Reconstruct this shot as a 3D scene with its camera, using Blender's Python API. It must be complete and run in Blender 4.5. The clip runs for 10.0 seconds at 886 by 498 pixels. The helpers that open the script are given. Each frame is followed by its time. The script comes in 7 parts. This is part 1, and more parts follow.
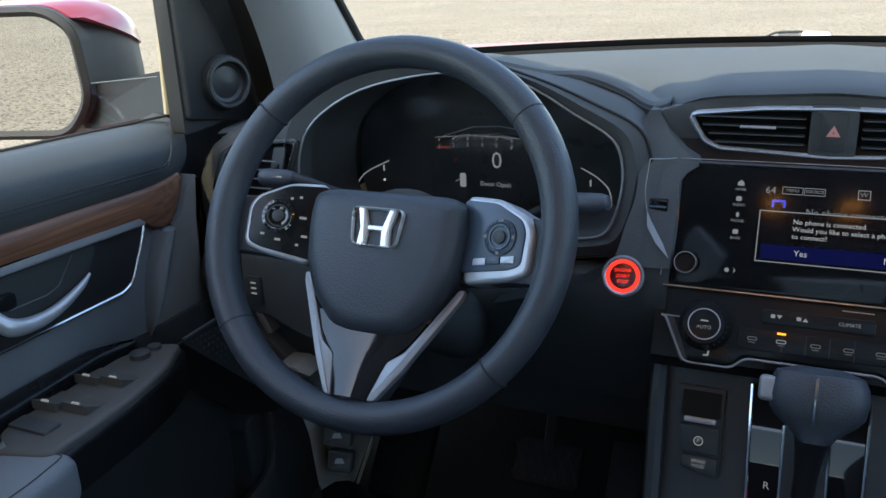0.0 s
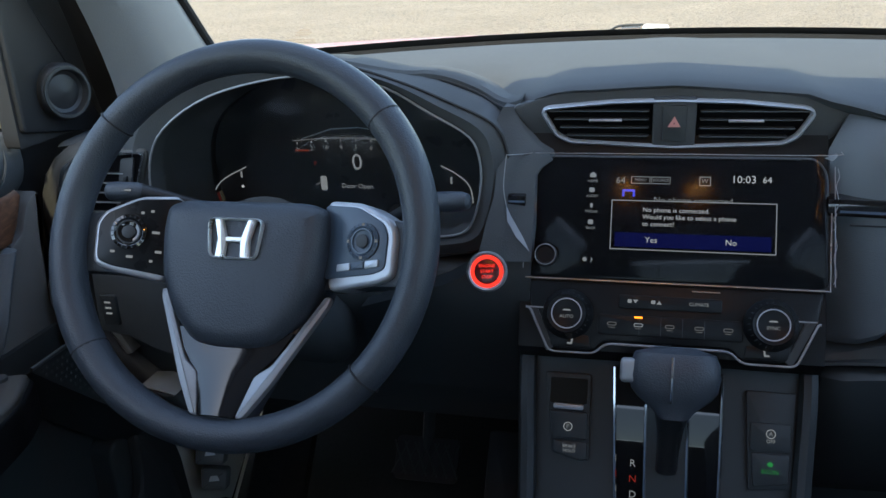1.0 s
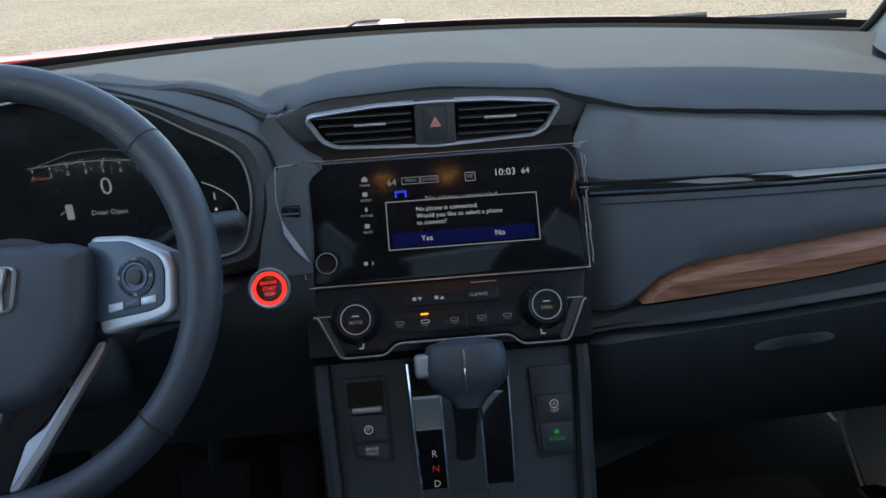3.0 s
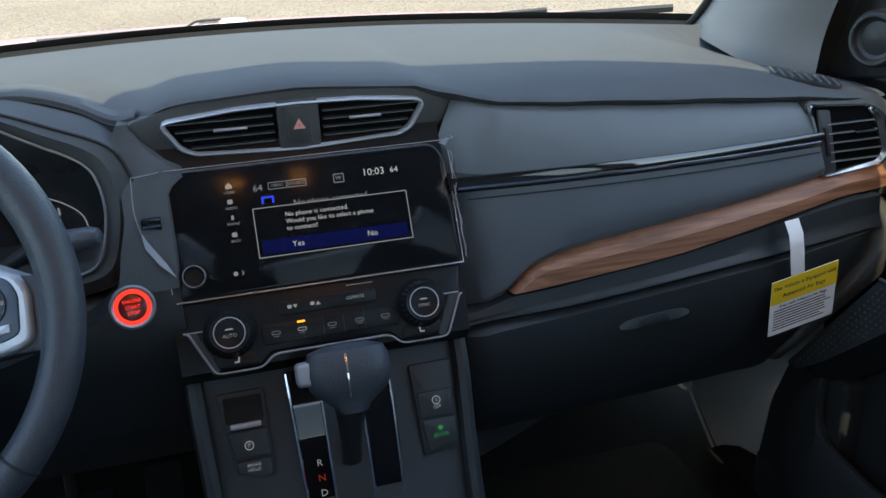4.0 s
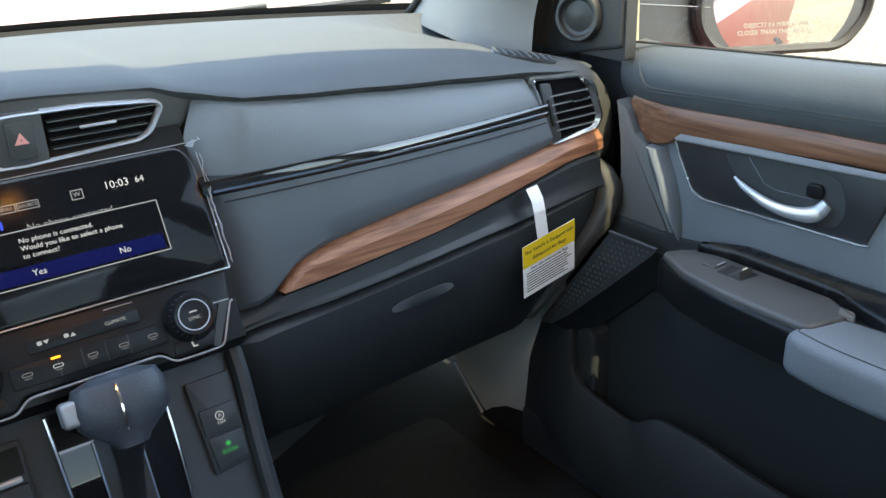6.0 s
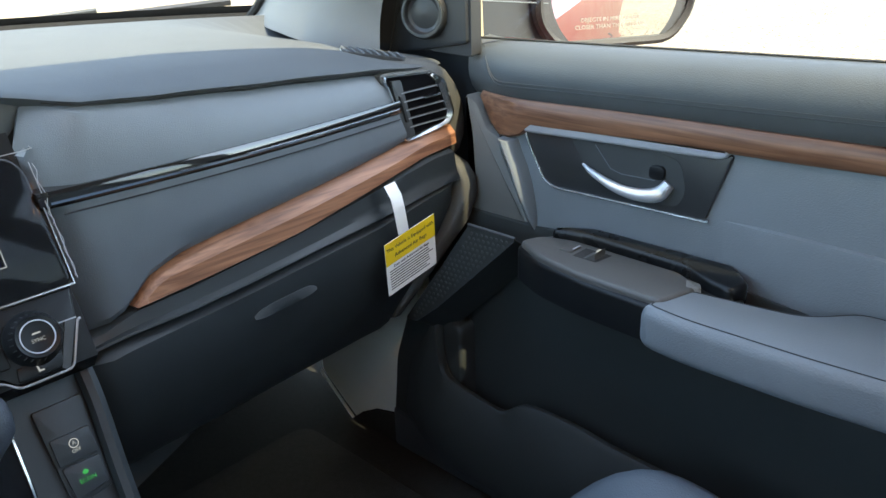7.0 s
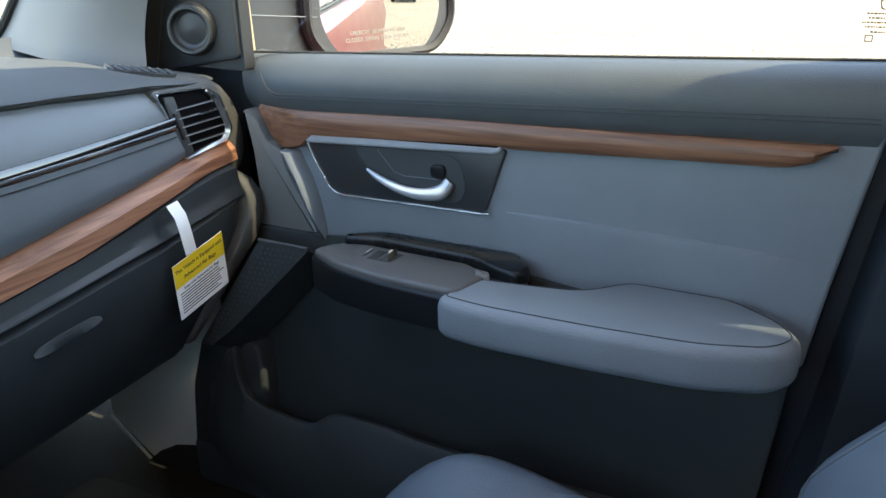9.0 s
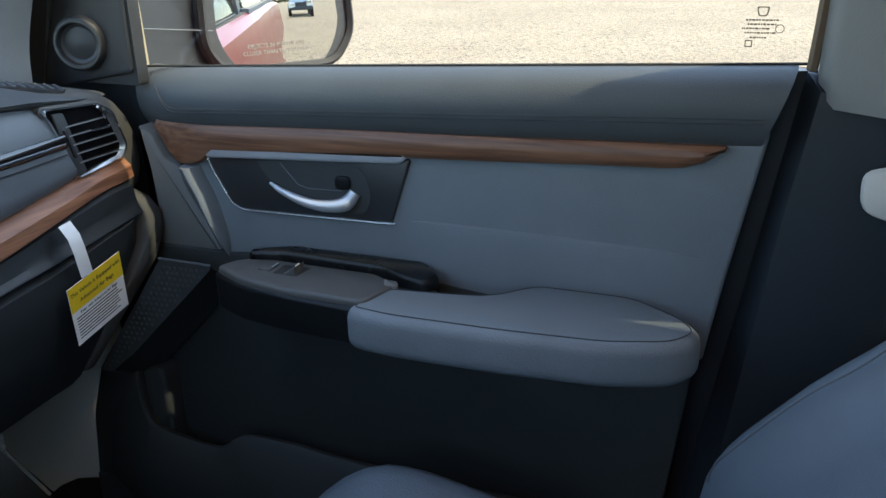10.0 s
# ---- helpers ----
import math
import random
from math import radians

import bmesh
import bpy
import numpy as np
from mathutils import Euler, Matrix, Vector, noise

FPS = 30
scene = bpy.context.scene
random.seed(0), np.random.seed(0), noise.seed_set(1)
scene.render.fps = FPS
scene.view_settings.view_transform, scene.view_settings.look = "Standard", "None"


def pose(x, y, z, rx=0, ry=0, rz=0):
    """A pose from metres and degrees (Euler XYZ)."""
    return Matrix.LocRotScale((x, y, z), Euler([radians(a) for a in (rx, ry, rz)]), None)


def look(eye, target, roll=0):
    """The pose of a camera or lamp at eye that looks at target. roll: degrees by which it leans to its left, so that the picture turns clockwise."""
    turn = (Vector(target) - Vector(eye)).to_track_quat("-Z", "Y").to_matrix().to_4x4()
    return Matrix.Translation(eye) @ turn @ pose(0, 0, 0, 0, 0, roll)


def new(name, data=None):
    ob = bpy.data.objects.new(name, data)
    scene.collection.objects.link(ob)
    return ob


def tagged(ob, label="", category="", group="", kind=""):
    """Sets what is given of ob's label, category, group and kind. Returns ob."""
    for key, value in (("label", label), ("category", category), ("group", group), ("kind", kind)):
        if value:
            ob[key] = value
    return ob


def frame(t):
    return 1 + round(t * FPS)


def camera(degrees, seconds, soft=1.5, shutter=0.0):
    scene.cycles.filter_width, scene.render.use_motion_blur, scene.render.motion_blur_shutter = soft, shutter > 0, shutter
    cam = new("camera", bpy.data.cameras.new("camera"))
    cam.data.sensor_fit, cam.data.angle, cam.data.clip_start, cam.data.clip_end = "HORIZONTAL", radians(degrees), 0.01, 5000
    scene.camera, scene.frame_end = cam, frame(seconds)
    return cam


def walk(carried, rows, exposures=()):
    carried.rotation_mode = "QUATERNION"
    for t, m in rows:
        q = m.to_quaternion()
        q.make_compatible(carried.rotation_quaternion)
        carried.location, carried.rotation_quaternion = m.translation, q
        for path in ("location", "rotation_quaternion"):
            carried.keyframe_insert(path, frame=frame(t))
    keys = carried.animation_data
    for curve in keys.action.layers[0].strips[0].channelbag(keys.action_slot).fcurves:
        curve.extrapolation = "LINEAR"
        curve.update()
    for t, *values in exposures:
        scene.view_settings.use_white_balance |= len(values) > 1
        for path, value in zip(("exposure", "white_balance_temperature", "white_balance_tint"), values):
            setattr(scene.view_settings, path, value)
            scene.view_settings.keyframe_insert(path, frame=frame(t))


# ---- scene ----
EXPO = [(0.0, 2.74, 6750, 8), (2.5, 2.53, 6820, 8), (4.5, 3.02, 7150, 8), (5.5, 3.67, 7500, 7), (7.5, 3.82, 7620, 7), (8.5, 3.75, 7500, 9), (9.0, 3.63, 7350, 8), (10.0, 2.90, 6980, 8)]
cam = camera(56.30, 10.0, soft=1.5)
walk(cam, [
    (0.0, look((-0.0304, -0.8490, 0.9647), (-0.4110, 0.0141, 0.6326), -2.32)),
    (0.5, look((-0.0275, -0.8470, 0.9679), (-0.3264, 0.0458, 0.6310), -2.35)),
    (1.0, look((-0.0259, -0.8405, 0.9695), (-0.2590, 0.0693, 0.6260), -2.62)),
    (1.5, look((-0.0269, -0.8433, 0.9751), (-0.2004, 0.0778, 0.6264), -2.84)),
    (2.0, look((-0.0250, -0.8433, 0.9775), (-0.1302, 0.0864, 0.6246), -2.93)),
    (2.5, look((-0.0359, -0.8390, 0.9819), (-0.0627, 0.0930, 0.6206), -2.91)),
    (3.8, look((-0.0811, -0.8240, 0.9940), (0.1335, 0.0755, 0.6134), -2.36)),
    (4.0, look((-0.0824, -0.8212, 0.9904), (0.1646, 0.0698, 0.6093), -2.16)),
    (4.5, look((-0.0913, -0.8192, 0.9841), (0.2293, 0.0486, 0.6045), -2.32)),
    (5.0, look((-0.0985, -0.8115, 0.9824), (0.2947, 0.0236, 0.5977), -2.38)),
    (5.5, look((-0.1055, -0.8062, 0.9834), (0.3542, -0.0093, 0.5915), -2.27)),
    (6.8, look((-0.1144, -0.8000, 0.9707), (0.5237, -0.1358, 0.5813), -2.15)),
    (7.0, look((-0.1148, -0.7989, 0.9676), (0.5468, -0.1579, 0.5784), -1.94)),
    (7.5, look((-0.1196, -0.8004, 0.9665), (0.5920, -0.2123, 0.5820), -1.84)),
    (8.0, look((-0.1348, -0.7998, 0.9645), (0.6177, -0.2623, 0.5841), -1.75)),
    (8.5, look((-0.1357, -0.7974, 0.9574), (0.6515, -0.3087, 0.5812), -1.56)),
    (9.0, look((-0.1398, -0.8015, 0.9511), (0.6817, -0.3655, 0.5834), -1.38)),
    (9.5, look((-0.1409, -0.8004, 0.9468), (0.7110, -0.4191, 0.5876), -1.11)),
    (10.0, look((-0.1425, -0.8030, 0.9439), (0.7308, -0.4658, 0.5922), -1.13)),
], exposures=EXPO)

# ---- world, sun ----
world = bpy.data.worlds.new("sky")
world.use_nodes = True
scene.world = world
wn = world.node_tree
sky = wn.nodes.new("ShaderNodeTexSky")
sky.sky_type = "NISHITA"
sky.sun_disc = False
sky.sun_elevation, sky.sun_rotation = radians(57.7), radians(181.5)
wn.links.new(sky.outputs[0], wn.nodes["Background"].inputs[0])
wn.nodes["Background"].inputs[1].default_value = 0.15
sun = new("sun", bpy.data.lights.new("sun", "SUN"))
sun.data.energy, sun.data.angle, sun.data.color = 1.18, radians(0.5), (1.0, 0.89, 0.68)
sun.matrix_basis = look((0, 0, 5), (-0.08, 3.15, 0))


# ---- materials ----
def mat(name, base, rough=0.6, var=0.12, scale=40, bump=0.15, fine=900, metal=0.0, spec=0.5, coat=0.0, emit=0.0):
    m = bpy.data.materials.new(name)
    m.use_nodes = True
    nt = m.node_tree
    b = nt.nodes["Principled BSDF"]
    b.inputs["Roughness"].default_value = rough
    b.inputs["Metallic"].default_value = metal
    b.inputs["Specular IOR Level"].default_value = spec
    b.inputs["Coat Weight"].default_value = coat
    b.inputs["Coat Roughness"].default_value = 0.05
    tc = nt.nodes.new("ShaderNodeTexCoord")
    n1 = nt.nodes.new("ShaderNodeTexNoise")
    n1.inputs["Scale"].default_value, n1.inputs["Detail"].default_value = scale, 5
    nt.links.new(tc.outputs["Object"], n1.inputs["Vector"])
    ramp = nt.nodes.new("ShaderNodeMix")
    ramp.data_type = "RGBA"
    ramp.inputs[6].default_value = (*[c * (1 - var) for c in base], 1)
    ramp.inputs[7].default_value = (*[min(1, c * (1 + var)) for c in base], 1)
    nt.links.new(n1.outputs["Fac"], ramp.inputs[0])
    nt.links.new(ramp.outputs[2], b.inputs["Base Color"])
    rr = nt.nodes.new("ShaderNodeMapRange")
    rr.inputs["To Min"].default_value, rr.inputs["To Max"].default_value = max(0.004, rough - min(0.08, rough * 0.3)), min(1, rough + min(0.08, rough * 0.3))
    nt.links.new(n1.outputs["Fac"], rr.inputs["Value"])
    nt.links.new(rr.outputs[0], b.inputs["Roughness"])
    if bump:
        n2 = nt.nodes.new("ShaderNodeTexNoise")
        n2.inputs["Scale"].default_value, n2.inputs["Detail"].default_value = fine, 3
        nt.links.new(tc.outputs["Object"], n2.inputs["Vector"])
        bp = nt.nodes.new("ShaderNodeBump")
        bp.inputs["Strength"].default_value, bp.inputs["Distance"].default_value = bump, 0.001
        nt.links.new(n2.outputs["Fac"], bp.inputs["Height"])
        nt.links.new(bp.outputs[0], b.inputs["Normal"])
    if emit:
        nt.links.remove(b.inputs["Base Color"].links[0])
        b.inputs["Base Color"].default_value = (*[c * 0.06 for c in base], 1)
        b.inputs["Emission Color"].default_value = (*base, 1)
        b.inputs["Emission Strength"].default_value = emit
        b.inputs["Specular IOR Level"].default_value = 0.04
    return m


def wood_mat(name, along, tone=1.0):
    """Walnut-look trim, the grain running along one axis."""
    m = mat(name, (0.30, 0.13, 0.065), 0.42, 0.2, 25, 0.05, 700, spec=0.4)
    nt = m.node_tree
    b = nt.nodes["Principled BSDF"]
    tc = nt.nodes.new("ShaderNodeTexCoord")
    mp = nt.nodes.new("ShaderNodeMapping")
    mp.inputs["Scale"].default_value = (3, 90, 90) if along == "x" else (90, 3, 90)
    nt.links.new(tc.outputs["Object"], mp.inputs[0])
    n = nt.nodes.new("ShaderNodeTexNoise")
    n.inputs["Scale"].default_value, n.inputs["Detail"].default_value, n.inputs["Distortion"].default_value = 2.2, 8, 0.6
    nt.links.new(mp.outputs[0], n.inputs["Vector"])
    cr = nt.nodes.new("ShaderNodeValToRGB")
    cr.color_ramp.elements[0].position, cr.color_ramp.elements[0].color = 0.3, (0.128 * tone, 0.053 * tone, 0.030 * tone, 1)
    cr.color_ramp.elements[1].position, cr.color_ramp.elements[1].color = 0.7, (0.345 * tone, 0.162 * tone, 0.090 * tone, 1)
    nt.links.new(n.outputs["Fac"], cr.inputs[0])
    nt.links.new(cr.outputs[0], b.inputs["Base Color"])
    return m


def glass_mat(name, tint=(0.95, 0.97, 0.96), gloss=0.06, edge=0.6, rough=0.02):
    m = bpy.data.materials.new(name)
    m.use_nodes = True
    nt = m.node_tree
    nt.nodes.clear()
    out = nt.nodes.new("ShaderNodeOutputMaterial")
    mix = nt.nodes.new("ShaderNodeMixShader")
    tr = nt.nodes.new("ShaderNodeBsdfTransparent")
    gl = nt.nodes.new("ShaderNodeBsdfGlossy")
    lw = nt.nodes.new("ShaderNodeLayerWeight")
    pw = nt.nodes.new("ShaderNodeMath")
    pw.operation = "POWER"
    fr = nt.nodes.new("ShaderNodeMath")
    fr.operation = "MULTIPLY_ADD"
    tr.inputs[0].default_value = (*tint, 1)
    gl.inputs["Roughness"].default_value = rough
    lw.inputs[0].default_value, pw.inputs[1].default_value = 0.5, 4.0
    fr.inputs[1].default_value, fr.inputs[2].default_value = edge, gloss * 0.6
    nt.links.new(lw.outputs["Facing"], pw.inputs[0])
    nt.links.new(pw.outputs[0], fr.inputs[0])
    nt.links.new(fr.outputs[0], mix.inputs[0])
    nt.links.new(tr.outputs[0], mix.inputs[1])
    nt.links.new(gl.outputs[0], mix.inputs[2])
    nt.links.new(mix.outputs[0], out.inputs[0])
    return m


BLACK = mat("black_soft_plastic", (0.040, 0.044, 0.047), 0.55, 0.15, 30, 0.25, 1400)
PAD = mat("dash_pad_charcoal", (0.074, 0.080, 0.084), 0.75, 0.16, 14, 0.4, 700, spec=0.05)
FACE = mat("dash_leatherette", (0.098, 0.112, 0.124), 0.5, 0.12, 20, 0.3, 900)
DARK = mat("dark_plastic", (0.031, 0.035, 0.036), 0.6, 0.2, 25, 0.2, 1200)
LEATHER = mat("wheel_leather", (0.037, 0.045, 0.056), 0.46, 0.14, 30, 0.5, 620)
GLOSS = mat("piano_black", (0.006, 0.006, 0.007), 0.06, 0.1, 20, 0, spec=0.5, coat=0.8)
SCREEN = mat("screen_glass", (0.0065, 0.0070, 0.0080), 0.07, 0.1, 20, 0, spec=0.11)
CHROME = mat("satin_chrome", (0.62, 0.64, 0.66), 0.25, 0.05, 60, 0.02, 900, metal=1.0)
BRIGHT = mat("bright_chrome", (0.80, 0.82, 0.84), 0.12, 0.05, 60, 0, metal=1.0)
SILVER = mat("silver_paint", (0.46, 0.48, 0.51), 0.36, 0.06, 60, 0.02, 900, metal=0.45)
GREY = mat("grey_leather", (0.155, 0.175, 0.190), 0.55, 0.11, 18, 0.55, 500)
TRIM = mat("warm_grey_plastic", (0.155, 0.154, 0.147), 0.6, 0.08, 20, 0.35, 600)
DOORPAD = mat("door_pad_charcoal", (0.064, 0.072, 0.077), 0.55, 0.13, 16, 0.4, 700, spec=0.35)
STITCH = mat("stitch_thread", (0.015, 0.016, 0.018), 0.8, 0.1, 50, 0)
CARPET = mat("carpet", (0.022, 0.0235, 0.0225), 0.95, 0.35, 120, 0.8, 500, spec=0.1)
RED = mat("red_paint", (0.26, 0.020, 0.022), 0.38, 0.10, 8, 0.02, 500, metal=0.1, coat=0.25)
PLATE = mat("satin_dark_plate", (0.024, 0.026, 0.028), 0.33, 0.1, 30, 0.05, 900)
# grey raised well above the plastic's own tone to paint sunlight on it
KICK = mat("sun_lightened_plastic", (0.60, 0.59, 0.52), 0.6, 0.06, 20, 0.25, 1200)
SATIN = mat("satin_grey_frame", (0.30, 0.31, 0.32), 0.45, 0.05, 60, 0.02, 900, metal=0.5)
DOORTRIM = mat("door_edge_grey", (0.15, 0.148, 0.14), 0.6, 0.06, 20, 0.25, 1200)
CAP = mat("taupe_plastic", (0.056, 0.057, 0.055), 0.65, 0.06, 20, 0.25, 1200)
HEADLINER = mat("headliner", (0.52, 0.55, 0.57), 0.9, 0.06, 30, 0.3, 900)
WHITE = mat("white_paper", (0.78, 0.78, 0.76), 0.7, 0.03, 30, 0.05, 600)
YELLOW = mat("yellow_print", (0.80, 0.55, 0.02), 0.6, 0.04, 30, 0.05, 600)
INK = mat("black_ink", (0.03, 0.03, 0.03), 0.7, 0.1, 30, 0)
RUBBER = mat("black_rubber", (0.018, 0.018, 0.018), 0.75, 0.2, 40, 0.3, 600)
TXT = mat("lit_white", (0.75, 0.80, 0.85), 0.5, 0, 10, 0, emit=0.09)
PODGREY = mat("pod_grey", (0.050, 0.074, 0.105), 0.3, 0.06, 30, 0.05, 900)
EMBLEM = mat("badge_chrome", (0.80, 0.80, 0.78), 0.3, 0.05, 60, 0, metal=0.7)
STACKBLACK = mat("stack_black", (0.0085, 0.0095, 0.0105), 0.35, 0.1, 30, 0.05, 1200, spec=0.2)
INSERT = mat("lower_insert_gloss", (0.010, 0.011, 0.013), 0.08, 0.1, 20, 0, spec=0.5, coat=0.15)
GATE = mat("gate_black", (0.006, 0.006, 0.007), 0.03, 0.1, 20, 0, spec=0.32)
FAINTKEY = mat("lit_key", (0.40, 0.42, 0.44), 0.5, 0, 10, 0, emit=0.03)
CONSOLE = mat("console_black", (0.0175, 0.0225, 0.0250), 0.5, 0.15, 30, 0.25, 1400)
PILLAR = mat("pillar_plastic", (0.128, 0.128, 0.124), 0.65, 0.08, 20, 0.35, 600)
GRILLE = mat("grille_plastic", (0.034, 0.038, 0.038), 0.55, 0.2, 25, 0.2, 1200)
SAIL = mat("sail_black", (0.014, 0.015, 0.017), 0.45, 0.15, 30, 0.25, 1400)
TXTDIM = mat("lit_dim", (0.50, 0.55, 0.60), 0.5, 0, 10, 0, emit=0.06)
BLUE = mat("lit_blue", (0.006, 0.012, 0.12), 0.4, 0.1, 60, 0, emit=0.055)
BLUELIT = mat("lit_bright_blue", (0.02, 0.05, 0.6), 0.4, 0, 10, 0, emit=0.2)
REDLIT = mat("lit_red", (0.85, 0.03, 0.02), 0.4, 0, 10, 0, emit=0.34)
GREENLIT = mat("lit_green", (0.05, 0.6, 0.15), 0.4, 0, 10, 0, emit=0.055)
AMBER = mat("lit_amber", (1.0, 0.25, 0.02), 0.4, 0, 10, 0, emit=0.5)
LAMP = mat("warm_bulb", (1.0, 0.42, 0.08), 0.4, 0, 10, 0, emit=26.0)
FAINT = mat("lit_faint", (0.40, 0.42, 0.44), 0.5, 0, 10, 0, emit=0.075)
DULLRED = mat("dull_red_print", (0.40, 0.06, 0.03), 0.5, 0, 10, 0, emit=0.05)
DIAL = mat("dial_black", (0.030, 0.031, 0.033), 0.3, 0.1, 30, 0, spec=0.35)
INKDIM = mat("etched_grey", (0.30, 0.28, 0.25), 0.6, 0, 10, 0)
STAMP = mat("brown_ceramic_print", (0.20, 0.15, 0.10), 0.7, 0, 10, 0)
LOWDOOR = mat("lower_door_black", (0.0280, 0.0325, 0.0325), 0.6, 0.2, 25, 0.2, 1200, spec=0.35)
PILLARBLACK = mat("pillar_lower_black", (0.014, 0.019, 0.025), 0.55, 0.15, 25, 0.2, 1200, spec=0.35)
SEAM = mat("tonal_seam", (0.035, 0.040, 0.045), 0.8, 0.1, 50, 0)
PODBLACK = mat("pod_black", (0.007, 0.008, 0.009), 0.28, 0.1, 30, 0, spec=0.22)
SEATGREY = mat("seat_leather", (0.108, 0.136, 0.162), 0.55, 0.11, 18, 0.55, 500)
# near-black that paints the shade between the vent slats
VENTSHADE = mat("vent_shade_black", (0.004, 0.004, 0.005), 0.8, 0.1, 30, 0, spec=0.05)
WOODX = wood_mat("walnut_trim_dash", "x")
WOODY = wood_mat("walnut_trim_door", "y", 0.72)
GLASS = glass_mat("clear_glass", (0.84, 0.87, 0.84))
PRIVACY = glass_mat("privacy_glass", (0.36, 0.39, 0.39))
LENS = glass_mat("cover_lens", (0.97, 0.97, 0.97), 0.035, 0.15, 0.12)
MIRROR = mat("dusty_mirror", (0.62, 0.63, 0.62), 0.008, 0.06, 30, 0, metal=1.0)
FILM = glass_mat("protective_film", (0.95, 0.96, 0.97), 0.004, 0.05, 0.09)


# ---- mesh tools ----
def thing(name, loc, label="", category="", group="", kind=""):
    ob = new(name)
    ob.location = loc
    ob.empty_display_size = 0.05
    return tagged(ob, label, category, group, kind)


def total(ob):
    m = Matrix.Translation(ob.location)
    return total(ob.parent) @ ob.matrix_parent_inverse @ m if ob.parent else m


def part(name, bm, material, parent=None, label="", smooth=35):
    """One mesh object out of a bmesh in world coordinates, under a thing or a part."""
    bmesh.ops.recalc_face_normals(bm, faces=bm.faces)
    me = bpy.data.meshes.new(name)
    bm.to_mesh(me)
    bm.free()
    me.materials.append(material)
    if smooth:
        for p in me.polygons:
            p.use_smooth = True
        me.set_sharp_from_angle(angle=radians(smooth))
    ob = new(name, me)
    if parent:
        ob.parent = parent
        ob.matrix_parent_inverse = total(parent).inverted()
    if label:
        ob["label"] = label
    return ob


def leaning(o, deg=0.0, yaw=0.0):
    """Frame of a face looking at the rear seats: x right, y up the face, z out of it; leaned back by deg, turned by yaw."""
    c, s = math.cos(radians(deg)), math.sin(radians(deg))
    m = Matrix(((1, 0, 0, 0), (0, s, -c, 0), (0, c, s, 0), (0, 0, 0, 1)))
    return Matrix.Translation(o) @ Matrix.Rotation(radians(yaw), 4, "Z") @ m


def sideways(o, side=1, deg=0.0):
    """Frame of a face on a door that looks inward: x towards the rear for side 1, y up, z inward."""
    m = Matrix(((0, 0, -side, 0), (-1, 0, 0, 0), (0, 1, 0, 0), (0, 0, 0, 1)))
    return Matrix.Translation(o) @ Matrix.Rotation(radians(deg * side), 4, "Y") @ m


def rounded(pts, r, n=4):
    """A polygon with its corners rounded to about r."""
    out = []
    k = len(pts)
    for i in range(k):
        p, q, s = (Vector((*pts[j % k][:2], 0)) for j in (i - 1, i, i + 1))
        a, b = p - q, s - q
        d = min(r, a.length * 0.45, b.length * 0.45)
        p0, p1 = q + a.normalized() * d, q + b.normalized() * d
        for j in range(n + 1):
            t = j / n
            out.append(tuple((p0 * (1 - t) ** 2 + q * 2 * t * (1 - t) + p1 * t * t)[:2]))
    return out


def rect(x0, y0, x1, y1, r=0.0, n=4):
    p = [(x0, y0), (x1, y0), (x1, y1), (x0, y1)]
    return rounded(p, r, n) if r else p


def circle(cx, cy, r, n=32, ry=None):
    return [(cx + r * math.cos(2 * math.pi * i / n), cy + (ry or r) * math.sin(2 * math.pi * i / n)) for i in range(n)]


def slab(pts, m, z0, z1, bevel=0.0, seg=2, bm=None, dome=None, under=0.0):
    """A plate with the outline pts in the frame m, from z0 to z1, its front edge rounded by bevel."""
    own = bm is None
    bm = bm or bmesh.new()
    if sum(a[0] * b[1] - b[0] * a[1] for a, b in zip(pts, pts[1:] + pts[:1])) < 0:
        pts = pts[::-1]
    k = len(pts)
    cx, cy = sum(p[0] for p in pts) / k, sum(p[1] for p in pts) / k
    rings = [(0.0, z0)]
    if under:
        rings = [(under * (1 - math.sin(a)), z0 + under * (1 - math.cos(a))) for a in [math.pi / 2 * i / seg for i in range(seg + 1)]]
    if bevel:
        rings += [(bevel * (1 - math.cos(a)), z1 - bevel + bevel * math.sin(a)) for a in [math.pi / 2 * i / seg for i in range(seg + 1)]]
    else:
        rings.append((0.0, z1))
    loops = []
    for ins, z in rings:
        loop = []
        for i in range(k):
            a, q, b = Vector(pts[i - 1]), Vector(pts[i]), Vector(pts[(i + 1) % k])
            d1, d2 = (q - a), (b - q)
            nrm = Vector((-(d1.y + d2.y), d1.x + d2.x))
            nrm = nrm.normalized() if nrm.length > 1e-9 else Vector((0, 0))
            q = q + nrm * ins
            loop.append(bm.verts.new(m @ Vector((q.x, q.y, z))))
        loops.append(loop)
    for la, lb in zip(loops, loops[1:]):
        for i in range(k):
            bm.faces.new((la[i], la[(i + 1) % k], lb[(i + 1) % k], lb[i]))
    bm.faces.new(loops[0][::-1])
    if dome:
        c = bm.verts.new(m @ Vector((cx, cy, z1 + dome)))
        for i in range(k):
            bm.faces.new((loops[-1][i], loops[-1][(i + 1) % k], c))
    else:
        bm.faces.new(loops[-1])
    return bm


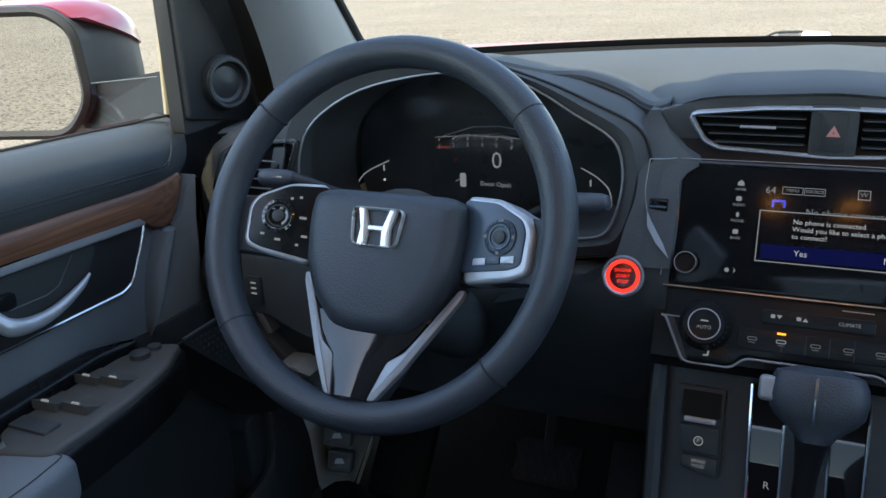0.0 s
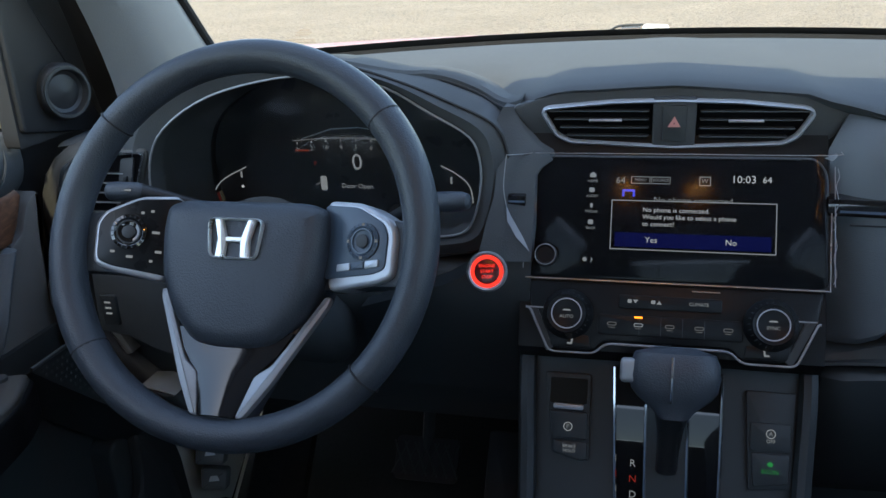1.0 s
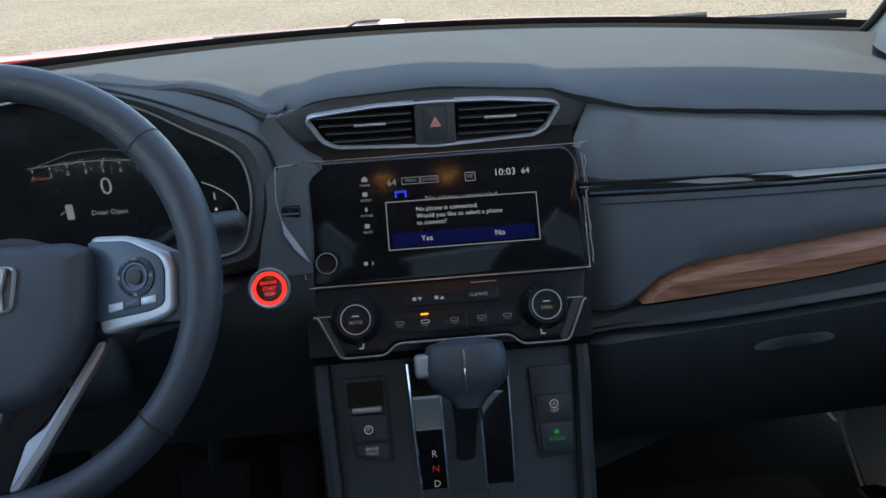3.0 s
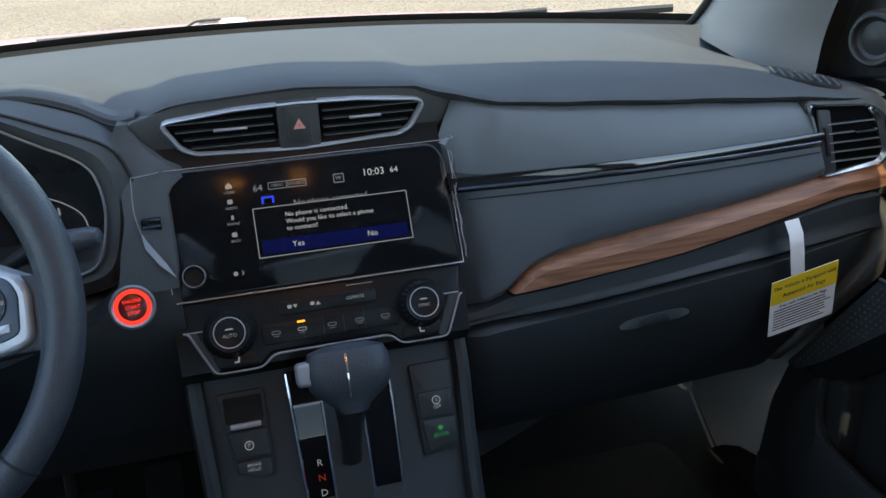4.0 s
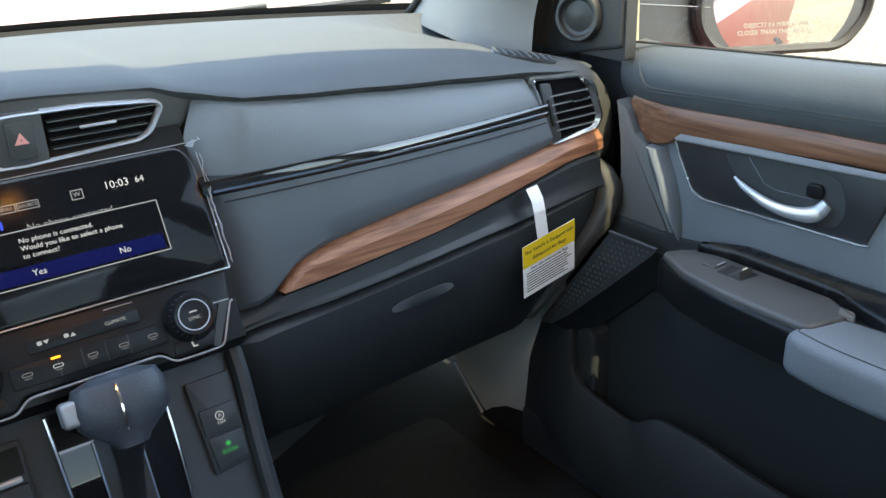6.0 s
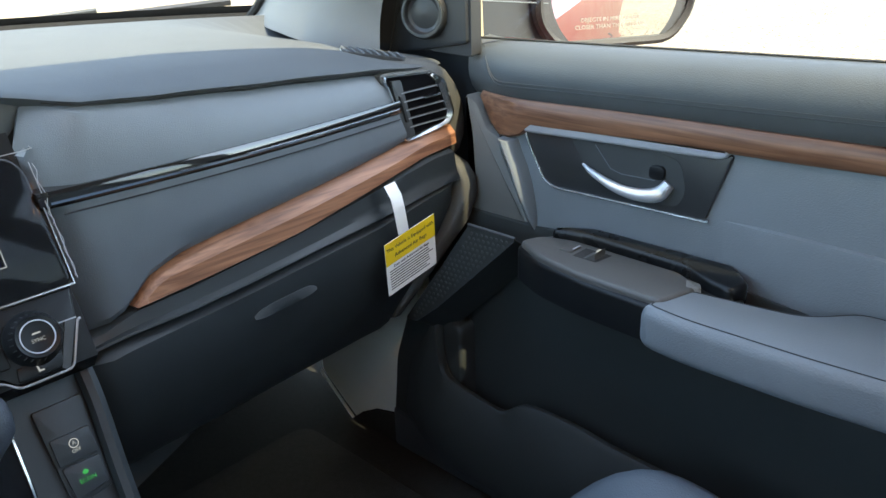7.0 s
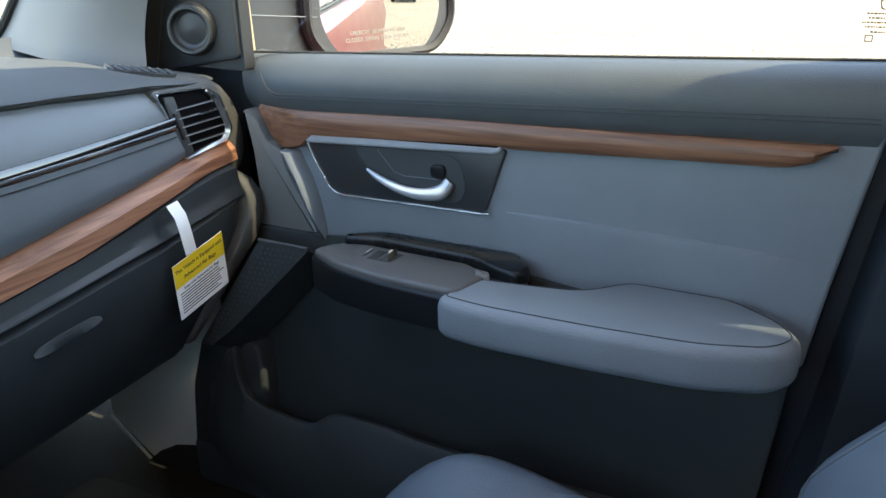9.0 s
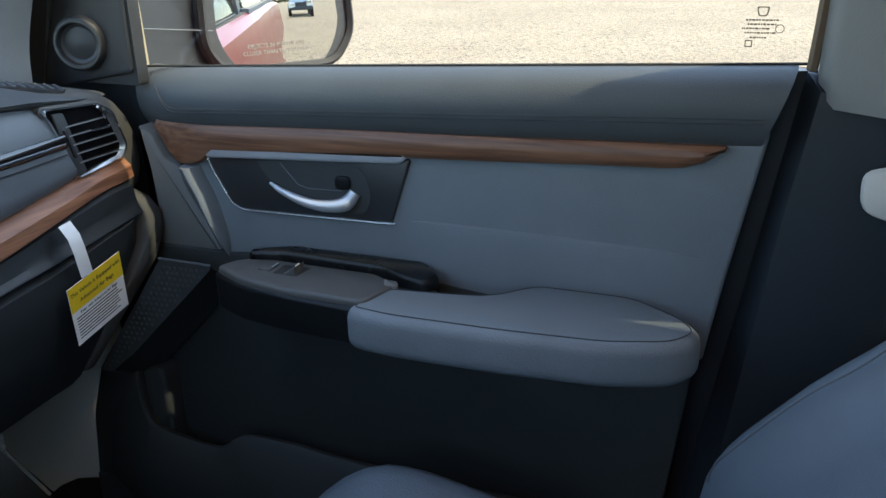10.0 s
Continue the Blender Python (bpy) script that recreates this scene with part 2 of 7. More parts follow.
def ring(outer, inner, m, z0, z1, bm=None):
    """A frame between two outlines with equally many points."""
    bm = bm or bmesh.new()
    k = len(outer)
    mid = [((a[0] + b[0]) / 2, (a[1] + b[1]) / 2) for a, b in zip(outer, inner)]
    rows = [(outer, z0), (outer, (z0 + 2 * z1) / 3), (mid, z1), (inner, (z0 + 2 * z1) / 3), (inner, z0)]
    loops = [[bm.verts.new(m @ Vector((x, y, z))) for x, y in p] for p, z in rows]
    for la, lb in zip(loops, loops[1:] + loops[:1]):
        for i in range(k):
            bm.faces.new((la[i], la[(i + 1) % k], lb[(i + 1) % k], lb[i]))
    return bm


def inset(pts, d):
    if sum(a[0] * b[1] - b[0] * a[1] for a, b in zip(pts, pts[1:] + pts[:1])) < 0:
        d = -d
    out = []
    k = len(pts)
    for i in range(k):
        a, q, b = Vector(pts[i - 1]), Vector(pts[i]), Vector(pts[(i + 1) % k])
        d1, d2 = (q - a).normalized(), (b - q).normalized()
        nrm = Vector((-(d1.y + d2.y), d1.x + d2.x))
        nrm = nrm.normalized() if nrm.length > 1e-9 else Vector((0, 0))
        out.append(tuple(q + nrm * d))
    return out


def loft(sections, bm=None, cap=True, closed=True):
    """Skin over sections with equally many points."""
    bm = bm or bmesh.new()
    loops = [[bm.verts.new(p) for p in s] for s in sections]
    k = len(loops[0])
    for la, lb in zip(loops, loops[1:]):
        for i in range(k if closed else k - 1):
            bm.faces.new((la[i], la[(i + 1) % k], lb[(i + 1) % k], lb[i]))
    if cap and closed:
        bm.faces.new(loops[0][::-1])
        bm.faces.new(loops[-1])
    return bm


def curve_through(pts, n):
    """A smooth line of n + 1 points through pts (Catmull-Rom)."""
    pts = [Vector(p) for p in pts]
    p = [2 * pts[0] - pts[1], *pts, 2 * pts[-1] - pts[-2]]
    out = []
    for i in range(n + 1):
        u = i / n * (len(pts) - 1)
        j = min(int(u), len(pts) - 2)
        t = u - j
        a, b, c, d = p[j : j + 4]
        out.append(0.5 * (2 * b + (c - a) * t + (2 * a - 5 * b + 4 * c - d) * t * t + (3 * b - a - 3 * c + d) * t ** 3))
    return out


def tube(pts, r, seg=8, closed=False, bm=None, flat=1.0):
    """A round bar along pts."""
    pts = [Vector(p) for p in pts]
    secs = []
    k = len(pts)
    prev = None
    for i, q in enumerate(pts):
        if closed:
            d = pts[(i + 1) % k] - pts[i - 1]
        else:
            d = pts[min(i + 1, k - 1)] - pts[max(i - 1, 0)]
        d.normalize()
        if prev is None:
            prev = d.orthogonal().normalized()
        u = (prev - d * prev.dot(d)).normalized()
        prev = u
        v = d.cross(u)
        rr = r[i] if isinstance(r, (list, tuple)) else r
        secs.append([q + (u * math.cos(2 * math.pi * j / seg) + v * flat * math.sin(2 * math.pi * j / seg)) * rr for j in range(seg)])
    if closed:
        secs.append(secs[0])
    return loft(secs, bm, cap=not closed)


def lathe(profile, m, seg=32, bm=None):
    """Turned shape: profile of (radius, height out of the face)."""
    hollow = profile[-1][0] > 0.003
    rows = [*profile, profile[0]] if hollow else profile
    return loft([[m @ Vector((r * math.cos(2 * math.pi * j / seg), r * math.sin(2 * math.pi * j / seg), h)) for j in range(seg)] for r, h in rows], bm, cap=not hollow)


def words(text, m, size, material, parent, name="lettering", align="CENTER", extrude=0.0002, label=""):
    cu = bpy.data.curves.new("tmp_text", "FONT")
    cu.body, cu.size, cu.align_x, cu.align_y, cu.extrude = text, size, align, "CENTER", extrude
    cu.resolution_u = 2
    cu.offset = -0.007 * size
    tmp = bpy.data.objects.new("tmp_text", cu)
    scene.collection.objects.link(tmp)
    me = bpy.data.meshes.new_from_object(tmp)
    bpy.data.objects.remove(tmp)
    bm = bmesh.new()
    bm.from_mesh(me)
    bpy.data.meshes.remove(me)
    bm.transform(m)
    return part(name, bm, material, parent, label, smooth=0)


def at(m, x, y, z=0.0):
    return m @ Matrix.Translation((x, y, z))


def interp(x, table):
    for (a, va), (b, vb) in zip(table, table[1:]):
        if x <= b:
            t = max(0.0, (x - a) / (b - a))
            t = t * t * (3 - 2 * t) * 0.5 + t * 0.5
            return va + (vb - va) * t
    return table[-1][1]


def lin(x, table):
    for (a, va), (b, vb) in zip(table, table[1:]):
        if x <= b:
            return va + (vb - va) * max(0.0, (x - a) / (b - a))
    return table[-1][1]


def arange(a, b, n):
    return [a + (b - a) * i / n for i in range(n + 1)]

# ---- ground ----
def gravel():
    m = mat("gravel", (0.50, 0.43, 0.33), 0.9, 0.3, 1.2, 0, 40)
    nt = m.node_tree
    b = nt.nodes["Principled BSDF"]
    tc = nt.nodes.new("ShaderNodeTexCoord")
    v = nt.nodes.new("ShaderNodeTexVoronoi")
    v.inputs["Scale"].default_value = 42
    nt.links.new(tc.outputs["Object"], v.inputs["Vector"])
    n = nt.nodes.new("ShaderNodeTexNoise")
    n.inputs["Scale"].default_value, n.inputs["Detail"].default_value = 0.5, 6
    nt.links.new(tc.outputs["Object"], n.inputs["Vector"])
    cr = nt.nodes.new("ShaderNodeValToRGB")
    cr.color_ramp.elements[0].position, cr.color_ramp.elements[0].color = 0.10, (0.060, 0.045, 0.030, 1)
    cr.color_ramp.elements[1].position, cr.color_ramp.elements[1].color = 0.5, (0.305, 0.240, 0.160, 1)
    nt.links.new(v.outputs["Color"], cr.inputs[0])
    mx = nt.nodes.new("ShaderNodeMix")
    mx.data_type, mx.blend_type = "RGBA", "MULTIPLY"
    mx.inputs[0].default_value = 0.35
    nt.links.new(cr.outputs[0], mx.inputs[6])
    c2 = nt.nodes.new("ShaderNodeValToRGB")
    c2.color_ramp.elements[0].position, c2.color_ramp.elements[0].color = 0.35, (0.62, 0.56, 0.5, 1)
    c2.color_ramp.elements[1].position, c2.color_ramp.elements[1].color = 0.65, (1, 0.98, 0.95, 1)
    nt.links.new(n.outputs["Fac"], c2.inputs[0])
    nt.links.new(c2.outputs[0], mx.inputs[7])
    nt.links.new(mx.outputs[2], b.inputs["Base Color"])
    bp = nt.nodes.new("ShaderNodeBump")
    bp.inputs["Strength"].default_value, bp.inputs["Distance"].default_value = 0.9, 0.025
    nt.links.new(v.outputs["Distance"], bp.inputs["Height"])
    nt.links.new(bp.outputs[0], b.inputs["Normal"])
    return m


GROUND_Z = -0.30
bm = bmesh.new()
slab(rect(-900, -900, 900, 900), Matrix.Translation((0, 0, GROUND_Z)), -0.5, 0, bm=bm)
tagged(part("ground", bm, gravel(), None, smooth=0), "pale sunlit gravel lot around the car", "ground", kind="structure")

# ---- body shell of the car ----
car = thing("car_body", (0, 0, GROUND_Z), "red compact SUV body shell with grey headliner and dark floor", "car")


def header_y(x):
    """Front edge of the roof above the windscreen."""
    return -0.238 - 0.30 * x * x


def roof_y(x, y):
    """Bends the front of the roof's rows to the header."""
    return y + (header_y(x) + 0.28) * max(0.0, 1 + (y + 0.28) / 0.6)


def build_shell():
    # roof over the cabin, from the header of the windscreen to the tailgate
    secs = []
    for y in arange(-0.28, -2.42, 12):
        rise = 0.03 * (1 - ((y + 1.5) / 1.3) ** 2)
        row = [(x, 1.33 + rise + 0.05 * (1 - (x / 0.66) ** 2)) for x in arange(-0.63, 0.63, 12)]
        under = [(x, z - 0.045) for x, z in reversed(row)]
        secs.append([Vector((x, roof_y(x, y), z)) for x, z in row + under])
    part("roof", loft(secs), HEADLINER, car, "light grey headliner under the roof")
    bm = bmesh.new()
    slab(rect(-0.80, -2.75, 0.80, 0.60), Matrix.Translation((0, 0, 0.10)), -0.06, 0, bm=bm)
    part("floor_pan", bm, CARPET, car, "black carpet")
    # bulkhead and rear wall with the rear window's opening
    part("bulkhead", slab(rect(-0.80, 0.04, 0.80, 0.76), leaning((0, 0.62, 0), -12), -0.03, 0), CARPET, car)
    part("tailgate_panel", slab(rect(-0.80, 0.04, 0.80, 0.86), leaning((0, -2.75, 0)), -0.05, 0), TRIM, car)
    for s in (-1, 1):
        # rear doors, quarter panel, rear pillars, roof rail
        bm = bmesh.new()
        pts = [(0.93, 0.10), (2.75, 0.10), (2.75, 0.90), (1.9, 0.86), (0.93, 0.83)]
        slab(pts, sideways((0.775 * s, 0, 0), s), -0.012, 0.04, 0.01, bm=bm)
        part("rear_side_panel", bm, GREY, car)
        bm = bmesh.new()
        slab([(2.25, 0.86), (2.75, 0.90), (2.70, 1.32), (2.45, 1.34)], sideways((0.74 * s, 0, 0), s, 0), -0.05, 0.02, 0.01, bm=bm)
        part("rear_pillar", bm, TRIM, car)
        rail = curve_through([(0.672 * s, -0.20, 1.24), (0.660 * s, -0.38, 1.30), (0.635 * s, -0.57, 1.325), (0.628 * s, -0.8, 1.33), (0.625 * s, -1.4, 1.335), (0.62 * s, -2.7, 1.30)], 24)
        part("roof_rail", tube(rail, 0.028, 8), TRIM, car)
        pane = loft([[Vector((s * (0.752 - 0.10 * u), y, 0.835 + 0.46 * u)) for y in arange(-0.99, -2.35 + 0.25 * u, 6)] for u in arange(0, 1, 4)], closed=False)
        part("rear_side_pane", pane, PRIVACY, car, "dark privacy glass")
        # painted side outside the cabin
        bm = bmesh.new()
        sec = []
        for y in arange(0.35, -2.9, 16):
            belt = 0.79 + 0.03 * (-y)
            sec.append([Vector((s * x, y, z)) for x, z in ((0.775, belt), (0.82, belt - 0.03), (0.86, 0.55), (0.845, 0.30), (0.87, 0.05), (0.80, -0.02), (0.785, 0.3))])
        loft(sec, bm)
        part("outer_side", bm, RED, car, "red painted side")
    # bonnet and front wings
    secs = []
    for y in arange(0.80, 1.75, 8):
        u = (y - 0.8) / 0.95
        row = [(x, 0.7965 - 0.03 * u - 0.10 * u * u - 0.006 * (x / 0.8) ** 2 - 0.012 * max(0, x / 0.8) ** 2) for x in arange(-0.80, 0.80, 12)]
        secs.append([Vector((x, y - 0.13 * (x / 0.8) ** 2, z)) for x, z in row] + [Vector((x, y - 0.13 * (x / 0.8) ** 2, z - 0.05)) for x, z in reversed(row)])
    part("bonnet", loft(secs), RED, car, "red painted bonnet")
    for s in (-1, 1):
        secs = [[Vector((s * 0.80, y, 0.74 - 0.08 * (y - 0.2))), Vector((s * 0.88, y, 0.60)), Vector((s * 0.88, y, 0.2)), Vector((s * 0.78, y, 0.2))] for y in arange(0.15, 1.7, 6)]
        part("wing", loft(secs), RED, car)
    # outer skin: roof, tailgate, nose, bumpers
    secs = []
    for y in arange(-0.28, -2.50, 12):
        rise = 0.03 * (1 - ((y + 1.5) / 1.3) ** 2)
        row = [(x, 1.336 + rise + 0.05 * (1 - (x / 0.66) ** 2)) for x in arange(-0.64, 0.64, 12)]
        secs.append([Vector((x, roof_y(x, y), z)) for x, z in row] + [Vector((x, roof_y(x, y), z + 0.012)) for x, z in reversed(row)])
    part("roof_skin", loft(secs), RED, car, "red painted roof")
    part("tailgate_skin", slab(rounded([(-0.82, 0.0), (0.82, 0.0), (0.80, 0.86), (-0.80, 0.86)], 0.04), leaning((0, -2.80, 0)) @ Matrix.Rotation(math.pi, 4, "Y"), -0.0, 0.05, 0.02), RED, car, "red painted tailgate")
    part("rear_pane", loft([[Vector((x, -2.72 + 0.26 * u, 0.87 + 0.45 * u)) for x in arange(-0.70 + 0.06 * u, 0.70 - 0.06 * u, 6)] for u in arange(0, 1, 4)], closed=False), PRIVACY, car, "dark privacy glass")
    nose = leaning((0, 1.72, 0)) @ Matrix.Rotation(math.pi, 4, "Y")
    part("nose_panel", slab(rounded([(-0.84, 0.02), (0.84, 0.02), (0.82, 0.62), (0.5, 0.66), (-0.5, 0.66), (-0.82, 0.62)], 0.06), nose, -0.05, 0.04, 0.03), RED, car, "red painted nose")
    part("radiator_grille", slab(rounded([(-0.42, 0.38), (0.42, 0.38), (0.50, 0.56), (-0.50, 0.56)], 0.03), nose, 0.03, 0.055, 0.01), RUBBER, car, "black radiator grille")
    part("front_bumper", slab(rect(-0.86, -0.10, 0.86, 0.16, 0.06), nose, -0.06, 0.09, 0.03), RUBBER, car, "black lower bumper")
    part("rear_bumper", slab(rect(-0.86, -0.10, 0.86, 0.20, 0.06), leaning((0, -2.86, 0)), -0.10, 0.06, 0.03), RUBBER, car, "black rear bumper")
    for s in (-1, 1):
        part("headlight", slab(rounded([(0.52 * s, 0.46), (0.80 * s, 0.50), (0.82 * s, 0.60), (0.54 * s, 0.57)], 0.02), nose, 0.03, 0.06, 0.01), CHROME, car, "clear headlight")
        for y in (1.18, -1.72):
            hub = sideways((0.66 * s, y, 0.04), s) @ Matrix.Rotation(math.pi, 4, "Y")
            w = part("wheel", lathe([(0.22, 0.0), (0.33, 0.0), (0.34, 0.03), (0.34, 0.18), (0.32, 0.21), (0.235, 0.205), (0.23, 0.18)], hub, 32), RUBBER, car, "black tyre")
            rim = part("rim", lathe([(0.235, 0.05), (0.235, 0.195), (0.22, 0.200), (0.19, 0.17), (0.06, 0.17), (0.05, 0.185), (0.001, 0.185)], hub, 32), SILVER, w, "silver alloy rim")
    # cowl below the windscreen: black band
    secs = []
    for x in arange(-0.74, 0.74, 24):
        y = 0.755 - 0.65 * x * x
        secs.append([Vector((x, y - 0.012, 0.803)), Vector((x, y + 0.05, 0.797)), Vector((x, y + 0.12, 0.765)), Vector((x, y + 0.12, 0.74)), Vector((x, y - 0.012, 0.74))])
    part("cowl", loft(secs), RUBBER, car, "black cowl at the foot of the windscreen")


build_shell()


def dome_light():
    """Map lamps in the headliner between the seats, lit because a door stands open."""
    ob = thing("dome_light", (0.005, -0.80, 1.33), "pair of amber-lit map lamps in the grey headliner", "ceiling lamp")
    m = Matrix.Translation((0.005, -0.80, 1.345)) @ Matrix.Rotation(math.pi, 4, "X")
    part("lamp_housing", slab(rect(-0.12, -0.07, 0.12, 0.07, 0.02), m, 0, 0.012, 0.005), TRIM, ob)
    for s in (-1, 1):
        part("lens", slab(rect(0.07 * s - 0.010, -0.011, 0.07 * s + 0.022, 0.011, 0.008), m, 0.011, 0.015, 0.002), LAMP, ob, "amber lit lens")


dome_light()


def build_windscreen():
    ws = thing("windshield", (0, 0.7, 0.8), "clear raked windscreen with a black ceramic edge", "windshield")

    def p(x, u):
        y0 = 0.765 - 0.65 * x * x
        y1 = header_y(x) + 0.02
        xx = x * (1 - 0.12 * u)
        return Vector((xx, y0 + (y1 - y0) * u, 0.80 + (1.34 - 0.80) * u + 0.06 * math.sin(math.pi * u)))

    xs = arange(-0.76, 0.76, 16)
    bm = loft([[p(x, u) for x in xs] for u in arange(0.005, 1, 10)], closed=False)
    part("pane", bm, GLASS, ws)
    part("ceramic_band", loft([[p(x, u) + Vector((0, -0.004, -0.003)) for x in xs] for u in (0.0, 0.024)], closed=False), RUBBER, ws, "black ceramic border")


build_windscreen()


def pillar(s):
    """Trim over the windscreen pillar, with its foot on the dash end."""
    ob = thing("a_pillar_trim", (0.66 * s, 0.2, 0.8), "light grey plastic trim on the windscreen pillar", "pillar trim", "pillar trims")
    spine = [((0.70, 0.42, 0.79), (0.62, 0.17, 0.785), (0.655, 0.055, 0.775), (0.672, 0.09, 0.775)),
             ((0.70, 0.37, 0.83), (0.63, 0.15, 0.84), (0.66, 0.05, 0.84), (0.675, 0.09, 0.84)),
             ((0.695, 0.25, 0.95), (0.635, 0.09, 0.95), (0.655, 0.00, 0.94), (0.668, 0.05, 0.94)),
             ((0.67, 0.03, 1.12), (0.625, -0.06, 1.12), (0.64, -0.12, 1.10), (0.655, -0.08, 1.10)),
             ((0.62, -0.20, 1.29), (0.58, -0.26, 1.29), (0.60, -0.32, 1.27), (0.615, -0.28, 1.27))]
    secs = []
    cols = [curve_through([Vector((v[k][0] * s, v[k][1], v[k][2])) for v in spine], 16) for k in range(4)]
    for i in range(17):
        a, b, c, d = (cols[k][i] for k in range(4))
        secs.append([a, a * 0.5 + b * 0.5 + Vector((-0.012 * s, 0, 0.004)), b, b * 0.5 + c * 0.5 + Vector((-0.012 * s, -0.008, 0)), c, d])
    part("pillar_cover", loft(secs), PILLAR, ob)
    part("pillar_seal", tube([q + Vector((-0.003 * s, 0.006, 0.002)) for q in cols[0]], 0.0065, 8), RUBBER, ob, "black seal along the windscreen")
    # sail panel with the tweeter
    m = sideways((0.702 * s, 0, 0), s)
    part("sail_panel", slab(rounded([(-0.090, 0.765), (0.062, 0.792), (0.062, 1.0), (-0.01, 1.0), (-0.05, 0.90)], 0.006), m, -0.02, 0.0, 0.004), SAIL, ob, "black corner panel")
    part("frame_filler", slab(rounded([(-0.38, 0.785), (-0.06, 1.05), (0.066, 1.05), (0.066, 0.775)], 0.004), sideways((0.708 * s, 0, 0), s), -0.02, 0.0), RUBBER, ob, "black door frame filler")
    mt = at(m, -0.006, 0.828, 0.0) @ Matrix.Rotation(radians(18 * 1), 4, "Y")
    tw = part("tweeter", lathe([(0.034, -0.01), (0.034, 0.012), (0.031, 0.017), (0.026, 0.018), (0.024, 0.012), (0.02, 0.010), (0.001, 0.014)], mt), SAIL, ob, "round black tweeter")
    part("tweeter_ring", lathe([(0.0305, 0.0165), (0.0300, 0.0195), (0.0270, 0.0195), (0.0262, 0.0165)], mt), DARK, tw)
    return ob


for s in (-1, 1):
    pillar(s)


# ---- dashboard ----
CREASE_Z = [(-0.72, 0.765), (-0.66, 0.772), (-0.60, 0.782), (-0.40, 0.80), (-0.19, 0.80), (-0.162, 0.812), (-0.107, 0.829), (0.0, 0.834), (0.118, 0.826), (0.152, 0.8157), (0.208, 0.8056), (0.285, 0.7990), (0.426, 0.7890), (0.55, 0.780), (0.66, 0.768), (0.72, 0.762)]
CREASE_Y = [(-0.72, -0.015), (-0.61, -0.03), (-0.59, 0.13), (-0.205, 0.13), (-0.168, 0.04), (-0.150, 0.0), (-0.10, -0.008), (0.10, -0.008), (0.155, -0.015), (0.19, -0.036), (0.62, -0.04), (0.68, -0.03), (0.72, -0.005)]
dash = thing("dashboard", (0, 0.2, 0.45), "charcoal soft-touch dashboard with walnut-look trim", "dashboard")


WOOD_TOP = [(0.20, 0.592), (0.206, 0.5955), (0.2126, 0.606), (0.2266, 0.620), (0.2646, 0.635), (0.3354, 0.646), (0.449, 0.659), (0.574, 0.6735), (0.64, 0.685), (0.71, 0.689)]
WOOD_RIDGE = [(0.20, 0.594), (0.206, 0.5985), (0.237, 0.6215), (0.335, 0.6345), (0.45, 0.6475), (0.5745, 0.6625), (0.64, 0.673), (0.71, 0.676)]
WOOD_LOW = [(0.20, 0.597), (0.213, 0.598), (0.262, 0.603), (0.41, 0.619), (0.575, 0.645), (0.64, 0.655), (0.71, 0.657)]


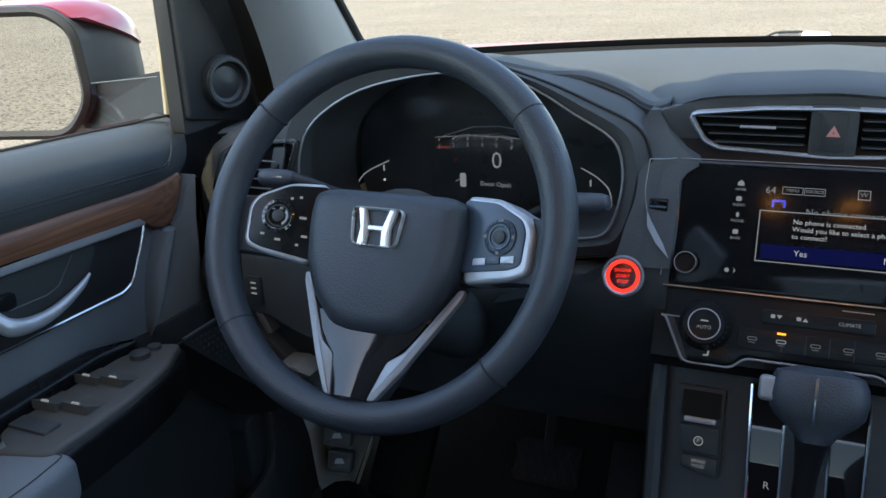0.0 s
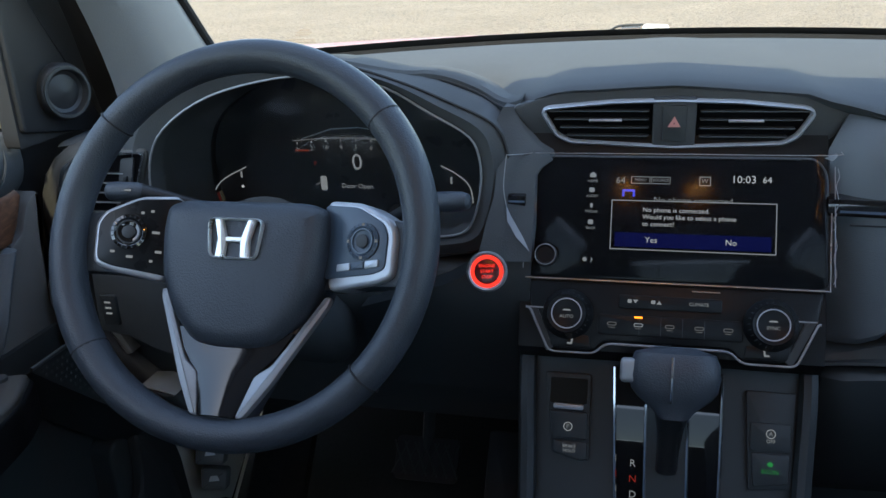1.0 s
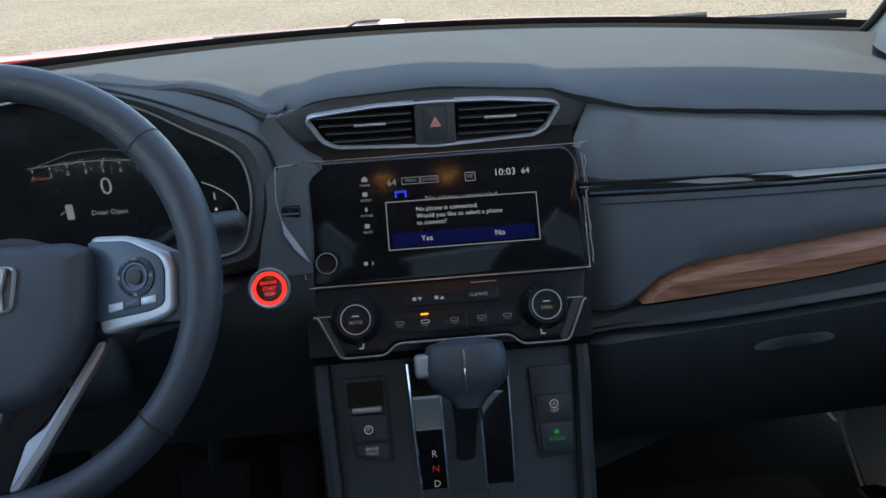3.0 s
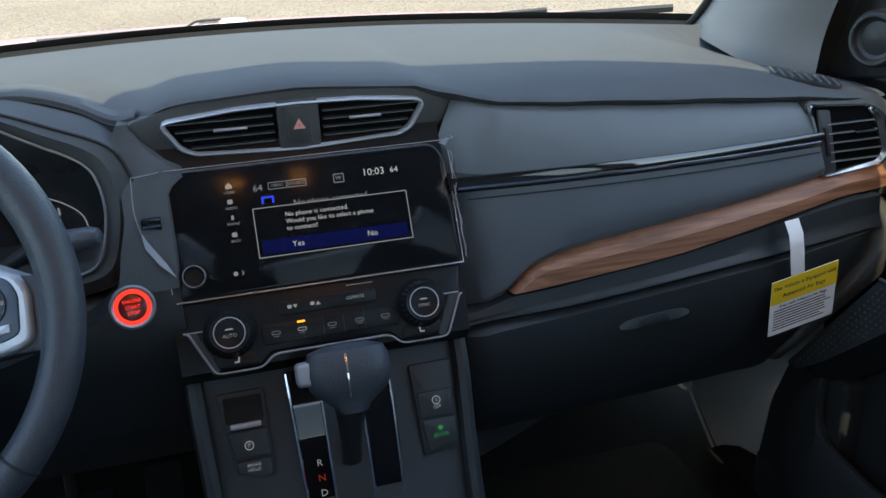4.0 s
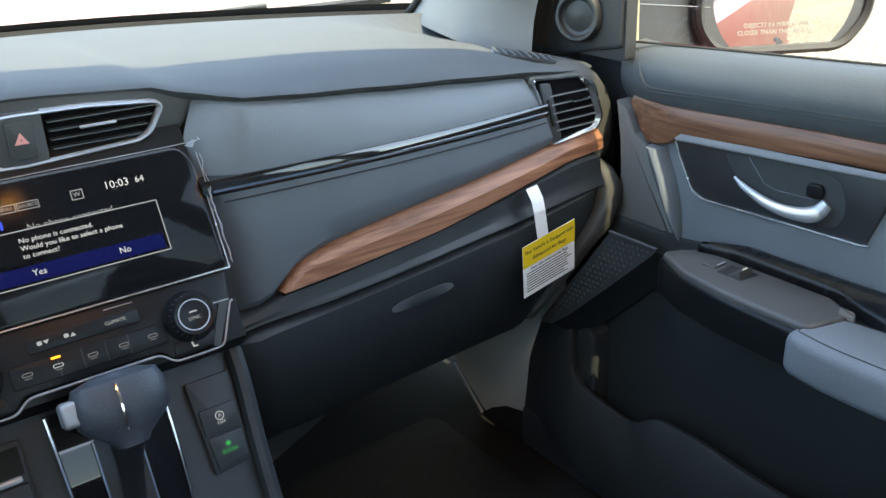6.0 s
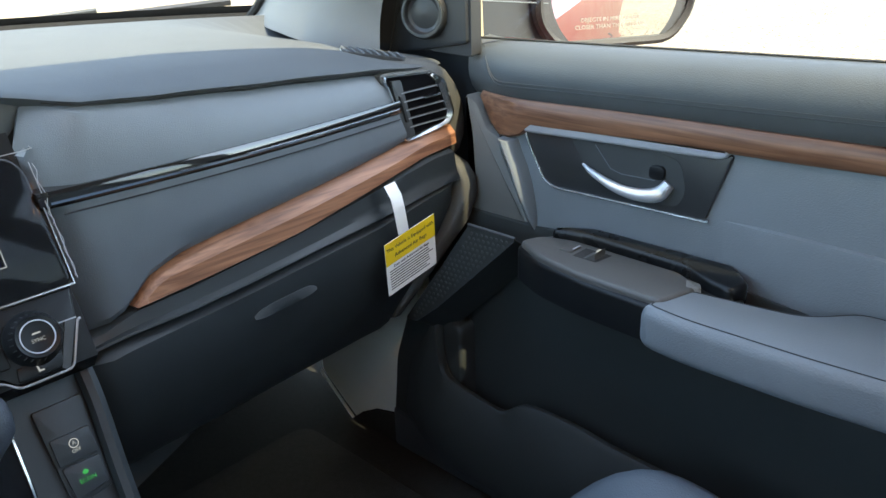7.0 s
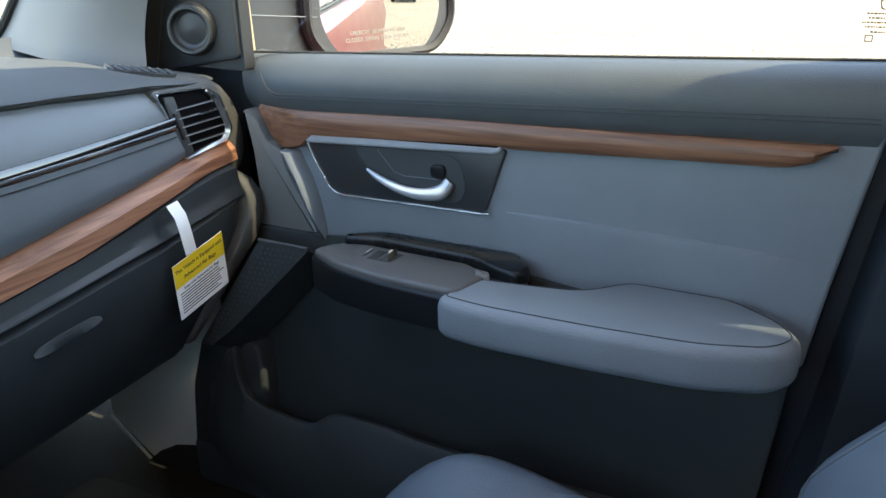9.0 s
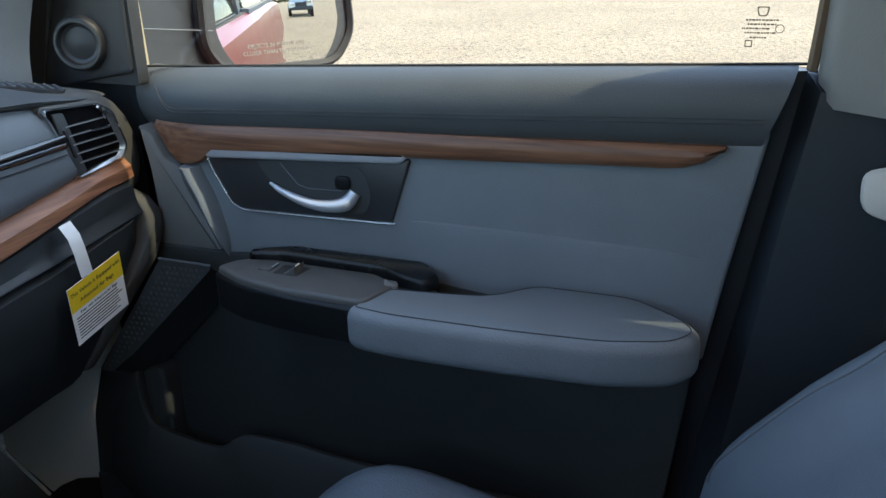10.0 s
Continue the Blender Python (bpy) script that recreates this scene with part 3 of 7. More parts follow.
def build_dash():
    secs = []
    for x in arange(-0.70, 0.70, 70):
        cz, cy, by = interp(x, CREASE_Z), interp(x, CREASE_Y), 0.745 - 0.65 * x * x
        mid = max(cz + 0.004, 0.822 - 0.02 * (x / 0.7) ** 2 - 0.05 * (max(0, abs(x) - 0.5) / 0.2) ** 1.5)
        secs.append([Vector((x, y, z)) for y, z in (
            (by, 0.795), (by - 0.10, 0.806), (by * 0.55 + 0.05, 0.8 + (mid - 0.8) * 0.75), (cy + 0.12, mid + 0.001), (cy + 0.05, cz * 0.45 + mid * 0.55 + 0.004),
            (cy + 0.014, cz + 0.004), (cy + 0.004, cz + 0.0015), (cy + 0.001, cz - 0.0005), (cy + 0.006, cz - 0.004), (cy + 0.03, cz - 0.02), (by - 0.03, 0.76))])
    part("upper_pad", loft(secs), PAD, dash, "charcoal soft-touch top pad")
    # black tube that draws the shade line below the pad's edge
    part("pad_gap_shade", tube([(x, interp(x, CREASE_Y) + 0.0055, interp(x, CREASE_Z) - 0.0034) for x in arange(0.172, 0.590, 40)], 0.0014, 6), RUBBER, dash, "dark strip painted as shade under the pad")
    # passenger face
    secs = []
    for x in arange(0.135, 0.60, 30):
        cz = interp(max(x, 0.158), CREASE_Z) - 0.005
        wt = lin(x, [(0.13, 0.572), (0.19, 0.586), (0.204, 0.596), *WOOD_TOP[2:]])
        bow = 0.014 * math.sin(math.pi * min(1, (x - 0.12) / 0.5))
        xs = lambda z: lin(z, [(0.755, 0.135), (0.785, 0.147), (0.81, 0.160)])
        xe = lambda z: xs(z) + (x - 0.135) * (lin(z, [(0.675, 0.606), (0.78, 0.572)]) - xs(z)) / 0.465
        tuck = 0.030 * max(0, (0.185 - x) / 0.05) ** 1.5
        secs.append([Vector((xe(z), y + tuck, z)) for y, z in (
            (0.06, cz - 0.004), (-0.028, cz - 0.002), (-0.036, cz - 0.008), (-0.040 - bow * 0.6, cz * 0.5 + 0.5 * 0.735), (-0.042 - bow, 0.7355), (-0.044 - bow, 0.71),
            (-0.047 - bow, wt * 0.5 + 0.355), (-0.046 - bow, wt + 0.012), (-0.040 - bow, wt + 0.004), (-0.02, wt + 0.002), (0.06, wt))])
    part("passenger_face", loft(secs), FACE, dash, "charcoal leatherette facing")
    # glossy strip
    secs = []
    for x in arange(0.14, 0.592, 20):
        bow = 0.014 * math.sin(math.pi * min(1, (x - 0.12) / 0.5))
        zc = 0.7275 + 0.002 * (x - 0.14)
        secs.append([Vector((x, y, z)) for y, z in ((-0.03, zc + 0.008), (-0.045 - bow, zc + 0.0075), (-0.047 - bow, zc + 0.004), (-0.0475 - bow, zc - 0.005), (-0.045 - bow, zc - 0.0085), (-0.03, zc - 0.008))])
    part("gloss_strip", loft(secs), GLOSS, dash, "piano black strip")
    secs = []
    for x in arange(0.15, 0.588, 20):
        bow = 0.014 * math.sin(math.pi * min(1, (x - 0.12) / 0.5))
        zc = 0.7245 + 0.002 * (x - 0.14)
        secs.append([Vector((x, -0.0465 - bow + dy, zc + dz)) for dy, dz in ((0.002, 0.0022), (-0.002, 0.0012), (-0.002, -0.0012), (0.002, -0.0022))])
    part("chrome_line", loft(secs), BRIGHT, dash, "thin chrome line")
    # seam under the strip
    part("stitch_line", tube([(x, -0.0455 - 0.014 * math.sin(math.pi * min(1, (x - 0.12) / 0.5)), 0.711 + 0.004 * (x - 0.14)) for x in arange(0.16, 0.59, 20)], 0.0009, 5), STITCH, dash)
    # walnut band
    secs = []
    for x in [*arange(0.206, 0.68, 38), 0.688, 0.694, 0.698]:
        top, mid, low = (lin(x, t) for t in (WOOD_TOP, WOOD_RIDGE, WOOD_LOW))
        d = 0.007 * max(0, (x - 0.64) / 0.058) ** 2 + (0.005 if x > 0.697 else 0)
        g = -0.052 - 0.014 * math.sin(math.pi * min(1, (x - 0.12) / 0.5)) + d if x < 0.62 else -0.052 + d
        secs.append([Vector((x, y, z)) for y, z in ((0.0 + d, top + 0.004), (g + 0.018, top + 0.003), (g + 0.003, mid + 0.0015), (g, mid - 0.0015), (g - 0.002, low + 0.003), (g + 0.003, low), (0.02, low))])
    part("walnut_band", loft(secs), WOODX, dash, "walnut-look wood trim")
    # lower panel right of the console, above and around the glovebox
    secs = []
    for x in arange(0.138, 0.676, 30):
        low = lin(x, [(0.13, 0.576), (0.185, 0.588), *WOOD_LOW]) - 0.001
        b = 0.012 * max(0, (0.26 - x) / 0.12)
        cr = lin(x, [(0.13, 0.566), (0.182, 0.574), (0.33, 0.584), (0.523, 0.601), (0.66, 0.616), (0.68, 0.616)])
        secs.append([Vector((x, y + b, z)) for y, z in ((0.05, low + 0.02), (-0.050, low + 0.001), (-0.060, low - 0.002), (-0.0625, cr * 0.5 + low * 0.5), (-0.064, cr * 0.72 + low * 0.28), (-0.070, cr + 0.0035), (-0.071, cr + 0.001), (-0.068, cr - 0.001), (-0.055, cr - 0.003), (0.05, cr - 0.004))])
    part("lower_rail", loft(secs), CONSOLE, dash, "black rail under the wood trim")
    part("under_panel", slab([(0.13, 0.30), (0.36, 0.40), (0.60, 0.44), (0.60, 0.62), (0.13, 0.56)], leaning((0, 0.03, 0), 0), -0.04, 0), DARK, dash)
    # end caps in warm grey, both sides
    for s in (-1, 1):
        secs = []
        for z, xo, g in ((0.634, 0.700, 0.006), (0.637, 0.712, 0.0), (0.645, 0.729, 0.0), (0.662, 0.738, 0.0), (0.685, 0.739, 0.0), (0.71, 0.735, 0.0), (0.735, 0.724, 0.0), (0.755, 0.707, 0.0), (0.769, 0.687, 0.003), (0.778, 0.662, 0.012), (0.783, 0.638, 0.028), (0.785, 0.625, 0.05)):
            secs.append([Vector((s * px, py, z)) for px, py in ((0.585, 0.10), (0.585, g - 0.036), (xo - 0.026, g - 0.036), (xo - 0.014, g - 0.034), (xo - 0.006, g - 0.024), (xo, g - 0.008), (xo + 0.003, g + 0.02), (xo + 0.004, 0.10))])
        part("end_cap", loft(secs), CAP, dash, "warm grey end cap", smooth=75)
        secs = []
        for z, xi, xo, y in ((0.640, 0.668, 0.708, -0.046), (0.63, 0.674, 0.716, -0.060), (0.61, 0.681, 0.723, -0.070), (0.585, 0.677, 0.722, -0.073), (0.55, 0.652, 0.706, -0.070), (0.51, 0.624, 0.676, -0.056), (0.48, 0.606, 0.648, -0.046), (0.45, 0.588, 0.620, -0.036), (0.428, 0.576, 0.598, -0.028)):
            secs.append([Vector((s * px, py, z)) for px, py in ((xi, y + 0.10), (xi, y + 0.004), (xi + 0.005, y), (xi * 0.35 + xo * 0.65, y), (xo - 0.008, y + 0.006), (xo, y + 0.022), (xo + 0.004, y + 0.10))])
        part("lower_end_cap", loft(secs), CAP, dash, "warm grey lower end trim", smooth=75)
    # driver's lower panels
    secs = []
    for x in arange(-0.64, -0.145, 16):
        secs.append([Vector((x, y, z)) for y, z in ((0.10, 0.640), (-0.030, 0.652), (-0.046, 0.645), (-0.06, 0.615), (-0.055, 0.56), (-0.03, 0.49), (0.0, 0.44), (0.10, 0.44))])
    part("knee_panel", loft(secs), DARK, dash, "black knee panel")
    part("driver_facing", slab(rounded([(-0.70, 0.66), (-0.585, 0.66), (-0.585, 0.78), (-0.70, 0.77)], 0.01), leaning((0, -0.012, 0)), -0.05, 0, 0.004), BLACK, dash)
    # centre body behind display and climate panel
    secs = [[Vector((x, y, z)) for y, z in ((0.10, 0.80), (0.0, 0.79), (-0.015, 0.765), (-0.066, 0.66), (-0.088, 0.63), (-0.104, 0.592), (-0.09, 0.575), (0.10, 0.52))] for x in (-0.142, -0.135, 0.0, 0.135, 0.142)]
    part("centre_body", loft(secs), STACKBLACK, dash)
    secs = []
    for x in arange(-0.312, -0.132, 30):
        top = lin(x, [(-0.312, 0.615), (-0.222, 0.645), (-0.205, 0.652), (-0.185, 0.668), (-0.17, 0.695), (-0.16, 0.745), (-0.15, 0.772), (-0.13, 0.765)])
        fy = lambda z: lin(z, [(0.50, -0.050), (0.60, -0.082), (0.635, -0.088), (0.665, -0.080), (0.70, -0.066), (0.735, -0.046), (0.765, -0.028), (0.80, -0.002)])
        zz = [top + (0.51 - top) * k / 10 for k in range(11)]
        secs.append([Vector((x, 0.06, top))] + [Vector((x, fy(z), z)) for z in zz] + [Vector((x, -0.03, 0.50)), Vector((x, 0.06, 0.50))])
    part("driver_side_facing", loft(secs), CONSOLE, dash, "dark facing around the start button")
    # facing between the binnacle, the vents and the display
    secs = []
    for z in arange(0.812, 0.672, 20):
        x0 = interp(z, [(0.672, -0.186), (0.70, -0.180), (0.735, -0.172), (0.775, -0.172), (0.79, -0.178), (0.80, -0.176), (0.815, -0.168)])
        x1 = interp(z, [(0.672, -0.132), (0.752, -0.132), (0.764, -0.116), (0.770, -0.120), (0.780, -0.138), (0.795, -0.151), (0.805, -0.156), (0.815, -0.160)])
        y = fy(min(z, 0.80)) - 0.004 + 0.25 * max(0, z - 0.80)
        secs.append([Vector((x0, 0.06, z)), *[Vector((x0 + (x1 - x0) * k / 8, y + 0.003 * (k / 8) ** 4, z)) for k in range(9)], Vector((x1 + 0.003, y + 0.012, z)), Vector((x1 + 0.003, 0.06, z))])
    part("display_side_facing", loft(secs), PAD, dash, "charcoal facing beside the display")
    part("centre_backing", slab([(-0.172, 0.68), (0.165, 0.68), (0.165, 0.806), (-0.165, 0.806)], leaning((0, -0.001, 0)), -0.03, 0.0, 0.002), STACKBLACK, dash, "black backing of the centre vents")
    # small trim at the driver's knee: switch blank and pale clips
    km = leaning((0, -0.064, 0), 0)
    lp = part("knee_switch_panel", slab(rounded([(-0.655, 0.553), (-0.618, 0.549), (-0.582, 0.532), (-0.55, 0.524), (-0.545, 0.626), (-0.652, 0.63)], 0.006), km, -0.03, 0.0, 0.003), PAD, dash, "charcoal switch panel")
    sw = part("knee_switch", slab(rect(-0.645, 0.563, -0.623, 0.602, 0.003), km, -0.004, 0.004, 0.002), DARK, lp, "black rocker switch")
    for dz in (0.578, 0.585, 0.592):
        part("switch_mark", slab(rect(-0.638, dz, -0.630, dz + 0.002), km, 0.003, 0.0045), TXTDIM, lp)
    part("pale_clip", slab(rounded([(-0.645, 0.550), (-0.630, 0.548), (-0.618, 0.524), (-0.628, 0.520)], 0.003), km, -0.03, -0.004, 0.002), TRIM, dash, "pale clip")
    part("pale_clip", slab(rounded([(-0.61, 0.486), (-0.575, 0.474), (-0.560, 0.478), (-0.585, 0.488)], 0.003), km, -0.03, 0.010, 0.002), TRIM, dash, "pale clip")
    part("short_gloss_strip", slab(rect(-0.158, 0.722, -0.140, 0.734, 0.002), leaning((0, -0.0525, 0), 0), -0.01, 0.0035, 0.001), GLOSS, dash, "piano black strip")
    part("short_chrome_line", slab(rect(-0.157, 0.7265, -0.141, 0.7285), leaning((0, -0.0525, 0), 0), -0.002, 0.0045), BRIGHT, dash)
    # demister grilles
    for s in (-1, 1):
        gm = Matrix.Translation((0.597 * s, 0.004, 0.7875)) @ Matrix.Rotation(radians(-28 * s), 4, "Z") @ Matrix.Rotation(radians(11 * s), 4, "Y") @ Matrix.Rotation(radians(9), 4, "X")
        part("demister_frame", slab(rect(-0.042, -0.0125, 0.042, 0.0125, 0.008), gm, -0.01, 0.0035, 0.001), SAIL, dash, "dark demister grille")
        for i in range(8):
            x = -0.037 + 0.0105 * i
            part("demister_slat", tube([gm @ Vector((x - 0.003, 0.0105, 0.0032)), gm @ Vector((x + 0.003, -0.0105, 0.0032))], 0.0018, 6), PAD, dash)


build_dash()


def build_glovebox():
    ob = thing("glovebox", (0.38, -0.02, 0.45), "black glovebox with a recessed pull under the wood trim", "glovebox")
    secs = []
    for x in arange(0.150, 0.674, 28):
        e = min(1, (x - 0.150) / 0.02, (0.674 - x) / 0.012)
        e = math.sqrt(max(0, 1 - (1 - e) ** 2))
        top = lin(x, [(0.13, 0.562), (0.182, 0.570), (0.33, 0.580), (0.523, 0.597), (0.66, 0.620)])
        low = lin(x, [(0.13, 0.40), (0.62, 0.415)])
        g = -0.012 * e
        skew = lambda z: -0.098 * max(0, (x - 0.3) / 0.374) * max(0, (0.60 - z) / 0.18) ** 1.15
        secs.append([Vector((x + skew(z), y + g, z)) for y, z in ((0.03, top), (-0.045, top), (-0.058, top - 0.008), (-0.060, top - 0.04), (-0.045, top * 0.45 + low * 0.55), (-0.016, low + 0.012), (-0.005, low), (0.03, low))])
    part("lid", loft(secs), CONSOLE, ob)
    secs = []
    for x in arange(0.329, 0.417, 12):
        h = math.sqrt(max(0.05, 1 - ((x - 0.373) / 0.0445) ** 4))
        z = 0.546 + 0.07 * (x - 0.373)
        secs.append([Vector((x, y, z + o * h)) for y, o in ((-0.066, 0.0075), (-0.0722, 0.0072), (-0.0727, 0.0060), (-0.0752, -0.0050), (-0.0748, -0.0060), (-0.066, -0.0075))])
    part("pull", loft(secs), CONSOLE, ob, "black pull with a tilted face")
    return ob


build_glovebox()


def build_centre_vents():
    ob = thing("centre_air_vents", (0, 0, 0.78), "twin centre air vents in a satin chrome frame with hazard switch", "air vents")
    m = leaning((0, 0, 0), 0)
    pod = rounded([(-0.162, 0.812), (-0.11, 0.8265), (0, 0.8315), (0.12, 0.826), (0.166, 0.804), (0.142, 0.778), (0.12, 0.768), (0, 0.762), (-0.12, 0.768), (-0.14, 0.78)], 0.008)
    inner = [(-0.127, 0.8085), (-0.118, 0.810), (-0.06, 0.8155), (0, 0.817), (0.06, 0.8155), (0.118, 0.810), (0.125, 0.807), (0.112, 0.786), (0.10, 0.780), (0.0, 0.7755), (-0.10, 0.780), (-0.113, 0.786)]
    inner = rounded(inner, 0.004, 3)
    outer = inset(inner, -0.0042)
    part("pod", slab(pod, m, -0.05, 0.003, 0.003), BLACK, ob, "black vent surround")
    # flat sheet, its black stands in for the shaded depth behind the slats
    part("cavity_shade", slab(inset(inner, 0.0005), m, 0.0028, 0.0034), VENTSHADE, ob)
    part("chrome_frame", ring(outer, inner, m, 0.002, 0.013), SILVER, ob, "satin chrome frame")
    for s in (-1, 1):
        for i in range(4):
            y = 0.7845 + i * 0.0082
            x1 = 0.104 + 0.020 * (y - 0.784) / 0.026
            part("slat", slab(rect(min(s * 0.024, s * x1), -0.0007, max(s * 0.024, s * x1), 0.0007, 0.0003, 1), at(m, 0, y, 0.006), -0.004, 0.005), RUBBER, ob)
            part("slat_edge", slab(rect(min(s * 0.025, s * x1), -0.0005, max(s * 0.025, s * x1), 0.0006), at(m, 0, y, 0.011), 0, 0.0006), PAD, ob)
        part("vane_tab", slab(rect(-0.016, -0.0011, 0.016, 0.0011, 0.0006, 2), at(m, s * 0.066, 0.8005, 0.006), 0, 0.010, 0.001), SILVER, ob, "silver vane tab")
    part("switch_frame", slab(rect(-0.0205, 0.768, 0.0205, 0.8225, 0.003), m, 0.0, 0.0105, 0.002), BLACK, ob)
    sw = part("hazard_switch", slab(rect(-0.0115, 0.780, 0.0115, 0.815, 0.002), m, 0.010, 0.0125, 0.001), DARK, ob)
    tri = lambda r, c: [(r * math.sin(a), c + r * math.cos(a)) for a in (0, -2.0944, 2.0944)]
    part("hazard_mark", ring(tri(0.0070, 0.7975), tri(0.0012, 0.7975), m, 0.0124, 0.0132), mat("dim_red", (0.60, 0.25, 0.23), 0.6, 0, 10, 0), sw, "red triangle mark")
    return ob


build_centre_vents()


def build_side_vent(s):
    ob = thing("side_air_vent", (0.64 * s, -0.03, 0.70), "side air vent with dark slats in a satin chrome frame", "air vent", "side air vents")
    m = leaning((0, -0.0375, -0.003), 0)
    f = lambda pts: [(x * s, y) for x, y in pts]
    inner = rounded(f([(0.603, 0.685), (0.677, 0.6945), (0.6845, 0.706), (0.6680, 0.746), (0.652, 0.7625), (0.571, 0.7695)]), 0.006, 4)
    outer = rounded(f([(0.602, 0.681), (0.688, 0.688), (0.6985, 0.704), (0.681, 0.751), (0.656, 0.7655), (0.569, 0.7720)]), 0.007, 4)
    part("surround", slab(inset(outer, -0.003), m, -0.03, 0.0015, 0.0015), CAP, ob, "warm grey surround")
    # flat black sheet painted as shade, there is no hollow behind it
    part("cavity_shade", slab(inset(inner, 0.0005), m, 0.0, 0.0022), VENTSHADE, ob)
    part("chrome_frame", ring(outer, inner, m, -0.002, 0.0080), CHROME, ob, "satin chrome frame")
    for i in range(5):
        y = 0.700 + 0.0115 * i
        x0, x1 = 0.612 - 0.27 * (y - 0.70), 0.686 - 0.45 * (y - 0.70)
        part("slat", slab(rect(min(s * x0, s * x1), -0.0008, max(s * x0, s * x1), 0.0008, 0.0003, 1), at(m, 0, y, 0.001), -0.002, 0.0045), RUBBER, ob)
        part("slat_edge", slab(rect(min(s * x0, s * x1), -0.0006, max(s * x0, s * x1), 0.0008), at(m, 0, y, 0.0056), 0, 0.0006), SATIN, ob)
    part("vane_tab", slab(rect(-0.014, -0.0014, 0.014, 0.0014, 0.0006, 2), at(m, s * 0.652, 0.7345, 0.003), 0, 0.007, 0.001), BRIGHT, ob, "silver vane tab")
    wh = part("wheel_housing", slab(rounded(f([(0.583, 0.7645), (0.600, 0.763), (0.622, 0.688), (0.603, 0.6845)]), 0.003), m, 0.0, 0.0055, 0.001), BLACK, ob)
    part("shut_off_wheel", slab(rounded(f([(0.5935, 0.744), (0.5985, 0.743), (0.6095, 0.708), (0.6045, 0.708)]), 0.002), m, 0.004, 0.0085, 0.001), RUBBER, wh, "thumb wheel")
    return ob


for s in (-1, 1):
    build_side_vent(s)


# ---- instrument cluster ----
def build_cluster():
    ob = thing("instrument_cluster", (-0.37, 0.0, 0.68), "dark instrument cluster in a hooded binnacle, display lit at zero", "instrument cluster")
    rim = [(-0.560, 0.652), (-0.571, 0.70), (-0.568, 0.752), (-0.544, 0.793), (-0.483, 0.829), (-0.40, 0.848), (-0.335, 0.849), (-0.286, 0.838), (-0.2405, 0.8125), (-0.200, 0.788), (-0.189, 0.762), (-0.190, 0.728), (-0.2018, 0.692), (-0.2254, 0.681), (-0.275, 0.679), (-0.32, 0.679)]
    out = [(-0.612, 0.652), (-0.612, 0.70), (-0.606, 0.765), (-0.575, 0.815), (-0.500, 0.851), (-0.40, 0.870), (-0.335, 0.860), (-0.270, 0.841), (-0.2177, 0.8195), (-0.1783, 0.800), (-0.164, 0.775), (-0.162, 0.735), (-0.1821, 0.6717), (-0.2297, 0.6572), (-0.275, 0.652), (-0.32, 0.652)]
    rim = [p[:2] for p in curve_through([(*p, 0) for p in rim], 60)]
    out = [p[:2] for p in curve_through([(*p, 0) for p in out], 60)]
    back = [(x * 0.96 - 0.016, z * 0.985 + 0.006) for x, z in rim]
    far = [(-0.385 + (x + 0.385) * 1.04, min(z, 0.805) if z > 0.70 else z) for x, z in out]
    v = lambda pts, y: [Vector((p[0], y, p[1])) for p in pts]
    mid = [((a[0] + b[0]) / 2, (a[1] + b[1]) / 2 + 0.003) for a, b in zip(out, rim)]
    slope = [(-0.385 + (x + 0.385) * 1.02, (z - 0.80) * 0.75 + 0.80 if z > 0.8 else z) for x, z in out]
    part("hood", loft([v(far, 0.26), v(slope, 0.12), v(out, -0.030), v(mid, -0.040), v(rim, -0.034), v(back, 0.09)], closed=False), PAD, ob, "charcoal binnacle hood")
    part("chrome_arch", tube([Vector((x, -0.037, z)) for x, z in rim[5:]], 0.0013, 8), SATIN, ob, "satin chrome arch")
    part("hood_groove", tube([Vector((x + 0.001, -0.0305, z + 0.0005)) for x, z in out[20:57]], 0.0016, 6), RUBBER, ob, "dark groove round the hood")
    # edge of the top pad where it laps over the hood
    lap = curve_through([(-0.335, -0.020, 0.859), (-0.290, 0.025, 0.8400), (-0.262, 0.058, 0.8330), (-0.236, 0.060, 0.8270), (-0.207, 0.058, 0.8160), (-0.186, 0.040, 0.8085), (-0.168, 0.016, 0.8085), (-0.152, 0.002, 0.8150)], 20)
    secs = []
    for i, q in enumerate(lap):
        b = 0.004 * min(1, i / 5)
        secs.append([q + Vector((0, 0.004, -0.012)), q + Vector((0, 0, -0.003)), q + Vector((0.001, 0, b)), q + Vector((0.002, 0.006, b + 0.003)), q + Vector((-0.006, 0.08, b - 0.002)), q + Vector((-0.012, 0.17, b - 0.018)), q + Vector((-0.012, 0.17, -0.04))])
    part("pad_lap", loft(secs), PAD, ob, "charcoal pad edge over the hood")
    # black tube laid where the lap would shade the hood
    part("lap_shadow_gap", tube([q + Vector((0.001, -0.0015, -0.001)) for q in lap[3:]], 0.0014, 6), RUBBER, ob, "dark strip painted as shade under the pad")
    m = leaning((0, 0.10, 0), 0)
    part("dial_face", slab([(p[0], p[1]) for p in back] + [(-0.33, 0.62), (-0.57, 0.62)], m, -0.02, -0.004), DIAL, ob, "black dial face")
    hump = rounded([(-0.462, 0.65), (-0.455, 0.735), (-0.42, 0.756), (-0.37, 0.760), (-0.325, 0.752), (-0.30, 0.72), (-0.30, 0.65)], 0.01)
    part("tft_panel", slab(hump, m, -0.004, 0.002, 0.001), DIAL, ob)
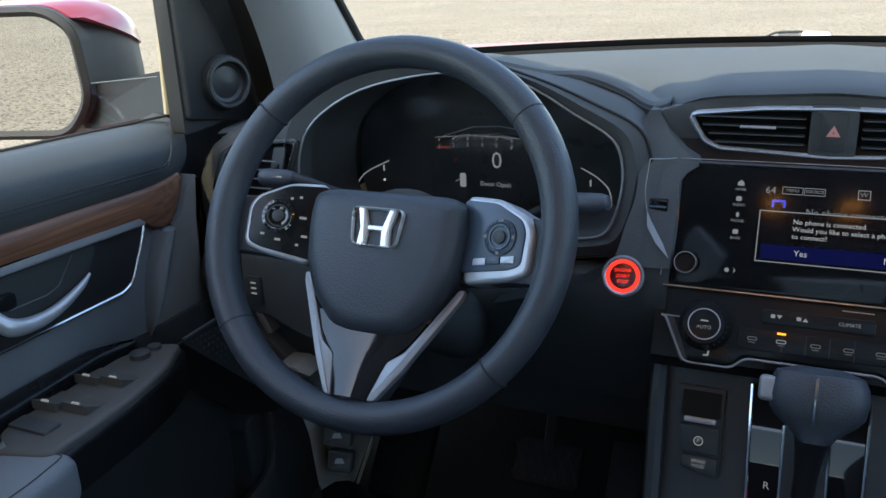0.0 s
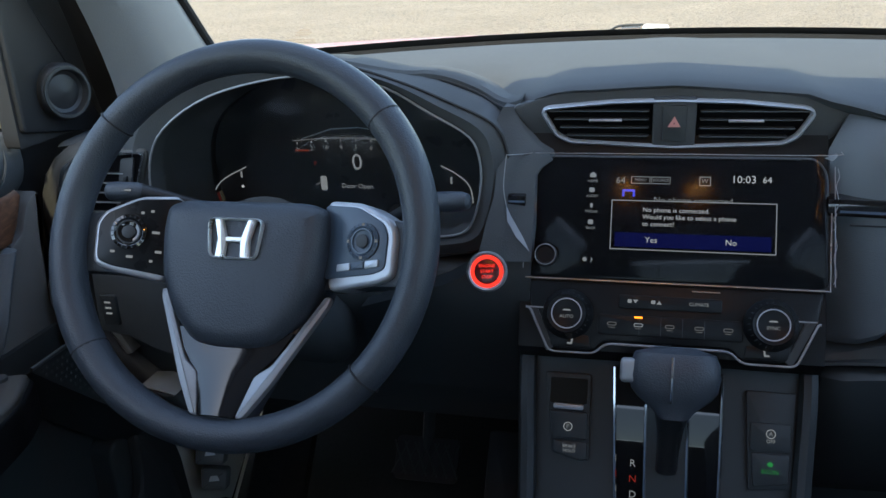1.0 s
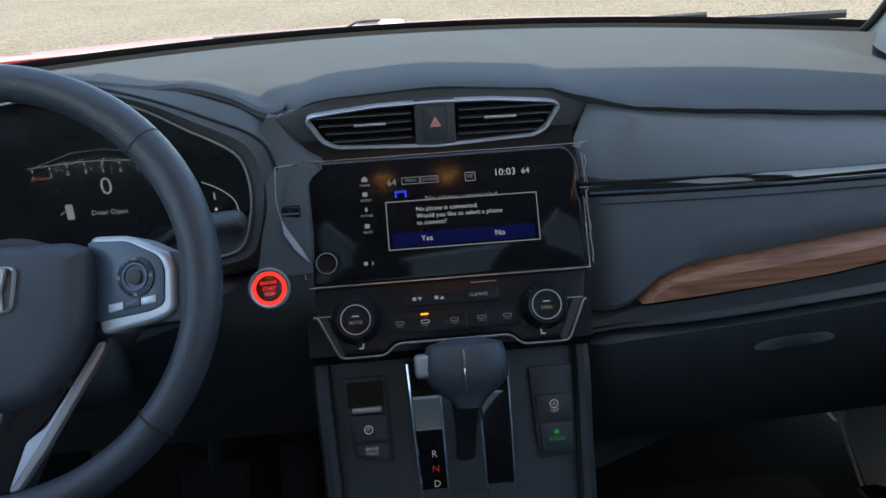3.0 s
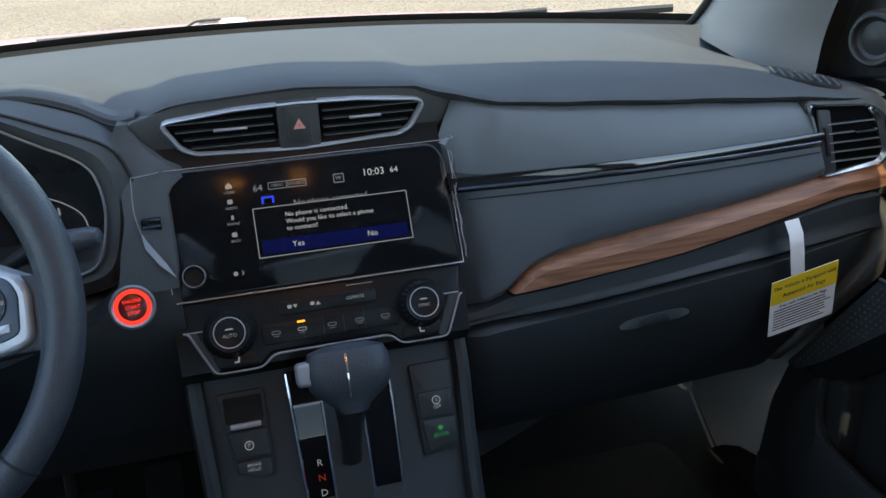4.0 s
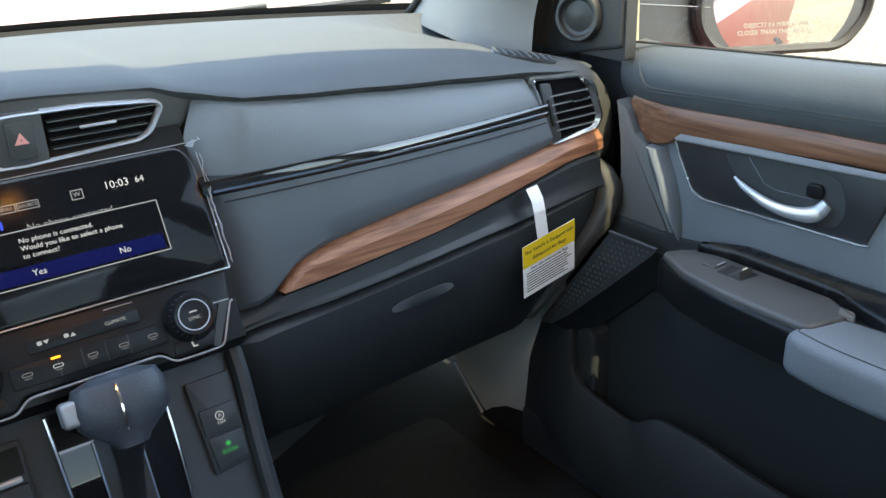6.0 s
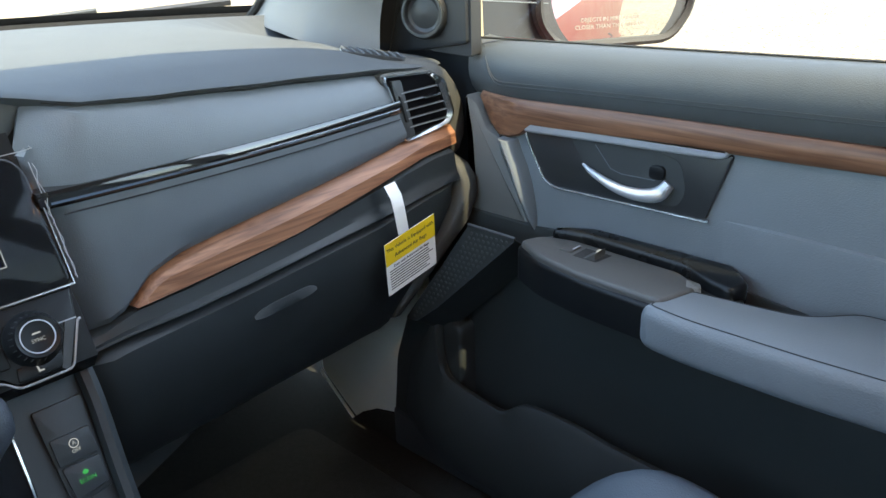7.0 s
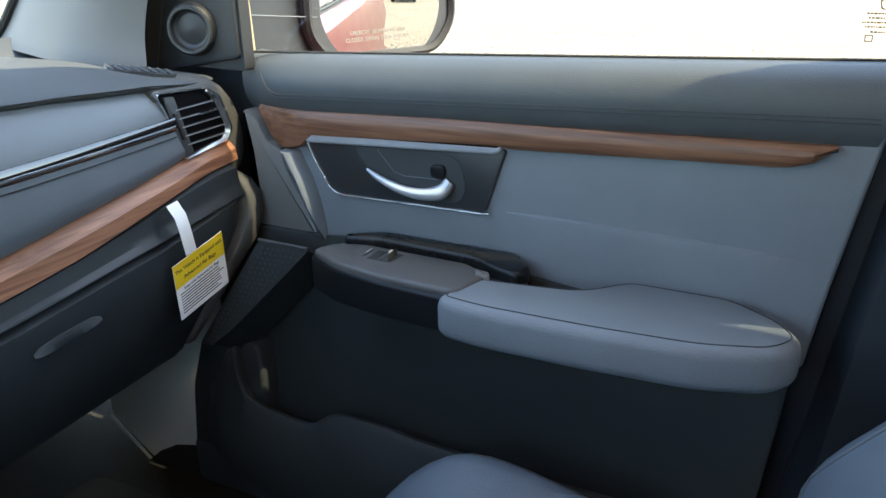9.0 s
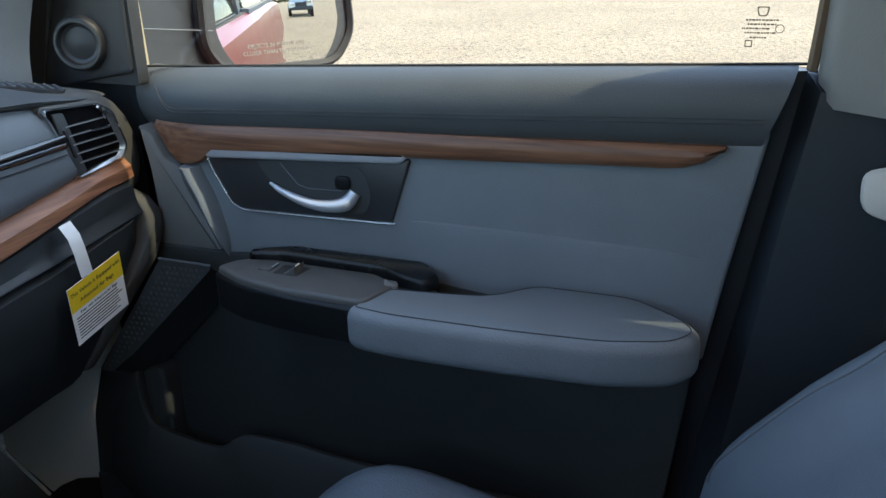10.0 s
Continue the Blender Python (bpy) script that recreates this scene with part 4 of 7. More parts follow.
    part("tft_arch", tube([m @ Vector((x, y, 0.004)) for x, y in ((-0.44, 0.753), (-0.40, 0.766), (-0.365, 0.768), (-0.32, 0.762), (-0.30, 0.752))], 0.0008, 6), SILVER, ob)
    lens = part("cover_lens", slab([(x, z - 0.75) for x, z in rim[5:]], leaning((0, -0.012, 0.75), -6), 0, 0.001), LENS, ob, "clear curved cover")
    lens.visible_shadow = False
    z = 0.003
    words("0", at(m, -0.370, 0.724, z), 0.030, TXTDIM, ob, "speed_digit")
    for i, ch in enumerate("12345678"):
        a = i / 7
        words(ch, at(m, -0.447 + 0.135 * a, 0.7395 + 0.004 * math.sin(math.pi * a), z), 0.0075, FAINT, ob, "scale_digit")
        part("scale_tick", slab(rect(-0.4475 + 0.135 * a, 0.7460 + 0.0045 * math.sin(math.pi * a), -0.4465 + 0.135 * a, 0.7490 + 0.0045 * math.sin(math.pi * a)), m, 0.002, z), FAINT, ob)
    arc = [m @ Vector((-0.452 + 0.145 * a, 0.7505 + 0.0045 * math.sin(math.pi * a), z)) for a in arange(0, 1, 16)]
    part("scale_arc", tube(arc, 0.0004, 4), FAINT, ob)
    part("scale_red", slab(rect(-0.450, 0.7375, -0.432, 0.7395), m, 0.002, z), DULLRED, ob)
    words("Door Open", at(m, -0.372, 0.694, z), 0.0085, TXTDIM, ob, "message")
    part("car_symbol", slab(rect(-0.420, 0.688, -0.412, 0.706, 0.002), m, z - 0.001, z), TXTDIM, ob)
    part("door_symbol", slab([(-0.427, 0.694), (-0.421, 0.697), (-0.421, 0.698), (-0.427, 0.695)], m, z - 0.001, z), TXTDIM, ob)
    words("P", at(m, -0.425, 0.722, z), 0.0075, DULLRED, ob, "gear_letter")
    for pts, tick in (([(-0.572, 0.668), (-0.567, 0.685), (-0.552, 0.700), (-0.520, 0.716)], (-0.528, 0.706)), ([(-0.264, 0.722), (-0.245, 0.712), (-0.229, 0.696), (-0.225, 0.668)], (-0.252, 0.704))):
        part("gauge_arc", tube(curve_through([m @ Vector((x, y, z)) for x, y in pts], 12), 0.0008, 5), TXTDIM, ob, "lit gauge arc")
        part("gauge_tick", slab(rect(tick[0] - 0.001, tick[1] - 0.004, tick[0] + 0.001, tick[1] + 0.004), m, z - 0.001, z), TXTDIM, ob)
        part("gauge_mark", slab(circle(tick[0], tick[1] - 0.016, 0.0018, 8), m, z - 0.001, z), TXT, ob)
    return ob


build_cluster()

# ---- steering wheel ----
WHEEL = leaning((-0.3765, -0.2106, 0.7316), 27.8)


def build_wheel():
    ob = thing("steering_wheel", (-0.3765, -0.17, 0.72), "charcoal leather steering wheel with satin silver spokes", "steering wheel")
    m = WHEEL
    R = 0.1705
    secs = []
    n, k = 96, 16
    for i in range(n + 1):
        a = 2 * math.pi * i / n
        ca, sa = math.cos(a), math.sin(a)
        grip = 0.0012 * max(0, math.cos(2 * (a - 0.6)))
        rx, rz = 0.0150 + grip, 0.0175 + grip
        secs.append([m @ Vector(((R + rx * math.cos(b)) * ca, (R + rx * math.cos(b)) * sa, rz * math.sin(b))) for b in arange(0, 2 * math.pi, k)[:-1]])
    part("rim", loft(secs, cap=False), LEATHER, ob, "charcoal leather rim")
    for a in (142, 218, 319, 41):
        c, s_ = math.cos(radians(a)), math.sin(radians(a))
        pts = [m @ Vector(((R + 0.0158 * math.cos(b)) * c, (R + 0.0158 * math.cos(b)) * s_, 0.0183 * math.sin(b))) for b in arange(0, 2 * math.pi, 20)[:-1]]
        part("rim_seam", tube(pts, 0.0009, 5, closed=True), STITCH, ob)
    hub = [(-0.062, 0.038), (0.062, 0.038), (0.078, 0.032), (0.081, 0.008), (0.077, -0.034), (0.063, -0.066), (0.040, -0.092), (0.016, -0.098), (-0.016, -0.098), (-0.040, -0.092), (-0.063, -0.066), (-0.077, -0.034), (-0.081, 0.008), (-0.078, 0.032)]
    hub = rounded(hub, 0.010, 4)
    part("airbag_cover", slab(hub, m, -0.06, 0.001, 0.020, 7, dome=0.0025), LEATHER, ob, "charcoal airbag cover")
    part("hub_back", slab(circle(0, -0.02, 0.07, 32), m, -0.085, -0.05), DARK, ob)
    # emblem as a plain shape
    em = at(m, 0.0, 0.001, 0.0035)
    o = rounded([(-0.0272, 0.0185), (0.0272, 0.0185), (0.0230, -0.0185), (-0.0230, -0.0185)], 0.008, 5)
    badge = part("emblem", ring(o, inset(o, 0.0020), em, -0.003, 0.0035), EMBLEM, ob, "chrome badge")
    for s in (-1, 1):
        part("emblem_bar", slab([(s * 0.0195, 0.0168), (s * 0.0125, 0.0168), (s * 0.0068, -0.001), (s * 0.0078, -0.0168), (s * 0.0165, -0.0168), (s * 0.0150, -0.001)], em, -0.002, 0.0028, 0.001), EMBLEM, badge)
    part("emblem_bar", slab([(-0.0075, 0.0015), (0.0075, 0.0015), (0.0072, -0.0030), (-0.0072, -0.0030)], em, -0.002, 0.0027, 0.001), EMBLEM, badge)
    words("SRS", at(m, 0, -0.0345, 0.0025), 0.0115, SEAM, ob, "embossing", extrude=0.0004)
    words("AIRBAG", at(m, 0, -0.0430, 0.0022), 0.0060, SEAM, ob, "embossing", extrude=0.0004)
    # spokes with switch pods
    for s in (-1, 1):
        f = lambda pts: [(x * s, y) for x, y in pts]
        outline = rounded(f([(0.070, 0.043), (0.108, 0.040), (0.140, 0.024), (0.147, 0.012), (0.146, -0.026), (0.130, -0.032), (0.078, -0.040)]), 0.008, 4)
        m = WHEEL @ Matrix.Translation((0.146 * s, 0, -0.003)) @ Matrix.Rotation(radians(-16.5 * s), 4, "Y") @ Matrix.Translation((-0.146 * s, 0, 0))
        part("spoke_arm", slab(rounded(f([(0.06, 0.030), (0.12, 0.028), (0.166, 0.020), (0.166, -0.035), (0.13, -0.034), (0.06, -0.04)]), 0.008), m, -0.03, -0.006, 0.004), LEATHER, ob)
        part("spoke_bezel", slab(outline, m, -0.03, 0.0, 0.004, 3), SILVER, ob, "satin silver spoke")
        if s > 0:
            face = rounded(f([(0.070, 0.0385), (0.106, 0.0355), (0.134, 0.021), (0.1395, 0.010), (0.138, -0.019), (0.126, -0.0235), (0.074, -0.0290)]), 0.005, 4)
        else:
            face = rounded(f([(0.068, 0.0400), (0.107, 0.0370), (0.1365, 0.0220), (0.1430, 0.011), (0.1420, -0.0225), (0.128, -0.0275), (0.072, -0.0345)]), 0.006, 4)
        pod = part("switch_pod", slab(face, m, -0.004, 0.0016, 0.001), PODBLACK if s < 0 else PODGREY, ob, "steering wheel switch pod")
        cx, cy = 0.1145 * s, 0.005
        part("pad_ring", lathe([(0.0165, 0.001), (0.0165, 0.0035), (0.0135, 0.0045), (0.0115, 0.0032), (0.001, 0.0028)], at(m, cx, cy)), GLOSS if s < 0 else PODGREY, pod)
        part("pad_button", lathe([(0.006, 0.002), (0.006, 0.0048), (0.0045, 0.0055), (0.0005, 0.0055)], at(m, cx, cy)), BLACK, pod)
        part("pad_trim", lathe([(0.0116, 0.0030), (0.0113, 0.0046), (0.0100, 0.0046), (0.0097, 0.0030)], at(m, cx, cy)), PODGREY if s > 0 else DARK, pod)
        for i in range(20):
            a = 2 * math.pi * i / 20
            part("pad_ridge", tube([at(m, cx, cy) @ Vector((r_ * math.cos(a), r_ * math.sin(a), 0.0044)) for r_ in (0.0132, 0.0158)], 0.0004, 4), BLACK, pod)
        if s > 0:
            for i in range(3):
                part("switch_key", slab(rounded([(0.0885 + 0.0148 * i, -0.0220 + 0.0016 * i), (0.1025 + 0.0148 * i, -0.0205 + 0.0016 * i), (0.1025 + 0.0148 * i, -0.0140 + 0.0016 * i), (0.0885 + 0.0148 * i, -0.0155 + 0.0016 * i)], 0.001), m, 0.001, 0.0032, 0.0008), SILVER if i != 1 else PODGREY, pod)
            for a in (45, 135, 225, 315):
                x, y = cx + 0.0145 * math.cos(radians(a + 45)), cy + 0.0145 * math.sin(radians(a + 45))
                part("pad_mark", slab(rect(x - 0.0012, y - 0.0012, x + 0.0012, y + 0.0012), m, 0.003, 0.0045), TXTDIM, pod)
        else:
            for x, y, w in ((-0.128, -0.014, 0.004), (-0.112, -0.018, 0.006), (-0.092, -0.021, 0.003), (-0.086, -0.012, 0.006), (-0.090, 0.006, 0.007), (-0.113, 0.006, 0.007), (-0.104, 0.024, 0.003), (-0.095, 0.026, 0.003)):
                part("switch_mark", slab(rect(x - w / 2, y - 0.0012, x + w / 2, y + 0.0012), m, 0.001, 0.0047 if abs(x + 0.113) < 0.004 and y > 0 else 0.0022), TXTDIM, pod)
    # lower V spoke
    m = WHEEL
    low = m @ Matrix.Translation((0, -0.05, -0.025)) @ Matrix.Rotation(radians(-16.7), 4, "X") @ Matrix.Translation((0, 0.05, 0))
    part("lower_spoke", slab(rounded([(-0.060, -0.070), (0.060, -0.070), (0.024, -0.168), (-0.024, -0.168)], 0.006), low, -0.02, -0.004, 0.004), LEATHER, ob)
    for s in (-1, 1):
        f = lambda pts: [(x * s, y) for x, y in pts]
        part("v_trim", slab(rounded(f([(0.078, -0.044), (0.0845, -0.044), (0.0825, -0.053), (0.0440, -0.128), (0.0255, -0.158), (0.0178, -0.159), (0.0275, -0.121), (0.0420, -0.110)]), 0.003), low, -0.006, 0.001, 0.002), SATIN, ob, "satin chrome lower trim")
    rows = [(-0.080, 0.056), (-0.100, 0.046), (-0.112, 0.036), (-0.121, 0.0270), (-0.140, 0.0218), (-0.1585, 0.0172)]
    part("lower_gloss", loft([[low @ Vector((w * a, y, 0.0002 + 0.0030 * (1 - a * a))) for a in arange(-1, 1, 14)] + [low @ Vector((w, y, -0.008)), low @ Vector((-w, y, -0.008))] for y, w in rows]), INSERT, ob, "glossy lower insert")
    col = leaning((-0.3765, -0.2106, 0.7316), 27.8)
    part("column_cover", loft([[col @ Vector((x * w, y * w - 0.02, z)) for x, y in circle(0, -0.040, 0.042, 20, 0.036)] for z, w in ((-0.05, 0.8), (-0.07, 1.0), (-0.2, 1.15), (-0.30, 1.2))]), BLACK, ob, "black column cover")
    stalk = part("lights_stalk", tube([(-0.43, -0.050, 0.690), (-0.485, -0.082, 0.722), (-0.535, -0.108, 0.7425)], [0.0045, 0.005, 0.0085], 14), SAIL, ob, "black lights stalk")
    part("stalk_knob", tube([(-0.533, -0.107, 0.7422), (-0.540, -0.109, 0.743), (-0.560, -0.113, 0.744), (-0.568, -0.115, 0.7445), (-0.571, -0.1155, 0.7447)], [0.0085, 0.0098, 0.0102, 0.0090, 0.005], 18), LEATHER, stalk, "charcoal twist knob")
    for x, w in ((-0.543, 0.0035), (-0.551, 0.0025)):
        part("stalk_mark", slab(rect(x - w, -0.0008, x + w, 0.0008), leaning((0, -0.1195, 0.7475), 35), -0.001, 0.0005), TXTDIM, stalk)
    stalk = part("wiper_stalk", tube([(-0.32, -0.040, 0.680), (-0.275, -0.065, 0.710), (-0.236, -0.087, 0.7335)], [0.0045, 0.006, 0.0085], 14), SAIL, ob, "black wiper stalk")
    part("stalk_knob", tube([(-0.238, -0.0865, 0.7333), (-0.232, -0.088, 0.734), (-0.208, -0.0945, 0.7370), (-0.196, -0.0975, 0.7385), (-0.189, -0.0990, 0.7392), (-0.1865, -0.0997, 0.7395)], [0.0085, 0.0098, 0.0102, 0.0098, 0.0075, 0.003], 18), LEATHER, stalk, "charcoal twist knob")
    for y, w in ((0.0028, 0.0030), (0.0, 0.0022), (-0.003, 0.0030)):
        part("stalk_mark", slab(rect(-0.222 - w, y - 0.0006, -0.222 + w, y + 0.0006), leaning((0, -0.1005, 0.7385), 25), -0.001, 0.0008), TXTDIM, stalk)
    return ob


build_wheel()

# ---- start button ----
def build_start():
    ob = thing("start_button", (-0.1755, -0.086, 0.662), "round engine start button lit red in a chrome ring", "start button")
    m = leaning((-0.1755, -0.082, 0.661), 22, 8)
    part("chrome_ring", lathe([(0.0205, 0), (0.0205, 0.006), (0.0185, 0.0085), (0.0165, 0.007), (0.0165, 0.0)], m), SATIN, ob, "chrome ring")
    part("lit_ring", lathe([(0.0165, 0.0), (0.0165, 0.0062), (0.0150, 0.0066), (0.0125, 0.0060), (0.0125, 0.0)], m), REDLIT, ob, "red lit ring")
    cap = part("cap", lathe([(0.0126, 0.0), (0.0126, 0.0066), (0.011, 0.0072), (0.0005, 0.0072)], m), mat("dark_red_cap", (0.12, 0.012, 0.012), 0.25, 0.05, 20, 0), ob)
    for i, w in enumerate(("ENGINE", "START", "STOP")):
        words(w, at(m, 0, 0.0055 - 0.0055 * i, 0.0074), 0.0046, REDLIT, cap, "lettering")
    return ob


build_start()

# ---- centre stack ----
STACK = leaning((0, -0.0595, 0.695), 27)
CLIM = leaning((0, -0.096, 0.625), 27)
CONS = leaning((0, -0.105, 0.507), 27)


def build_display():
    ob = thing("display_unit", (0, -0.05, 0.66), "glossy black touch display under peeling film showing a message", "display")
    m = STACK
    o = rounded([(-0.128, 0.079), (0.130, 0.080), (0.139, 0.066), (0.143, -0.042), (-0.138, -0.042), (-0.137, 0.062)], 0.008, 4)
    part("housing", slab(inset(o, -0.003), m, -0.05, -0.001, 0.003), BLACK, ob)
    part("glass_panel", slab(o, m, -0.004, 0.002, 0.0015), SCREEN, ob, "glossy black panel")
    z = 0.0029
    words("No phone connected.", at(m, 0.021, 0.0372, 0.00225), 0.0085, TXTDIM, ob, "headline", extrude=0.0001)
    part("popup_field", slab(rect(-0.0555, -0.0115, 0.0955, 0.0355), m, 0.0015, 0.0024), SCREEN, ob, "black message field")
    part("popup_frame", ring(rect(-0.0565, -0.0125, 0.0965, 0.0365), rect(-0.0555, -0.0115, 0.0955, 0.0355), m, 0.0015, z), TXTDIM, ob, "thin white frame")
    part("answer_bar", slab(rect(-0.052, -0.0095, 0.092, 0.0045), m, 0.0015, 0.0026), BLUE, ob, "blue answer bar")
    for i, w in enumerate(("No phone is connected.", "Would you like to select a phone", "to connect?")):
        words(w, at(m, -0.0265, 0.0270 - 0.0069 * i, z), 0.0064, TXT, ob, "message_line", "LEFT")
    words("Yes", at(m, -0.0175, -0.0025, z), 0.0080, TXT, ob, "answer")
    words("No", at(m, 0.056, -0.0025, z), 0.0080, TXT, ob, "answer")
    words("10:03", at(m, 0.066, 0.0585, z), 0.0104, TXT, ob, "clock")
    words("64", at(m, 0.0870, 0.0585, z), 0.0085, TXT, ob, "temperature")
    words("64", at(m, -0.0485, 0.0555, z), 0.0095, TXTDIM, ob, "temperature")
    words("W", at(m, 0.0305, 0.0565, z), 0.0062, TXTDIM, ob, "compass")
    part("compass_frame", ring(rect(0.0255, 0.052, 0.0360, 0.0610), rect(0.0262, 0.0527, 0.0353, 0.0603), m, 0.0015, z), TXTDIM, ob)
    for x, w in ((-0.0295, "MENU"), (-0.0105, "SOURCE")):
        words(w, at(m, x, 0.0565, z), 0.0041, TXTDIM, ob, "menu_word")
        part("menu_frame", ring(rect(x - 0.009, 0.0530, x + 0.009, 0.0600), rect(x - 0.0085, 0.0535, x + 0.0085, 0.0595), m, 0.0015, z), TXTDIM, ob)
    for x0, y0, x1, y1 in ((-0.0465, 0.040, -0.0445, 0.047), (-0.0445, 0.045, -0.0365, 0.047), (-0.0365, 0.040, -0.0345, 0.047)):
        part("phone_symbol", slab(rect(x0, y0, x1, y1), m, 0.0015, 0.0023), BLUELIT, ob, "blue phone symbol")
    for i, (y, w) in enumerate(((0.0575, "HOME"), (0.0425, "AUDIO"), (0.027, "PHONE"), (0.0105, "BACK"))):
        part("key_symbol", slab([(-0.0785, y + 0.001), (-0.0725, y + 0.001), (-0.0725, y + 0.004), (-0.0755, y + 0.0065), (-0.0785, y + 0.004)] if i == 0 else rect(-0.0785 + 0.0015 * (i == 2), y + 0.001, -0.0735 - 0.001 * (i == 2), y + 0.0055, 0.001), m, 0.0015, 0.0022), TXTDIM, ob)
        words(w, at(m, -0.0755, y - 0.003, z), 0.0036, TXTDIM, ob, "key_word")
    part("brightness_mark", slab(circle(-0.080, -0.0235, 0.0022, 12), m, 0.0015, 0.0022), TXTDIM, ob)
    part("brightness_moon", slab([(-0.0745, -0.0205), (-0.072, -0.0235), (-0.0745, -0.0265), (-0.0735, -0.0235)], m, 0.0015, 0.0022), TXTDIM, ob)
    kn = part("volume_knob", lathe([(0.0115, 0.0), (0.0112, 0.008), (0.0095, 0.0095), (0.0085, 0.0085), (0.0080, 0.0068), (0.0005, 0.0066)], at(m, -0.118, -0.021), 28), STACKBLACK, ob, "black volume knob")
    part("knob_ring", lathe([(0.0106, 0.0085), (0.0103, 0.0097), (0.0097, 0.0097), (0.0094, 0.0085)], at(m, -0.118, -0.021), 28), SATIN, kn)
    part("base_line", slab(rect(-0.137, -0.0445, 0.143, -0.0432), m, -0.004, 0.0035), CHROME, ob, "thin chrome line")
    part("side_line", slab(rect(0.1430, -0.0445, 0.1442, 0.03), m, -0.004, 0.0035), CHROME, ob, "thin chrome line")
    # protective film that stands off at the edges
    rnd = random.Random(3)
    rows = []
    for x in arange(-0.160, 0.150, 24):
        rows.append([m @ Vector((x + rnd.uniform(-0.001, 0.001), y, 0.0055 + (0.012 * max(0, (-0.135 - x) / 0.025) ** 2 + 0.006 * max(0, (x - 0.138) / 0.012)) * (1 + 0.5 * math.sin(y * 90)) + rnd.uniform(-0.0001, 0.0001)))
                     for y in arange(-0.02 if x < -0.14 else -0.040, 0.084, 10)])
    film = part("protective_film", loft(rows, closed=False), FILM, ob, "creased clear protective film")
    film.visible_shadow = False
    part("film_corner", slab([(0.136, 0.080), (0.146, 0.085), (0.148, 0.0825), (0.143, 0.077)], m, 0.006, 0.0064), GREY, film)
    for y0, y1, x in ((0.07, 0.03, 0.1475), (0.03, 0.012, 0.1455), (0.005, -0.038, 0.1465)):
        pts = curve_through([m @ Vector((x + 0.0015 * math.sin(k * 2.1), y0 + (y1 - y0) * k / 5, 0.007)) for k in range(6)], 15)
        part("film_edge", tube(pts, 0.0004, 5), SATIN, film)
    for pts in ([(-0.136, 0.0815, 0.005), (0.0, 0.0822, 0.005), (0.139, 0.0825, 0.006), (0.150, 0.0855, 0.008)], [(0.1452, 0.072, 0.006), (0.1462, 0.02, 0.006), (0.1470, -0.040, 0.006)], [(-0.161, 0.076, 0.018), (-0.148, 0.079, 0.009), (-0.136, 0.0815, 0.005)], [(-0.161, 0.076, 0.018), (-0.162, 0.045, 0.018), (-0.159, 0.026, 0.014)], [(-0.1385, 0.060, 0.006), (-0.1400, 0.02, 0.006), (-0.1395, -0.035, 0.006)]):
        part("film_edge", tube(curve_through([m @ Vector(p) for p in pts], 10), 0.0005, 5), SATIN, film)
    # folded film, with its glare painted as an opaque pale colour
    part("film_fold", slab([(-0.159, 0.026), (-0.154, 0.016), (-0.140, -0.006), (-0.133, -0.020), (-0.147, -0.006), (-0.157, 0.010)], m, 0.012, 0.0125), mat("film_painted_glare", (0.30, 0.33, 0.37), 0.25, 0.1, 40, 0), film)
    return ob


build_display()


